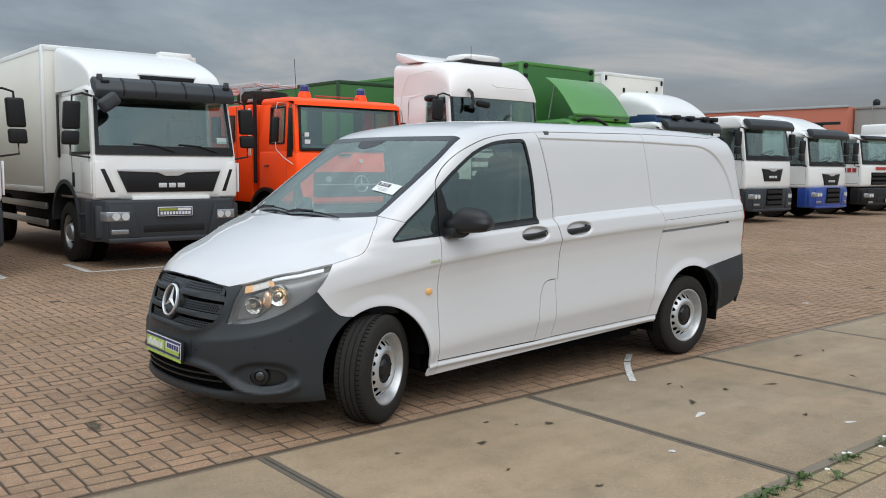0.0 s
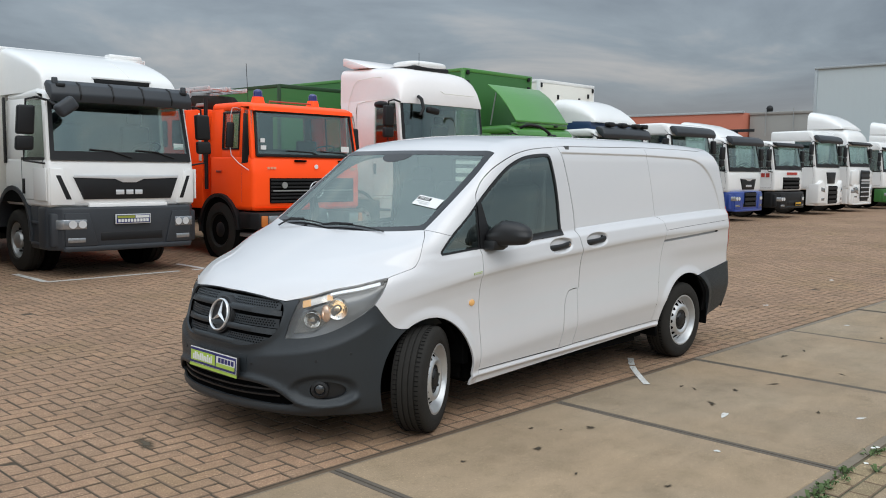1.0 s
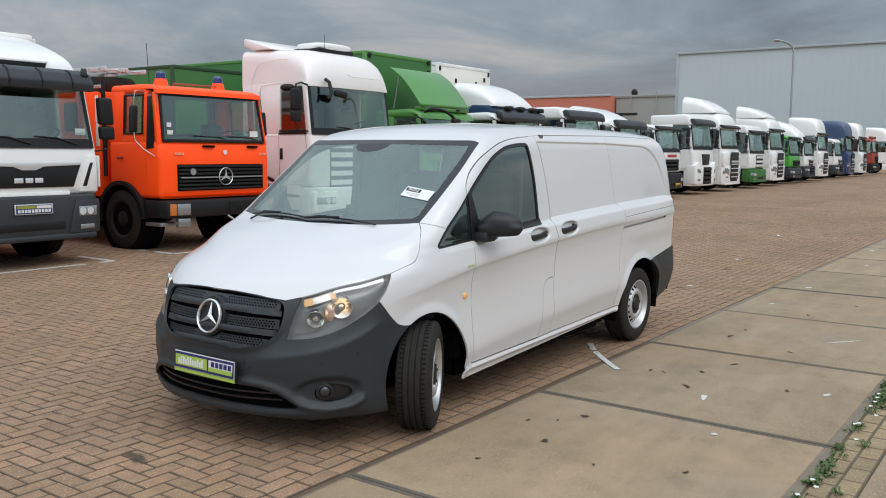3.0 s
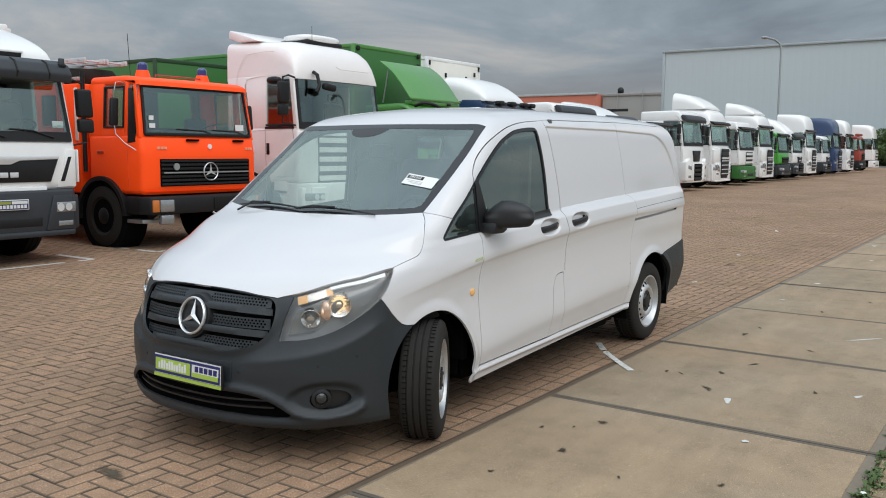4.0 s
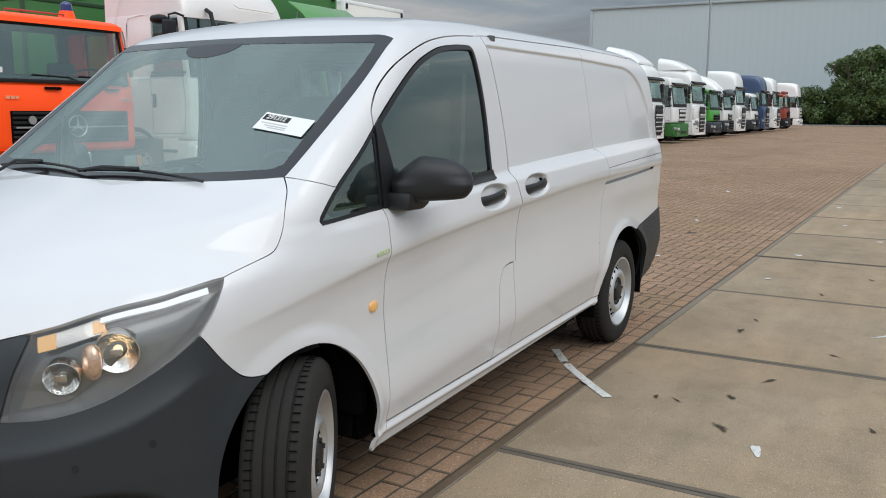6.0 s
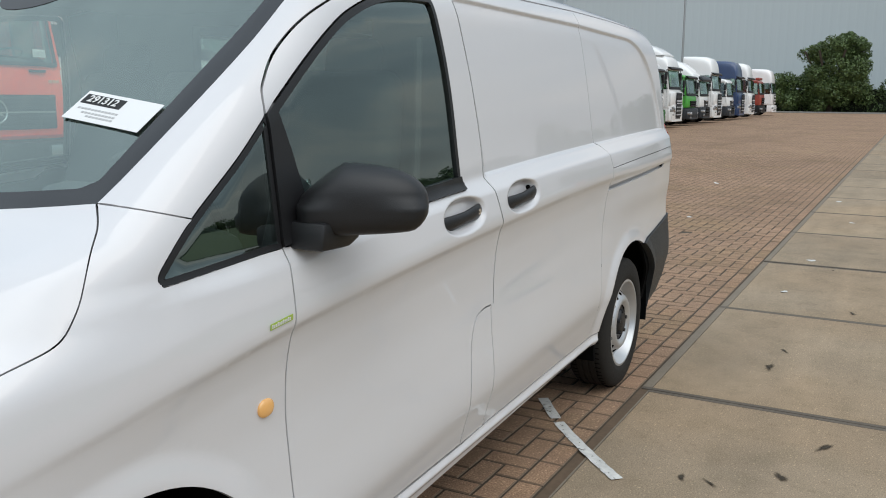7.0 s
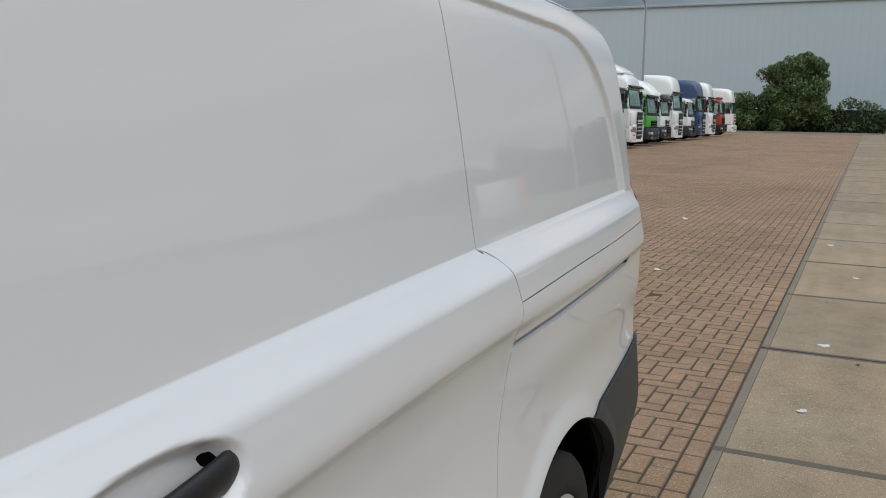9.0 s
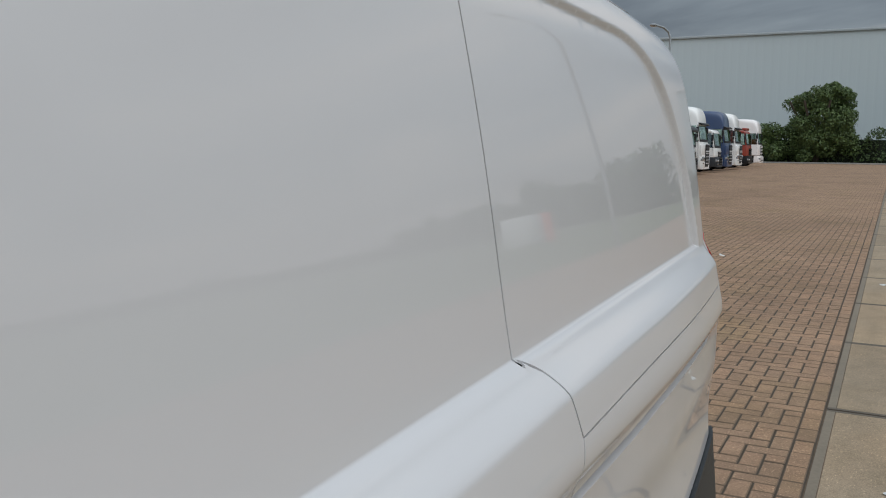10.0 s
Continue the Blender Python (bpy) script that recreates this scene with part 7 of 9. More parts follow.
def fire_truck():
    root = thing("fire_truck", (7.68, 12.08, 0), "old bright orange fire truck with blue beacons and roof ladder", "truck", GROUP)
    W, h = 2.34, 1.17
    bend_cab(h, 0.075, 1.75, 0.05)
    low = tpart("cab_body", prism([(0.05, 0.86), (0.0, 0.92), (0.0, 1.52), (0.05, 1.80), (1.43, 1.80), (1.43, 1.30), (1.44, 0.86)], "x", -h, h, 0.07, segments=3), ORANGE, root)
    zs, zt, zr, lean, door_y, D = 1.80, 2.565, 2.71, 0.16, 1.02, 1.44
    for sx in (-1, 1):
        a, b = sorted((sx * (h - 0.085), sx * (h - 0.012)))
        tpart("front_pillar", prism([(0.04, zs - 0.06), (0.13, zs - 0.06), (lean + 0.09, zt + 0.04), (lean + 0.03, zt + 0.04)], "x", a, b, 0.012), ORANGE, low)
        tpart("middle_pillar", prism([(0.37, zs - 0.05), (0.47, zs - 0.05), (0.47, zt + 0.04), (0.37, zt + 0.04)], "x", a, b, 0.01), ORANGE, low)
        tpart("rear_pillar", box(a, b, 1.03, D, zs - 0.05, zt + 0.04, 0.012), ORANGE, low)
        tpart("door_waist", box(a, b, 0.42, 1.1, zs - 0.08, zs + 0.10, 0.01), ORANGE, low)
        tpart("door_lining", box(*sorted((sx * (h - 0.10), sx * (h - 0.09))), 0.5, 1.38, zs - 0.02, zs + 0.12), CAB_TRIM, low)
    # rear wall with two openings
    LINING = mat("cab_lining", (0.11, 0.115, 0.11), 0.8, grain=0.1)
    for x0, x1 in ((-h + 0.05, -0.92), (-0.16, 0.16), (0.92, h - 0.05)):
        tpart("rear_wall_post", box(x0, x1, D - 0.05, D, zs - 0.04, zt + 0.04), LINING, low)
    tpart("rear_wall", box(-h + 0.06, h - 0.06, D - 0.05, D - 0.002, zs - 0.04, zs + 0.14), LINING, low)
    tpart("headliner", box(-h + 0.10, h - 0.10, 0.30, D - 0.06, zt - 0.02, zt + 0.0), LINING, low)
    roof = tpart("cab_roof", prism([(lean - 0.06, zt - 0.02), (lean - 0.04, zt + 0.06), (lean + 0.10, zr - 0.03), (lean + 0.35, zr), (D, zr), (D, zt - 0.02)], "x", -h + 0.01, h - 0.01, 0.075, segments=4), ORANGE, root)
    ws = tpart("windscreen", prism([(0.045, zs + 0.02), (lean + 0.012, zt - 0.03), (lean + 0.022, zt - 0.03), (0.055, zs + 0.02)], "x", -h + 0.10, h - 0.10), TRUCK_GLASS, root)
    ws.visible_shadow = False
    bm = bmesh.new()
    for sx in (-1, 1):
        prism([(0.026, zs - 0.01), (lean - 0.006, zt), (lean + 0.02, zt), (0.05, zs - 0.01)], "x", *sorted((sx * (h - 0.12), sx * (h - 0.085))), 0, bm)
    box(-h + 0.09, h - 0.09, 0.018, 0.05, zs - 0.02, zs + 0.03, 0.008, bm)
    box(-h + 0.09, h - 0.09, lean - 0.02, lean + 0.02, zt - 0.035, zt + 0.005, 0.008, bm)
    tpart("windscreen_seal", bm, TRUCK_BLACK, ws)
    for sx in (-1, 1):
        a, b = sorted((sx * (h - 0.030), sx * (h - 0.024)))
        for y0, y1 in ((0.10, 0.38), (0.45, 1.05)):
            g = tpart("side_window", box(a, b, y0 + 0.02, y1, zs + 0.02, zt), TRUCK_GLASS, root)
            g.visible_shadow = False
        a, b = sorted((sx * (h - 0.004), sx * (h + 0.004)))
        tpart("quarter_window_seal", prism([(0.13, zs - 0.12), (0.35, zs - 0.14), (0.35, zt - 0.05), (0.26, zt - 0.06), (0.19, zt - 0.25)], "x", a, b, 0.003), TRUCK_BLACK, low)
        for fy0, fy1, fz0, fz1 in ((0.47, 1.03, zs + 0.10, zs + 0.125), (0.47, 1.03, zt - 0.045, zt - 0.02), (0.47, 0.495, zs + 0.10, zt - 0.02), (1.005, 1.03, zs + 0.10, zt - 0.02)):
            tpart("window_seal", box(*sorted((sx * (h - 0.03), sx * (h + 0.004))), fy0, fy1, fz0, fz1, 0.004), TRUCK_BLACK, low)
        tpart("door_handle", box(*sorted((sx * h, sx * (h + 0.025))), 1.02, 1.18, 1.50, 1.54, 0.008), RED_PAINT, low)
        tpart("door_seam", tube([(sx * (h + 0.001), 0.36, 1.0), (sx * (h + 0.001), 0.36, 1.68)], 0.004, 4), RED_PAINT, low)
        arm = [(sx * h, 0.42, zt - 0.0), (sx * (h + 0.20), 0.40, zt + 0.02), (sx * (h + 0.22), 0.40, zt - 0.3), (sx * (h + 0.20), 0.36, zs + 0.0), (sx * h, 0.12, zs - 0.25)]
        mr = tpart("mirror_bracket", tube([tuple(p) for p in spline(arm, 2)], 0.008, 6), ALU, root)
        tpart("mirror_head", box(*sorted((sx * (h + 0.15), sx * (h + 0.30))), 0.36, 0.42, zs + 0.12, zs + 0.55, 0.035, segments=3), TRUCK_BLACK, mr)
        part("beacon_foot", cyl((sx * 0.60, 0.75, zr - 0.02), (sx * 0.60, 0.75, zr + 0.12), 0.13, 0.095, 20), ORANGE, root)
        bc = bmesh.new()
        cyl((sx * 0.60, 0.75, zr + 0.11), (sx * 0.60, 0.75, zr + 0.20), 0.085, 0.080, 20, bc)
        blob(sx * 0.60, 0.75, zr + 0.20, 0.080, 0.080, 0.055, 2, bc, 20)
        part("blue_beacon", bc, BEACON, root, "dark blue beacon")
    part("hose_rail", tube([(-0.45, 0.62, zr + 0.02), (-0.45, 0.62, zr + 0.05), (0.45, 0.62, zr + 0.05), (0.45, 0.62, zr + 0.02)], 0.014, 6), RED_PAINT, roof)
    part("cab_floor", box(-h + 0.12, h - 0.12, 0.10, D - 0.08, zs - 0.03, zs + 0.01), CAB_TRIM, root)
    tpart("dashboard", box(-h + 0.12, h - 0.12, 0.12, 0.40, zs, zs + 0.07, 0.02), CAB_TRIM, root)
    for sx in (-1, 1):
        part("seat", box(sx * 0.6 - 0.22, sx * 0.6 + 0.22, 0.90, 1.0, zs, zs + 0.30, 0.04), CAB_TRIM, root)
    m = Matrix.Translation((0.6, 0.48, zs + 0.12)) @ Matrix.Rotation(radians(-20), 4, "X")
    part("steering_wheel", moved(tube([(0.23 * math.cos(a), 0.23 * math.sin(a), 0) for a in np.linspace(0, 2 * math.pi, 25)], 0.013, 6), m), TRUCK_BLACK, root)
    for x0 in (-0.10, 0.62):
        tpart("wiper", tube([(x0 + 0.32, 0.02, zs + 0.0), (x0 + 0.15, 0.04, zs + 0.07), (x0 - 0.40, 0.045, zs + 0.09)], 0.010, 5), TRUCK_BLACK, ws)
    g = slatted(root, "grille", -0.86, 0.98, 0.99, 1.42, -0.012, 7, TRUCK_BLACK, VOID, 0.55)
    tpart("grille_bar", box(-0.82, 0.94, -0.045, -0.03, 1.195, 1.215), ALU, g)
    emb = lathe([(0.135, -0.01), (0.143, -0.022), (0.152, -0.01), (0.152, 0.0), (0.135, 0.0)], 32)
    for k in range(3):
        a = math.pi / 2 + k * 2 * math.pi / 3
        p = [(0.14 * math.cos(a), 0.14 * math.sin(a)), (0.024 * math.cos(a + 1.05), 0.024 * math.sin(a + 1.05)), (0.024 * math.cos(a - 1.05), 0.024 * math.sin(a - 1.05))]
        prism([p[0], p[1], (0, 0), p[2]], "y", -0.012, -0.002, 0, emb)
    part("star_badge", moved(emb, Matrix.Translation((0.08, -0.035, 1.215))), BADGE, g)
    part("round_badge", moved(cyl((0, 0, 0), (0, -0.02, 0), 0.055, n=20), Matrix.Translation((-0.60, -0.03, 1.30))), ALU, g)
    for x0 in (-0.35, 0.62):
        tpart("air_slot", box(x0, x0 + 0.24, -0.006, 0.03, 1.70, 1.735, 0.004), VOID, low)
    for x0 in (-0.9, 0.9):
        for k in range(3):
            tpart("door_lettering", box(x0 + k * 0.06, x0 + 0.045 + k * 0.06, -0.006, 0.02, 1.57, 1.61), mat("faded_lettering", (0.86, 0.38, 0.22), 0.6), low)
    b = tpart("bumper", prism([(-1.2, 0.42), (-1.2, 0.05), (-1.12, -0.14), (1.12, -0.14), (1.2, 0.05), (1.2, 0.42)], "z", 0.56, 0.84, 0.03), TRUCK_BLACK, root)
    tpart("winch_panel", box(0.05, 0.62, -0.16, 0.0, 0.60, 0.80, 0.01), CHASSIS, b)
    part("tow_bar", tube([(0.0, -0.16, 0.56), (0.10, -0.22, 0.48), (0.52, -0.22, 0.48), (0.62, -0.16, 0.56)], 0.02, 6), ALU, b)
    for sx in (-1, 1):
        hl_ = tpart("headlamp", box(*sorted((sx * 0.74, sx * 0.98)), -0.165, -0.10, 0.60, 0.79, 0.015), LAMP_GLASS, b)
        tpart("indicator", box(*sorted((sx * 0.99, sx * 1.10)), -0.155, -0.08, 0.60, 0.79, 0.012), AMBER_OFF, b)
        tpart("fog_lamp", box(*sorted((sx * 0.72, sx * 0.95)), -0.13, -0.05, 0.40, 0.55, 0.02), LAMP_GLASS, b)
        part("lower_step", box(*sorted((sx * 0.85, sx * 1.16)), 0.10, 0.60, 0.42, 0.48, 0.01), ALU, root)
        pts = [(1.08 + 0.64 * math.cos(a), 0.50 + 0.64 * math.sin(a)) for a in np.linspace(-0.1, math.pi - 0.05, 18)]
        pts += [(1.08 + 0.575 * math.cos(a), 0.50 + 0.575 * math.sin(a)) for a in np.linspace(math.pi - 0.05, -0.1, 18)]
        part("mudguard", prism(pts, "x", *sorted((sx * 0.80, sx * 1.23))), TRUCK_BLACK, root)
        # black disc over the orange side, painted as the shade in the wheel arch
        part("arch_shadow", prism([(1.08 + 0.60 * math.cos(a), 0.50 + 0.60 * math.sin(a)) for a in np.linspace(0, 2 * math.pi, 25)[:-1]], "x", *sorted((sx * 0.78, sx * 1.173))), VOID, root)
        truck_wheel(root, sx * 1.065, 1.08, 0.50, 0.27, TRUCK_BLACK, sx)
        truck_wheel(root, sx * 1.02, 5.0, 0.50, 0.27, TRUCK_BLACK, sx)
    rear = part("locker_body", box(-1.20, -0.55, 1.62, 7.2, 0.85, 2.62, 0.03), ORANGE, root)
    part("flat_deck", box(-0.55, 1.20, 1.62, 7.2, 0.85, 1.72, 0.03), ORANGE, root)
    part("grab_rail", box(-1.215, -1.19, 1.64, 1.72, 1.7, 2.55, 0.01), CREAM_BOX, rear)
    for y0 in (2.25, 2.85, 3.5):
        part("locker_window", box(-1.208, -1.19, y0, y0 + 0.40, 1.95, 2.45, 0.03), FRIT, rear)
    part("locker_seam", box(-1.206, -1.19, 2.18, 2.20, 0.9, 2.6), RED_PAINT, rear)
    part("snorkel", tube([(-1.17, 1.53, 1.2), (-1.17, 1.53, 2.80)], 0.035, 10), TRUCK_BLACK, root)
    part("frame_rail", box(-0.45, 0.45, 0.4, 7.0, 0.60, 0.85, 0.01), CHASSIS, root)
    for x0 in (-0.95, -0.35):
        part("roof_rail", box(x0, x0 + 0.05, 2.0, 7.0, 2.70, 2.76, 0.01), ALU, root)
    lad = bmesh.new()
    for x0 in (-0.98, -0.62, -0.56, -0.20):
        box(x0, x0 + 0.04, 1.75, 6.6, 2.98, 3.06, 0.008, lad)
    for k in range(14):
        cyl((-0.98, 1.9 + k * 0.33, 3.02), (-0.58, 1.9 + k * 0.33, 3.02), 0.016, n=8, bm=lad)
        cyl((-0.56, 1.9 + k * 0.33, 3.02), (-0.16, 1.9 + k * 0.33, 3.02), 0.016, n=8, bm=lad)
    part("ladder", lad, mat("ladder_aluminium", (0.58, 0.59, 0.59), 0.5, 0.15), root, "aluminium ladder on the roof")
    for y0 in (2.4, 6.2):
        part("ladder_stand", box(-1.0, -0.56, y0, y0 + 0.05, 2.60, 2.99, 0.01), ALU, root)
    part("spare_wheel", moved(lathe([(0.20, -0.12), (0.26, -0.14), (0.44, -0.13), (0.50, -0.05), (0.50, 0.05), (0.44, 0.13), (0.26, 0.14), (0.20, 0.12)], 32), Matrix.Translation((-0.50, 2.45, 2.78)) @ Matrix.Rotation(radians(90), 4, "X")), RUBBER, root)
    tpart("card", box(-1.0, -0.92, 0.062, 0.066, zs + 0.22, zs + 0.29), PAPER, ws)
    tpart("card", box(-1.0, -0.90, 0.046, 0.050, zs + 0.10, zs + 0.17), PAPER, ws)
    tpart("card", box(0.72, 0.92, 0.046, 0.050, zs + 0.09, zs + 0.19), PAPER, ws)
    tpart("bonnet_badge", moved(cyl((0, 0, 0), (0, -0.012, 0), 0.04, n=16), Matrix.Translation((0.10, 0.0, 1.62))), PINK_WHITE, low)
    part("aerial", tube([(-0.5, 1.2, 2.68), (-0.54, 1.2, 3.45)], 0.006, 4), TRUCK_BLACK, root)


AMBER_OFF = mat("amber_lens_unlit", (0.60, 0.17, 0.03), 0.15, coat=0.6)
fire_truck()


def high_roof_tractor():
    root = thing("truck", (11.28, 12.15, 0), "warm white high-roof tractor truck with roof air unit", "truck", GROUP)
    W, h = 2.48, 1.24
    bend_cab(h, 0.12, 2.0, 0.012)
    cab(root, W, 2.06, 0.95, 2.0, 2.93, 3.67, PINK_WHITE, 0.16, high=True, door_y=0.98, mirrors=(-1,))
    for sx in (-1, 1):
        side = sx * (h + 0.001)
        for line in ([(1.53, 2.1), (1.53, 2.84), (1.49, 2.93), (1.2, 2.965), (0.30, 2.99)], [(1.82, 1.0), (1.82, 2.62), (1.76, 3.02), (1.62, 3.30), (1.50, 3.40)], [(1.48, 3.40), (1.0, 3.43), (0.72, 3.42)],
                     [(0.20, 1.98), (0.9, 1.95), (1.8, 1.92)], [(0.25, 1.02), (1.8, 1.00)]):
            tpart("panel_seam", tube([(side, y, z) for y, z in line], 0.006, 4), CREAM_BOX, root)
        tpart("window_surround", prism([(0.24, 2.02), (0.24, 2.06), (0.98, 2.06), (0.98, 2.02)], "x", *sorted((sx * (h - 0.02), sx * (h + 0.008))), 0.002), TRUCK_BLACK, root)
        tpart("lower_vent", prism([(0.55, 2.0), (0.62, 2.07), (0.75, 2.03), (0.72, 1.97)], "x", *sorted((sx * (h - 0.02), sx * (h + 0.012))), 0.003), TRUCK_BLACK, root)
    part("roof_deflector", prism([(1.25, 3.655), (1.55, 3.76), (2.02, 3.90), (2.06, 3.88), (2.06, 3.74), (1.80, 3.66)], "x", -h + 0.08, h - 0.08, 0.02), PINK_WHITE, root)
    ac = part("roof_air_unit", blob(0.10, 1.02, 3.77, 0.56, 0.40, 0.085, 3.6, n=28), TRUCK_WHITE, root)
    part("air_unit_base", box(-0.42, 0.62, 0.66, 1.42, 3.64, 3.73, 0.03), TRUCK_BLACK, ac)
    part("aerial", tube([(-0.32, 0.62, 3.66), (-0.32, 0.62, 3.98)], 0.006, 4), TRUCK_BLACK, root)
    part("roof_hatch_frame", box(0.78, 1.02, 0.9, 1.5, 3.60, 3.67, 0.02), TRUCK_BLACK, root)
    tpart("brow_crease", tube([(-0.2, 0.105, 3.18), (-0.1, 0.10, 3.14), (0.8, 0.10, 3.14), (0.9, 0.105, 3.17)], 0.008, 4), CREAM_BOX, root)
    km = tpart("kerb_mirror", moved(box(-0.15, 0.15, -0.07, 0.06, -0.065, 0.065, 0.045, segments=3), Matrix.Translation((-0.62, -0.10, 2.76)) @ Matrix.Rotation(radians(8), 4, "Y")), TRUCK_BLACK, root)
    tpart("kerb_mirror_arm", tube([(-0.80, 0.12, 3.04), (-0.82, 0.0, 2.98), (-0.82, -0.06, 2.80), (-0.88, -0.06, 2.66)], 0.035, 8), TRUCK_BLACK, km)
    part("side_camera", blob(-1.42, 0.55, 2.86, 0.10, 0.16, 0.07, 2.6, n=16), TRUCK_BLACK, root)
    slatted(root, "grille", -0.80, 0.80, 0.95, 1.85, -0.01, 5, PINK_WHITE, TRUCK_BLACK, 0.55)
    bumper(root, W, 0.35, 0.95, PINK_WHITE, 0.10, 0.62)
    part("hatch", box(-h - 0.008, -h + 0.01, 1.52, 1.78, 1.18, 1.40, 0.01), TRUCK_BLACK, root)
    part("hatch_handle", box(-h - 0.014, -h + 0.0, 1.50, 1.60, 1.40, 1.44, 0.005), TRUCK_BLACK, root)
    steps(root, W, 0.42, 0.80, PINK_WHITE)
    mudguard(root, W, 1.42, 0.50, TRUCK_BLACK, 0.54)
    for sx in (-1, 1):
        truck_wheel(root, sx * 1.04, 1.42, 0.50, s=sx)
    rear_chassis(root, 6.0, 1.42, (5.1,), 0.50)


def green_rigid():
    root = thing("truck", (14.86, 12.22, 0), "green box truck with a raised roof air deflector", "truck", GROUP)
    W, h = 2.30, 1.15
    bend_cab(h, 0.09, 1.66, 0.04)
    cab(root, W, 1.60, 0.95, 1.66, 2.42, 2.64, GREEN_PAINT, 0.18, visor=None)
    slatted(root, "grille", -0.70, 0.70, 0.98, 1.48, -0.012, 4, GREEN_PAINT, TRUCK_BLACK, 0.45)
    bumper(root, W, 0.38, 0.93, TRUCK_GREY, 0.09, 0.66)
    plates(root, 0.70)
    steps(root, W, 0.42, 0.80, TRUCK_GREY)
    mudguard(root, W, 1.40, 0.47, TRUCK_BLACK, 0.52)
    for sx in (-1, 1):
        truck_wheel(root, sx * 0.98, 1.40, s=sx)
    tpart("roof_step", box(-1.0, 1.0, 0.26, 0.50, 2.60, 2.70, 0.03), GREEN_PAINT, root)
    for x0 in (-0.72, 0.35):
        tpart("roof_marker", box(x0, x0 + 0.12, 0.20, 0.27, 2.62, 2.67, 0.02), TRUCK_BLACK, root)
    # one thin curved sheet on struts, open at its sides
    d = [tuple(q) for q in spline([(0.28, 2.74), (0.40, 2.90), (0.62, 3.17), (0.86, 3.40), (1.16, 3.60)], 4)]
    d += [(y + 0.012, z - 0.028) for y, z in d[::-1]]
    dfl = part("air_deflector", prism(d, "x", -1.05, 0.90, 0.004), GREEN_PAINT, root)
    part("deflector_foot", box(-1.05, 0.90, 0.24, 0.30, 2.70, 2.75, 0.01), GREEN_PAINT, dfl)
    for sx in (-0.94, 0.80):
        part("deflector_strut", tube([(sx, 1.15, 2.66), (sx, 0.98, 3.46)], 0.018, 6), ALU, dfl)
    tpart("mirror_loop", tube([tuple(q) for q in spline(np.array([(-1.05, 0.12, 2.56), (-1.02, -0.10, 2.62), (-0.80, -0.22, 2.58), (-0.55, -0.26, 2.46), (-0.42, -0.26, 2.36)]), 3)], 0.035, 8), TRUCK_BLACK, root)
    tpart("kerb_mirror", box(-0.55, -0.28, -0.32, -0.20, 2.28, 2.42, 0.04, segments=3), TRUCK_BLACK, root)
    bx = box_body(root, -1.27, 1.27, 1.72, 9.0, 1.05, 3.99, GREEN_BOX, GREEN_PAINT)
    for xa in (-1.16, 1.16):
        for z in (3.62, 3.86):
            part("box_hinge", box(xa - 0.05, xa + 0.05, 1.68, 1.73, z, z + 0.10, 0.01), TRUCK_BLACK, bx)
    rear_chassis(root, 8.8, 1.4, (6.3,))


def hidden_trailer():
    root = thing("trailer", (12.2, 17.0, 0), "dark green box trailer standing behind the trucks", "trailer", GROUP)
    box_body(root, -1.7, 0.8, 0.0, 9.0, 1.1, 3.55, GREEN_BOX, mat("dark_green_trim", (0.02, 0.06, 0.02), 0.6))
    rear_chassis(root, 8.8, 1.4, (5.5, 6.8))


def white_spoiler_rigid():
    root = thing("truck", (18.30, 12.31, 0), "white box truck with a tall white roof spoiler", "truck", GROUP)
    W, h = 2.40, 1.20
    bend_cab(h, 0.10, 1.72, 0.045)
    cab(root, W, 1.72, 1.00, 1.72, 2.48, 2.70, TRUCK_WHITE, 0.20, visor=TRUCK_GREY, deep=True)
    man_front(root, W, 1.72)
    bumper(root, W, 0.40, 1.0, TRUCK_GREY, 0.09, 0.70)
    sp = part("roof_spoiler", dome(1.06, 2.86, [(0.40, 2.90, 0.93), (0.48, 3.02, 0.94), (0.62, 3.16, 0.95), (0.82, 3.30, 0.96), (1.10, 3.43, 0.98), (1.40, 3.51, 1.0), (1.74, 3.54, 1.0)], 5.0), TRUCK_WHITE, root, angle=50)
    part("spoiler_foot", prism([(0.50, 2.66), (0.55, 2.88), (1.74, 2.92), (1.74, 2.66)], "x", -1.04, 1.04, 0.01), NAVY_PAINT, sp)
    bar = part("roof_lamp_bar", tube([(-0.95, 0.12, 2.80), (0.95, 0.12, 2.80)], 0.02, 6), TRUCK_BLACK, root)
    for x0 in (-0.85, -0.25, 0.40, 0.78):
        part("roof_lamp", box(x0, x0 + 0.24, 0.05, 0.24, 2.74, 2.86, 0.04, segments=3), TRUCK_BLACK, bar)
    box_body(root, -1.26, 1.26, 2.05, 9.0, 1.05, 4.03, CREAM_BOX, TRUCK_WHITE)
    for x0, z in ((-1.2, 3.83), (1.2, 3.83), (-0.45, 3.55), (0.55, 3.52), (0.98, 3.66)):
        part("marker_lamp", box(x0 - 0.035, x0 + 0.035, 2.02, 2.06, z, z + 0.12, 0.01), TRUCK_BLACK, root)
    mudguard(root, W, 1.40, 0.47, TRUCK_GREY, 0.52)
    for sx in (-1, 1):
        truck_wheel(root, sx * 0.98, 1.40, s=sx)
    rear_chassis(root, 8.8, 1.4, (6.3,))


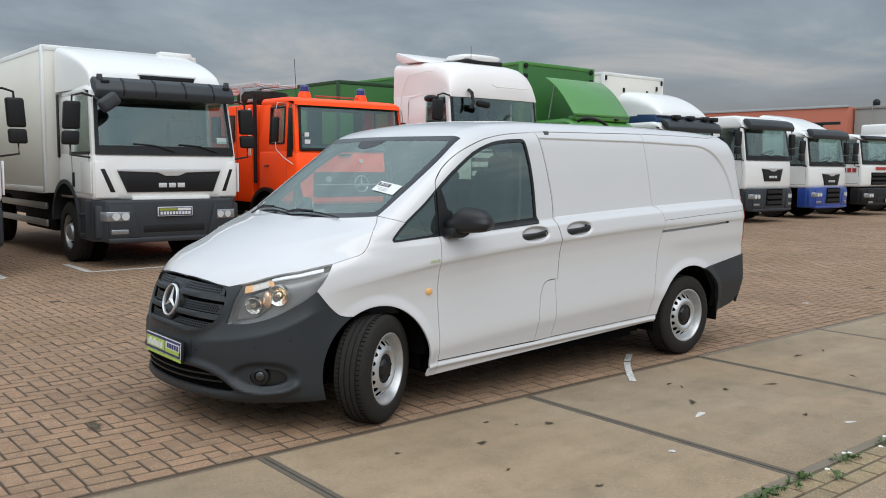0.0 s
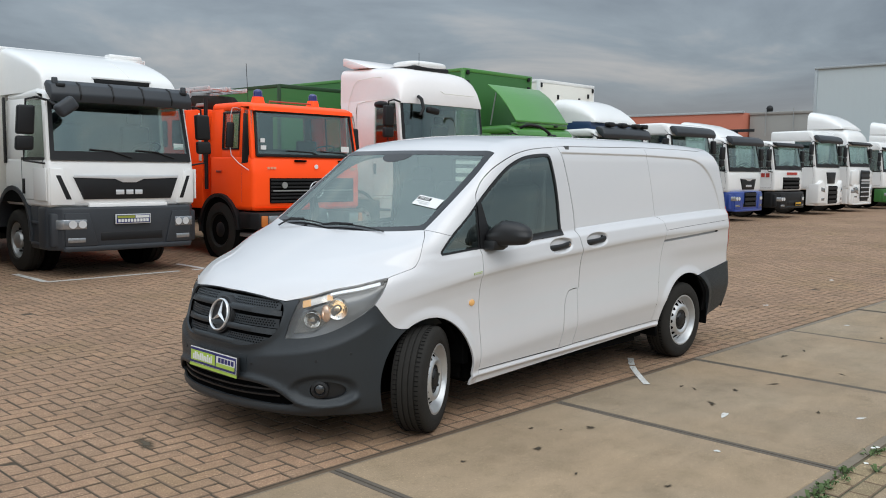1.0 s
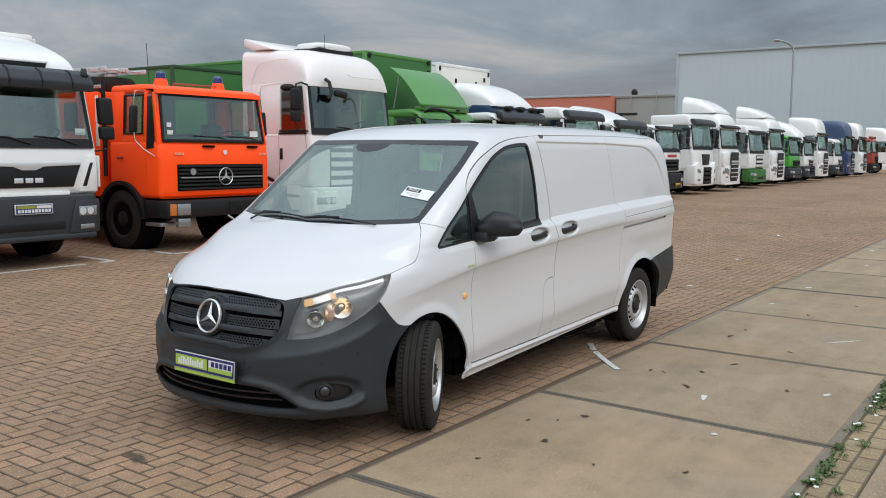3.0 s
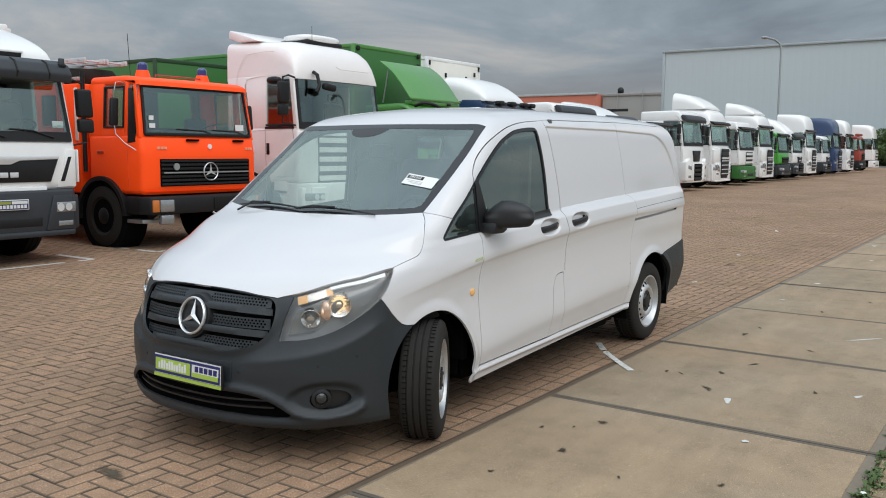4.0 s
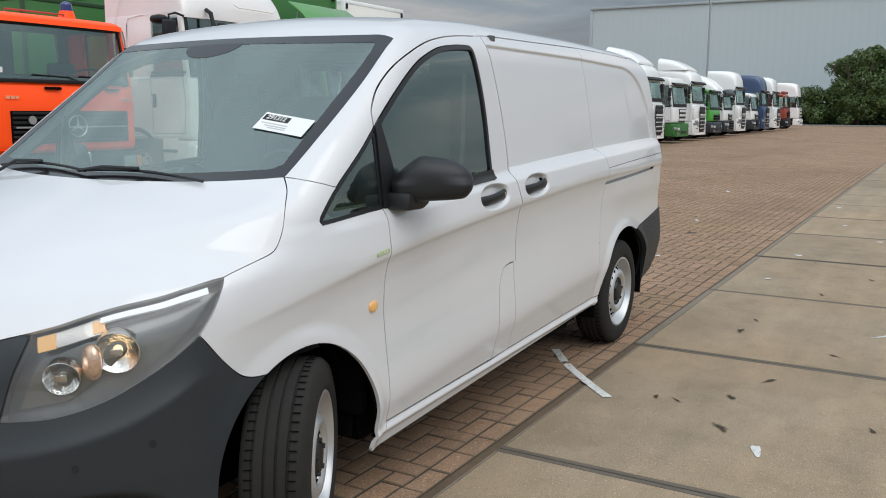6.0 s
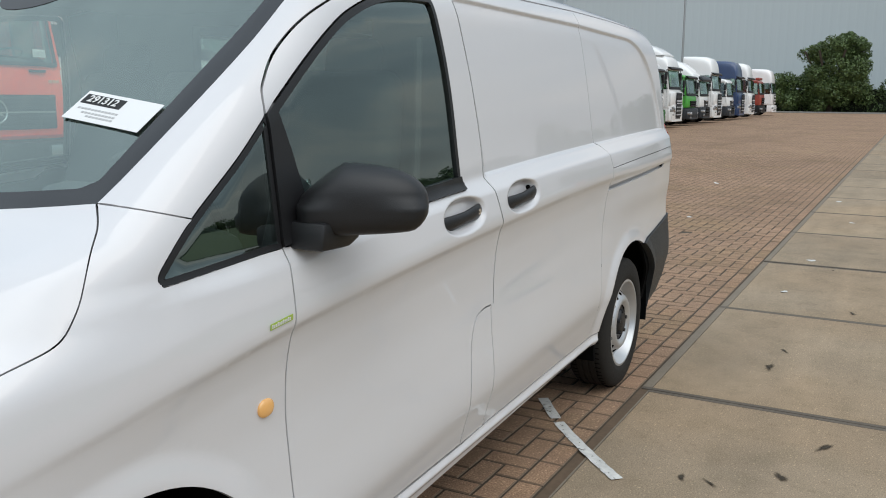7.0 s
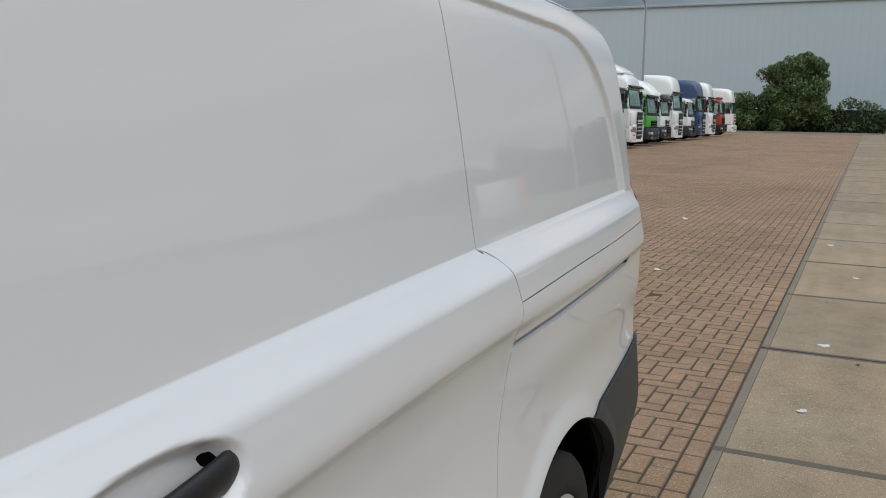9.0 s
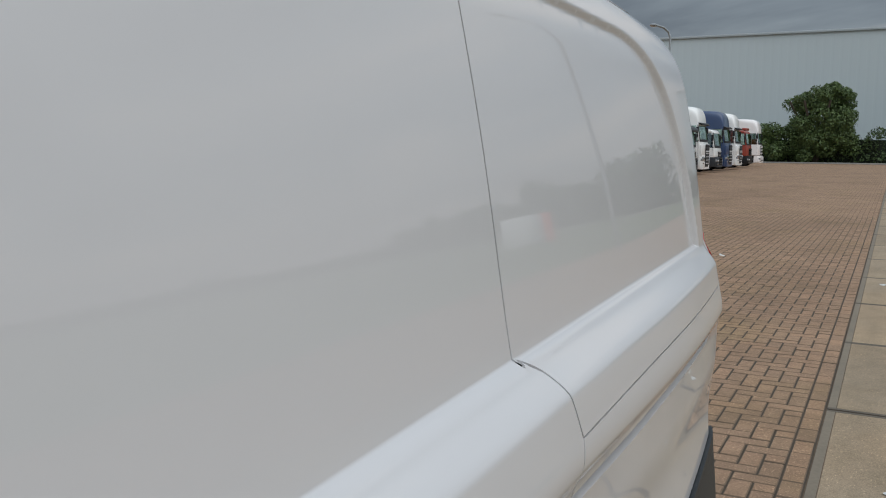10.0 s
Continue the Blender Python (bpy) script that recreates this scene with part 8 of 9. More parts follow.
def tractor(x_right, W, zs, zt, zr, paint, low_mat, label, kind, high=False, visor=TRUCK_BLACK, spoiler=0.0, long_body=None, D=2.0, spoiler_mat=None, yellow=False):
    """A far truck of the row; its right-hand front corner stands at x_right."""
    xc = x_right - W / 2
    root = thing("truck", (xc, line_y(xc), 0), label, "truck", GROUP)
    h = W / 2
    bend_cab(h, 0.11, zs, 0.04)
    cab(root, W, D, 0.95, zs, zt, zr, paint, 0.18, high=high, visor=visor, detail=xc < 45, deep=kind in ("man", "tgx"))
    if kind == "man":
        man_front(root, W, zs, zs - 0.62, zs - 0.26, 0.55, False)
        bumper(root, W, 0.35, 0.98, low_mat, 0.09, 0.68)
        slatted(root, "lower_grille", -0.42, 0.42, 0.50, 0.96, -0.10, 3, TRUCK_BLACK, VOID)
    elif kind == "tgx":
        for sx in (-1, 1):
            tpart("bumper_pod", prism([(sx * 0.60, 0.42), (sx * (h + 0.01), 0.42), (sx * (h + 0.01), 1.20), (sx * 0.98, 1.34), (sx * 0.72, 1.20)], "y", -0.13, 0.3, 0.05, segments=3), low_mat, root)
            tpart("pod_lamp", prism([(sx * 0.80, 0.86), (sx * 1.08, 0.92), (sx * 1.08, 1.06), (sx * 0.84, 1.02)], "y", -0.14, -0.10, 0.01), LAMP_GLASS, root)
            tpart("pod_fog_lamp", prism([(sx * 0.84, 0.55), (sx * 1.05, 0.55), (sx * 1.05, 0.65), (sx * 0.84, 0.65)], "y", -0.14, -0.10, 0.01), LAMP_GLASS, root)
        tpart("grille", prism([(-0.46, zs - 0.22), (0.46, zs - 0.22), (0.36, zs - 0.66), (-0.36, zs - 0.66)], "y", -0.022, 0.02, 0.008), TRUCK_BLACK, root)
        slatted(root, "lower_grille", -0.45, 0.45, 0.42, zs - 0.75, -0.10, 4, TRUCK_BLACK, VOID)
        bumper(root, W, 0.35, 1.12, low_mat, 0.09, 0.72, inset=False)
    elif kind == "daf":
        bumper(root, W, 0.32, 1.18, low_mat, 0.09, 0.80)
        slatted(root, "grille", -0.52, 0.52, 0.55, zs - 0.62, -0.125, 4, SILVER, TRUCK_BLACK, 0.22)
        slatted(root, "upper_grille", -0.50, 0.50, zs - 0.58, zs - 0.18, -0.115, 2, TRUCK_BLACK, TRUCK_GREY, 0.4)
        tpart("brand_bar", box(-0.46, 0.46, -0.14, -0.10, zs - 0.64, zs - 0.56, 0.01), SILVER, root)
        for sx in (-1, 1):
            tpart("corner_lamp", prism([(sx * 0.72, 0.74), (sx * 1.02, 0.84), (sx * 1.10, 1.02), (sx * 0.92, 1.06), (sx * 0.76, 0.96)], "y", -0.14, -0.08, 0.015), LAMP_GLASS, root)
            tpart("corner_panel", prism([(sx * 0.56, 1.12), (sx * (h - 0.02), 1.12), (sx * (h - 0.03), zs - 0.22), (sx * 0.60, zs - 0.14)], "y", -0.09, 0.1, 0.03), paint, root)
    elif kind == "scania":
        bumper(root, W, 0.32, 0.92, low_mat, 0.10, 0.60)
        slatted(root, "grille", -0.55, 0.55, 1.0, zs - 0.12, -0.012, 3, paint, TRUCK_BLACK, 0.5)
    else:
        bumper(root, W, 0.36, 0.92, low_mat, 0.10, 0.60)
        slatted(root, "grille", -0.70, 0.70, 1.02, zs - 0.30, -0.014, 3, TRUCK_BLACK, VOID, 0.5)
    if yellow:
        plates(root, 0.42, YELLOW_PLATE, y=-0.14, x=0.35)
    if spoiler:
        part("roof_spoiler", dome(h - 0.10, zr - 0.05, [(0.55, zr + 0.02, 0.94), (0.70, zr + 0.25 * spoiler, 0.95), (1.0, zr + 0.55 * spoiler, 0.97), (1.4, zr + 0.82 * spoiler, 0.99), (D, zr + spoiler, 1.0)], 5.0), spoiler_mat or paint, root, angle=50)
    mudguard(root, W, 1.40, 0.48, low_mat if low_mat is TRUCK_GREY else TRUCK_BLACK, 0.52)
    for sx in (-1, 1):
        truck_wheel(root, sx * (h - 0.19), 1.40, 0.49, s=sx)
    if long_body:
        box_body(root, -1.24, 1.24, D + 0.25, D + 7.0, 1.05, long_body[0], long_body[1])
        rear_chassis(root, D + 6.8, 1.4, (6.4,))
    else:
        rear_chassis(root, 6.0, 1.4, (5.2,))
    return root


high_roof_tractor()
green_rigid()
hidden_trailer()
white_spoiler_rigid()
tractor(23.40, 2.44, 1.80, 2.66, 3.02, TRUCK_WHITE, TRUCK_GREY, "white tractor truck with grey visor and grey bumper", "man", visor=TRUCK_GREY)
tractor(27.0, 2.36, 1.66, 2.50, 2.72, TRUCK_WHITE, BLUE_PAINT, "white truck with a bright blue bumper", "man", visor=TRUCK_GREY, spoiler=0.55)
t9 = tractor(30.7, 2.40, 1.74, 2.52, 2.72, TRUCK_WHITE, TRUCK_BLACK, "white truck with black bumper and red door lettering", "square", visor=TRUCK_BLACK, yellow=True)
for k in range(4):
    part("door_lettering", box(-1.212, -1.198, 0.30 + k * 0.17, 0.43 + k * 0.17, 1.44, 1.58), RED_PRINT, t9)
for k in range(6):
    part("front_lettering", box(-0.42 + k * 0.15, -0.30 + k * 0.15, -0.008, 0.01, 1.53, 1.62), RED_PRINT, t9)
part("gantry_rail", box(-1.1, -1.02, 1.0, 6.5, 3.05, 3.15, 0.01), TRUCK_BLACK, t9)
part("gantry_post", box(-1.1, -1.02, 1.6, 1.68, 2.6, 3.1, 0.01), TRUCK_BLACK, t9)
tractor(34.7, 2.46, 1.86, 2.80, 3.24, TRUCK_WHITE, TRUCK_WHITE, "white tractor truck with dark visor and white bumper", "tgx", visor=TRUCK_GREY)
tractor(38.5, 2.48, 1.92, 2.78, 3.50, TRUCK_WHITE, TRUCK_WHITE, "white high-roof tractor with dark louvred grille", "daf", high=True, spoiler=0.72)
tractor(43.0, 2.46, 1.72, 2.66, 3.06, TRUCK_WHITE, GREEN_BOX, "white truck with a green bumper", "scania")
tractor(46.8, 2.48, 1.92, 2.84, 3.58, TRUCK_WHITE, TRUCK_WHITE, "white high-roof tractor with tall dark grille", "daf", high=True, spoiler=0.60)
tractor(50.8, 2.30, 1.62, 2.50, 2.72, mat("bright_green_paint", (0.06, 0.36, 0.035), 0.35, coat=0.5), TRUCK_GREY, "bright green truck with grey bumper", "square")
tractor(54.5, 2.30, 1.62, 2.45, 2.66, TRUCK_WHITE, TRUCK_GREY, "white truck with a tall spoiler and grey bumper", "man", spoiler=1.0, visor=TRUCK_GREY)
tractor(58.4, 2.48, 1.95, 2.88, 4.0, TRUCK_WHITE, TRUCK_WHITE, "white high-roof tractor parked in the row", "daf", high=True)
tractor(63.6, 2.25, 1.60, 2.50, 2.75, TRUCK_WHITE, TRUCK_GREY, "small white truck with dark bumper", "man", visor=None)
tractor(67.9, 2.48, 1.95, 2.88, 4.1, NAVY_PAINT, NAVY_PAINT, "dark blue high-roof tractor truck", "daf", high=True)
tractor(73.2, 2.48, 1.95, 2.92, 4.15, TRUCK_WHITE, TRUCK_WHITE, "white high-roof tractor near the end of the row", "daf", high=True)
t19 = tractor(79.6, 2.48, 1.85, 2.75, 3.0, RED_PAINT, TRUCK_BLACK, "dark red truck with black bumper", "square", visor=None)
part("light_bar", box(-0.9, 0.9, 0.3, 0.6, 3.0, 3.2, 0.04), RED_PAINT, t19)
tractor(87.5, 2.48, 1.95, 2.92, 4.15, PINK_WHITE, PINK_WHITE, "white high-roof tractor at the end of the row", "scania", high=True, visor=None)

# bay lines on the yard
def stripe(x0, x1, y0, y1, seed):
    """A worn painted line, broken where the paint is gone."""
    r = random.Random(seed)
    V, F = [], []
    n = max(2, int(max(abs(x1 - x0), abs(y1 - y0)) / 0.22))
    w = 0.05
    for k in range(n):
        if r.random() < 0.06:
            continue
        a, b = k / n, (k + 0.97) / n
        ax, ay, bx, by = x0 + (x1 - x0) * a, y0 + (y1 - y0) * a, x0 + (x1 - x0) * b, y0 + (y1 - y0) * b
        dx, dy = (0, w) if abs(x1 - x0) > abs(y1 - y0) else (w, 0)
        i = len(V)
        V += [(ax - dx, ay - dy, 0.005), (bx - dx, by - dy, 0.005), (bx + dx, by + dy, 0.005), (ax + dx, ay + dy, 0.005)]
        F.append((i, i + 1, i + 2, i + 3))
    ob = link_mesh("bay_line", V, F, ROAD_PAINT)
    return tagged(ob, "worn white parking bay line on the paving", "marking", "bay lines", kind="structure")


for i, x in enumerate((-0.6, 2.98, 6.55, 10.2, 13.9, 17.6)):
    stripe(x, x + 2.45, 12.02 + 0.02 * (x - 3) - 0.18, 12.02 + 0.02 * (x - 3) - 0.18, i)
    stripe(x, x, 11.85 + 0.02 * (x - 3), 13.0 + 0.02 * (x - 3), 20 + i)
    stripe(x + 2.45, x + 2.45, 11.85 + 0.02 * (x - 3), 12.75 + 0.02 * (x - 3), 40 + i)
# ---- far end of the yard ----
CLAD = mat("grey_steel_cladding", (0.54, 0.60, 0.62), 0.6, 0.0, grain=0.02, stain=0.05, stain_scale=0.05)
CLAD_TRIM = mat("cladding_trim", (0.42, 0.46, 0.48), 0.5, 0.2)
RED_CLAD = mat("red_brown_facade", (0.50, 0.16, 0.10), 0.7, grain=0.05, stain=0.10, stain_scale=0.1)
GREY_FACADE = mat("grey_facade", (0.33, 0.33, 0.31), 0.75, grain=0.05, stain=0.12, stain_scale=0.1)
LEAF = mat("dark_green_leaf", (0.078, 0.122, 0.034), 0.6, grain=0.3, scale=3, per_piece=0.35)
LEAF_DARK = mat("hedge_leaf", (0.056, 0.090, 0.027), 0.65, grain=0.3, scale=3, per_piece=0.35)
BARK = mat("bark", (0.07, 0.055, 0.04), 0.9, grain=0.3)
GALV = mat("galvanised_steel", (0.38, 0.40, 0.41), 0.45, 0.6, grain=0.08)
KERB = mat("kerb_concrete", (0.30, 0.29, 0.27), 0.85, grain=0.1)


def ribbed_wall(name, x, y0, y1, z1, pitch, depth, material, parent):
    """Vertical trapezoid cladding facing -x."""
    V, F = [], []
    n = int((y1 - y0) / pitch)
    prof = []
    for k in range(n):
        y = y0 + k * pitch
        prof += [(x, y), (x, y + pitch * 0.62), (x + depth, y + pitch * 0.70), (x + depth, y + pitch * 0.92)]
    for px, py in prof:
        V += [(px, py, 0), (px, py, z1)]
    for k in range(len(prof) - 1):
        F.append((2 * k, 2 * k + 2, 2 * k + 3, 2 * k + 1))
    return link_mesh(name, V, F, material, parent)


hall = thing("warehouse", (122, 0, 0), "large windowless grey steel-clad warehouse", "building")
ribbed_wall("wall_cladding", 0.0, -14, 48, 15.9, 1.0, 0.010, CLAD, hall)
part("hall_body", box(0.15, 70, -14, 47.9, 0, 15.7), CLAD, hall)
part("roof_edge", box(-0.25, 0.3, -14, 48.1, 15.85, 16.15, 0.03), CLAD_TRIM, hall)
part("corner_trim", box(-0.15, 0.3, 47.7, 48.1, 0, 15.95, 0.03), CLAD_TRIM, hall)
red = thing("office_building", (150, 82, 0), "low red-brown industrial building far off", "building")
part("facade", box(0, 30, -10.5, 40, 0, 12.3, 0.05), RED_CLAD, red)
part("parapet", box(-0.2, 0.2, -10.6, 40, 12.2, 12.6, 0.03), CLAD_TRIM, red)
for k in range(2, 6):
    w = part("window", box(-0.06, 0.05, -8 + k * 6, -5 + k * 6, 7.6, 9.4, 0.02), TRUCK_GREY, red)
    part("pane", box(-0.09, -0.05, -7.8 + k * 6, -5.2 + k * 6, 7.8, 9.2), FRIT, w)
gry = thing("industrial_shed", (152, 60, 0), "low grey industrial shed far off", "building")
part("facade", box(0, 30, -14, 11.2, 0, 12.4, 0.05), GREY_FACADE, gry)
part("roof_edge", box(-0.2, 0.2, -14, 11.2, 11.9, 12.3, 0.03), KERB, gry)
part("roof_vent", blob(1.0, 8.0, 12.9, 0.6, 0.6, 0.7, 2.2, n=16), TRUCK_BLACK, gry)
for k in range(5):
    part("mast", cyl((-0.5, -12 + k * 5, 8), (-0.5, -12 + k * 5, 12.9), 0.08, n=6), GALV, gry)

pole = thing("street_lamp", (64.3, 17.2, 0), "tall galvanised lamp post with one bent arm", "lamp post")
part("pole", tube([(0, 0, 0), (0, 0, 5), (0, 0, 9.0), (-0.05, 0.1, 9.35), (-0.4, 0.35, 9.62), (-1.0, 0.7, 9.72)], 0.075, 10), GALV, pole)
part("lantern", blob(-1.25, 0.85, 9.70, 0.42, 0.24, 0.11, 2.4, n=18), LAMP_GLASS, pole)


def leaf_cloud(name, clumps, per, size, material, parent, seed, label=""):
    """Many small bent leaves scattered on clumps (centre, radii)."""
    r = np.random.default_rng(seed)
    V, F = [], []
    for (cx, cy, cz), (rx, ry, rz) in clumps:
        n = per
        d = r.normal(size=(n, 3))
        d /= np.linalg.norm(d, axis=1)[:, None]
        rad = r.uniform(0.55, 1.08, n) ** 0.6
        c = np.array((cx, cy, cz)) + d * rad[:, None] * np.array((rx, ry, rz))
        a = r.normal(size=(n, 3))
        a /= np.linalg.norm(a, axis=1)[:, None]
        b = np.cross(a, d + r.normal(scale=0.4, size=(n, 3)))
        b /= np.linalg.norm(b, axis=1)[:, None] + 1e-9
        s = size * r.uniform(0.6, 1.4, n)[:, None]
        k = len(V)
        quad = np.stack((c - a * s, c + b * s * 0.55, c + a * s, c - b * s * 0.55), 1).reshape(-1, 3)
        V += quad.tolist()
        F += [(k + 4 * i, k + 4 * i + 1, k + 4 * i + 2, k + 4 * i + 3) for i in range(n)]
    return tagged(link_mesh(name, V, F, material, parent), label)


def clumps_in(r, n, cx, cy, cz, rx, ry, rz, lo, hi):
    out = []
    for _ in range(n):
        d = np.array([r.gauss(0, 1) for _ in range(3)])
        d /= np.linalg.norm(d)
        q = r.uniform(0.45, 1.0)
        s = r.uniform(lo, hi)
        out.append(((cx + d[0] * rx * q, cy + d[1] * ry * q, max(0.6, cz + d[2] * rz * q)), (s, s, s * 0.8)))
    return out


tree = thing("tree", (108.5, 11.0, 0), "broad dense dark green tree in the hedge", "tree")
r_ = random.Random(21)
bm = bmesh.new()
for k in range(7):
    a = k * 0.9
    tube([(0.15 * math.cos(a), 0.15 * math.sin(a), 0), (0.5 * math.cos(a), 0.5 * math.sin(a), 2.2), (1.5 * math.cos(a), 2.0 * math.sin(a), 5.0), (2.0 * math.cos(a), 3.0 * math.sin(a), 6.8)], 0.13, 6, bm)
part("trunk", bm, BARK, tree)
cl = clumps_in(r_, 60, 0, -0.4, 4.4, 2.6, 4.2, 3.7, 0.6, 1.4) + clumps_in(r_, 22, 0, -0.6, 7.0, 1.9, 2.9, 1.7, 0.4, 0.95)
cl += clumps_in(r_, 34, 0, 0.2, 2.9, 2.2, 5.0, 2.7, 0.8, 1.3)
cl += clumps_in(r_, 16, 0, 4.8, 2.4, 1.8, 2.4, 1.9, 0.7, 1.2)
leaf_cloud("crown", cl, 420, 0.13, LEAF, tree, 3)
hedge = thing("hedge", (109.5, 0, 0), "long dark green clipped hedge along the yard's end", "hedge", kind="")
cl = []
for k in range(52):
    y = -15 + k * 0.66
    hgt = 3.3 + 0.5 * math.sin(k * 0.7) + r_.uniform(-0.3, 0.3)
    for z in (0.7, 1.8, hgt - 0.7):
        cl.append(((r_.uniform(-0.4, 0.4), y, z), (0.8, 0.75, 0.8)))
leaf_cloud("hedge_leaves", cl, 110, 0.15, LEAF_DARK, hedge, 5)
# core block in a darkened leaf colour, standing for the shade inside the hedge
part("hedge_core", box(-0.25, 0.25, -15, 19, 0, 2.6, 0.1), mat("hedge_inner_shade", (0.012, 0.018, 0.008), 0.9), hedge)
kerb = tagged(part("kerb", box(106.6, 106.85, -60, 60, -0.05, 0.14, 0.02), KERB), "concrete kerb along the hedge", "kerb", kind="structure")
verge = tagged(link_mesh("verge", [(106.85, -60, 0.02), (121.8, -60, 0.02), (121.8, 60, 0.02), (106.85, 60, 0.02)], [(0, 1, 2, 3)], mat("verge_soil", (0.05, 0.06, 0.03), 0.95, grain=0.3)), "rough verge behind the kerb", "verge", kind="structure")

# ---- across the yard, seen mirrored in the van's side ----
field = tagged(link_mesh("meadow", [(-300, -600, -0.006), (400, -600, -0.006), (400, -5.5, -0.006), (-300, -5.5, -0.006)], [(0, 1, 2, 3)], mat("meadow_grass", (0.085, 0.105, 0.042), 0.95, grain=0.25, scale=0.6, stain=0.3, stain_scale=0.05)), "green meadow beside the yard", "meadow", kind="structure")
r2 = random.Random(31)
cl = []
for k in range(150):
    x = 112 + k * 0.95
    y = -18 - k * 0.85
    hgt = 6.4 + 1.6 * math.sin(k * 0.19) + 1.3 * math.sin(k * 0.47 + 1) + r2.uniform(-0.8, 0.8)
    for z in (1.0, hgt * 0.5, hgt - 1.2):
        cl.append(((x + r2.uniform(-0.6, 0.6), y + r2.uniform(-2, 2), z), (2.2, 2.2, 2.0)))
for k in range(210):
    x = -240 + k * 2.6
    hgt = 2.6 + 0.9 * math.sin(k * 0.21) + 0.7 * math.sin(k * 0.53 + 1) + r2.uniform(-0.8, 0.8)
    for z in (1.0, hgt * 0.5, hgt - 1.2):
        cl.append(((x + r2.uniform(-0.6, 0.6), -150 + r2.uniform(-3, 3), z), (2.6, 2.2, 2.2)))
tagged(leaf_cloud("tree_line", cl, 60, 0.55, LEAF_DARK, None, 9), "far line of dark trees beyond the meadow", "trees", kind="stuff")
copy_thing(pole, pose(31.9, -4.6, 0, 0, 0, 90))
cont = thing("container", (60, -19.5, 0), "white container with an orange end door", "container")
part("container_box", box(-1.3, 0.7, -1.2, 1.2, 0.0, 2.2, 0.03), TRUCK_WHITE, cont)
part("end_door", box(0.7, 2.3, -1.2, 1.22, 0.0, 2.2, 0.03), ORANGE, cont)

barrier = thing("road_barrier", (104.5, 0.6, 0), "low orange and white barrier at the yard's end", "barrier")
part("barrier_foot", box(-0.25, 0.25, -1.4, 0.6, 0.0, 0.45, 0.04), TRUCK_WHITE, barrier)
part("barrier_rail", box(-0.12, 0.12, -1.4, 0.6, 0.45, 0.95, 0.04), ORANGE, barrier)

# ---- marks on the slabs ----
spots("oil_spots", [(3.91, 2.52, 0.07, 0.035, 0.5, 1), (4.38, 2.57, 0.05, 0.025, 0.3, 2), (4.19, 2.91, 0.035, 0.02, 0.2, 3), (4.19, 2.80, 0.045, 0.015, 0.8, 4), (4.78, 2.45, 0.09, 0.02, -0.4, 5),
                    (2.80, 2.78, 0.05, 0.03, 0.5, 6), (2.52, 3.03, 0.03, 0.02, 0.2, 7), (2.63, 2.88, 0.02, 0.012, 0.2, 8), (2.24, 1.91, 0.04, 0.02, 0.1, 9), (4.22, 1.90, 0.05, 0.018, 0.5, 10),
                    (2.23, 2.75, 0.045, 0.035, 0.9, 11), (5.84, 2.82, 0.08, 0.03, 0.1, 12), (6.21, 2.79, 0.05, 0.02, 0.5, 13), (5.5, 2.2, 0.05, 0.02, 0.9, 14), (7.4, 2.5, 0.06, 0.02, 0.2, 15), (8.3, 2.2, 0.05, 0.025, 0.7, 16), (9.0, 2.75, 0.03, 0.02, 0.4, 17), (2.05, 2.35, 0.025, 0.014, 0.4, 18), (1.75, 2.9, 0.03, 0.02, 0.4, 19)],
      DARK_SPOT, "small dark oil spots on the concrete")
spots("pale_spots", [(3.70, 2.32, 0.05, 0.022, 0.2, 21), (4.29, 1.65, 0.035, 0.015, -0.6, 22), (6.23, 1.93, 0.16, 0.012, -0.7, 23), (9.40, 2.96, 0.045, 0.03, 0.4, 24), (14.61, 3.11, 0.05, 0.04, 0.3, 25), (2.96, 2.0, 0.02, 0.015, 0.3, 26), (10.9, 2.3, 0.04, 0.03, 0.3, 27), (12.3, 2.8, 0.03, 0.03, 0.1, 28), (7.9, 3.0, 0.03, 0.02, 0.1, 29), (8.6, 4.2, 0.04, 0.025, 0.1, 30), (11.8, 4.6, 0.05, 0.03, 0.1, 31), (16.5, 5.2, 0.12, 0.03, 0.3, 32)],
      ROAD_PAINT, "small pale paint spots on the concrete")
# curved dash of white paint from under the van
V, F = [], []
arc = spline([(4.76, 3.71), (4.50, 3.53), (4.29, 3.35), (4.14, 3.21), (4.05, 3.12)], 7)
for i, (x, y) in enumerate(arc):
    wv = 0.025 + 0.0015 * math.sin(i * 1.7)
    a, b = arc[max(i - 1, 0)], arc[min(i + 1, len(arc) - 1)]
    tx, ty = (b - a) / np.linalg.norm(b - a)
    V += [(x - wv * ty, y + wv * tx, 0.0042), (x + wv * ty, y - wv * tx, 0.0042)]
    if i and i != 7:
        F.append((2 * i - 2, 2 * i, 2 * i + 1, 2 * i - 1))
tagged(link_mesh("paint_dash", V, F, ROAD_PAINT), "curved dash of worn white paint", "marking", kind="structure")
MOSS = mat("moss_stain", (0.085, 0.068, 0.044), 0.9, grain=0.35, scale=40)
see_through(MOSS, 30, 0.40, 1.45, rim=True)
spots("paver_stain", [(0.64, 4.40, 0.055, 0.115, -0.15, 77)], MOSS, "dark stain on one paver")


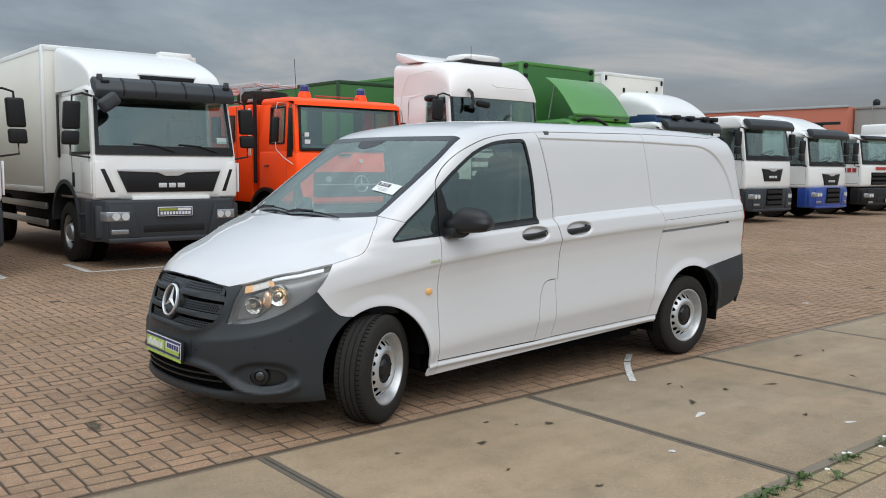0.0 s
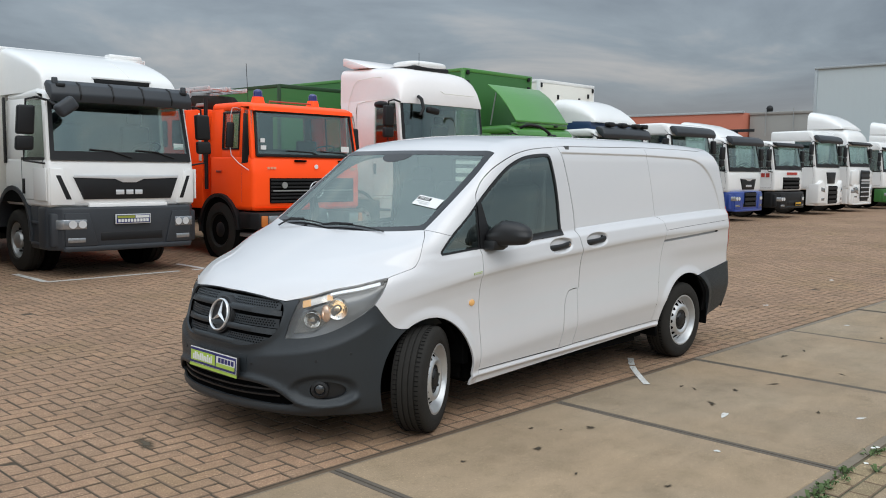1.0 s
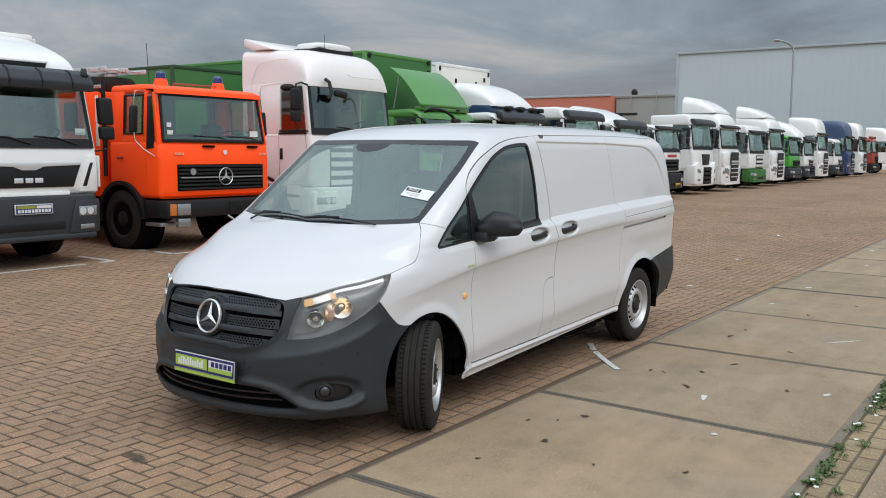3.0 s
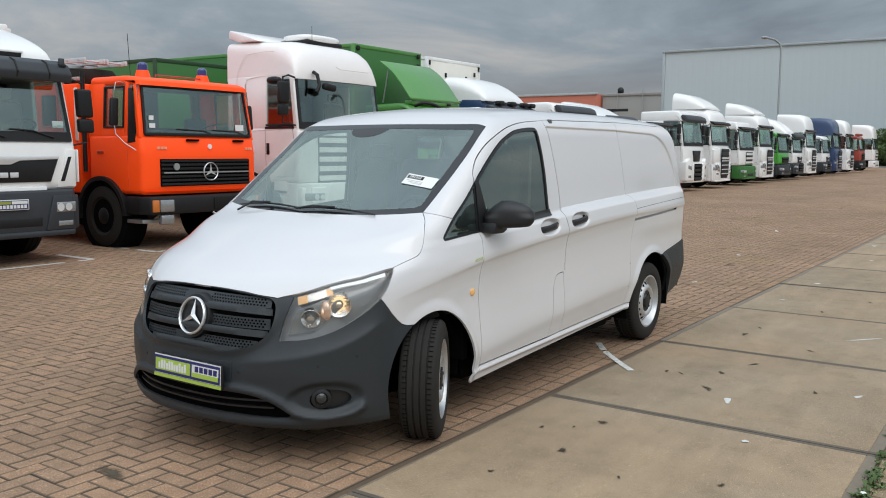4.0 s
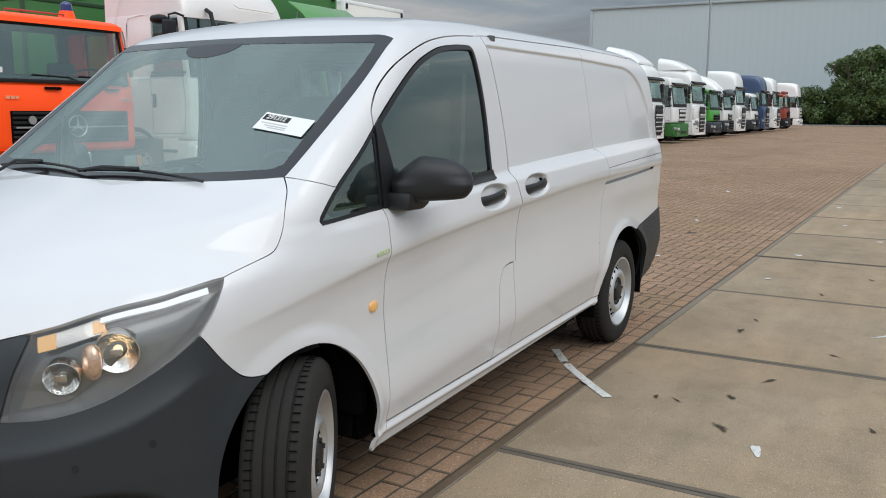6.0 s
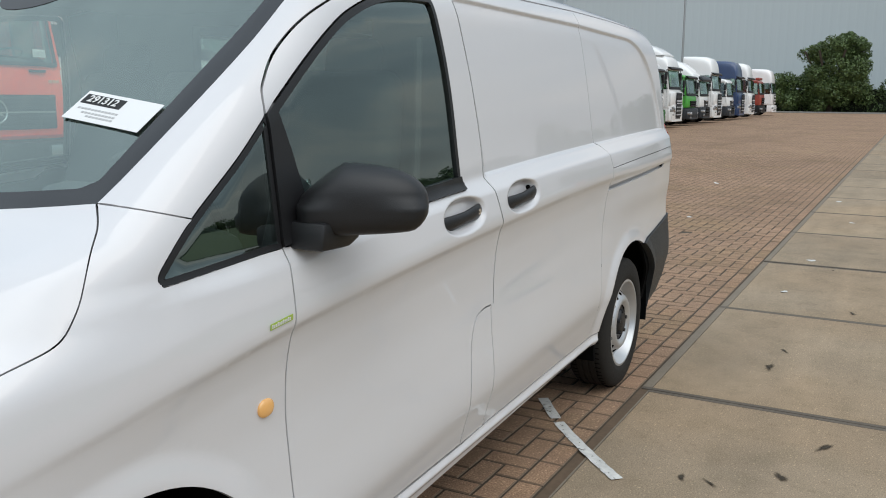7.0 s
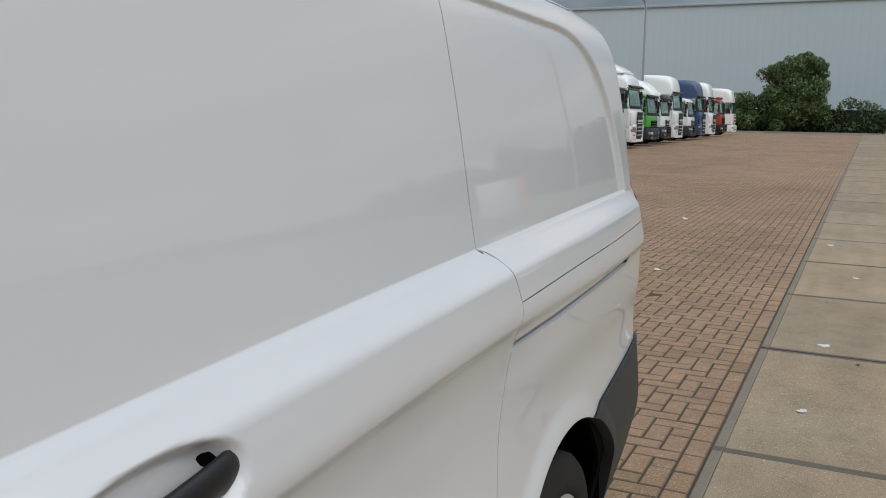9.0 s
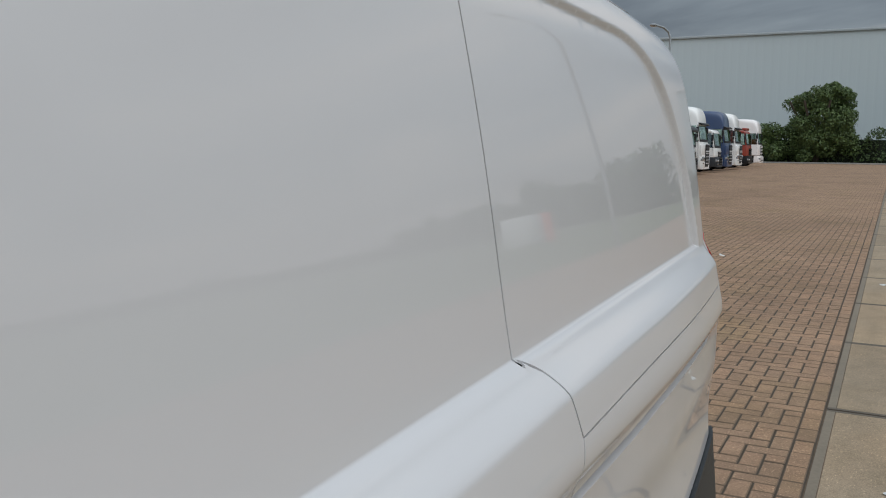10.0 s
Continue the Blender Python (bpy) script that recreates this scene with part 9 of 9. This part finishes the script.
# weeds along the outer slab edge
r3 = np.random.default_rng(41)
V, F = [], []
for k in range(520):
    x = r3.uniform(-0.5, 9.0)
    dens = 0.5 + 0.5 * math.sin(x * 2.3) * math.sin(x * 0.9 + 1)
    if r3.uniform() > dens ** 1.4 + 0.12:
        continue
    y = SLAB_EDGE - SLAB_WIDTH - 0.004 - abs(r3.normal(0, 0.034)) - (0.11 if r3.uniform() < 0.10 else 0)
    for q in range(9):
        a, l_, wd, up_ = r3.uniform(0, 6.28), r3.uniform(0.02, 0.055), r3.uniform(0.006, 0.013), r3.uniform(0.006, 0.04)
        dx, dy = math.cos(a), math.sin(a)
        bx, by = x + r3.normal(0, 0.02), y + r3.normal(0, 0.015)
        i = len(V)
        V += [(bx, by, 0.0), (bx + dx * l_ * 0.5 - dy * wd, by + dy * l_ * 0.5 + dx * wd, up_), (bx + dx * l_, by + dy * l_, up_ * 0.8), (bx + dx * l_ * 0.5 + dy * wd, by + dy * l_ * 0.5 - dx * wd, up_)]
        F.append((i, i + 1, i + 2, i + 3))
tagged(link_mesh("weeds", V, F, WEED), "low green weeds along the slab edge", "weeds", kind="stuff")
V, F = [], []
for k in range(44):
    x, y = r3.uniform(0.5, 7.0), SLAB_EDGE - SLAB_WIDTH - 0.01 - abs(r3.normal(0, 0.04))
    i = len(V)
    for q in range(8):
        a = q * math.pi / 4
        V.append((x + 0.014 * math.cos(a), y + 0.014 * math.sin(a), 0.045 + 0.004 * (q % 2)))
    F.append(tuple(range(i, i + 8)))
tagged(link_mesh("daisies", V, F, DAISY), "tiny white daisies among the weeds", "flowers", kind="stuff")
# ---- pavers, last ----
PAVER_MESH = {}
for lx, ly in ((0.21, 0.105), (0.105, 0.21)):
    v, f, kinds = paver_shape(lx, ly)
    me = bpy.data.meshes.new("brick")
    me.from_pydata([tuple(q) for q in v], [], f)
    me.materials.append(PAVING)
    me.materials.append(SAND)
    me.materials.append(EDGE_GRIME_SHADE)
    me.polygons.foreach_set("material_index", kinds)
    PAVER_MESH[(lx, ly)] = me
rng = random.Random(11)
rng.shuffle(near_bricks)
for i, (x, y, lx, ly) in enumerate(near_bricks):
    if i >= 300:
        far_bricks.append((x, y, lx, ly))
        continue
    b = new("brick", PAVER_MESH[(lx, ly)])
    b.parent = paving
    b.matrix_basis = pose(x, y, rng.gauss(0, 0.0009), rng.gauss(0, 0.3), rng.gauss(0, 0.3), 0)
pavers_joined("brick_field", far_bricks, paving, "field of worn red-brown brick pavers")
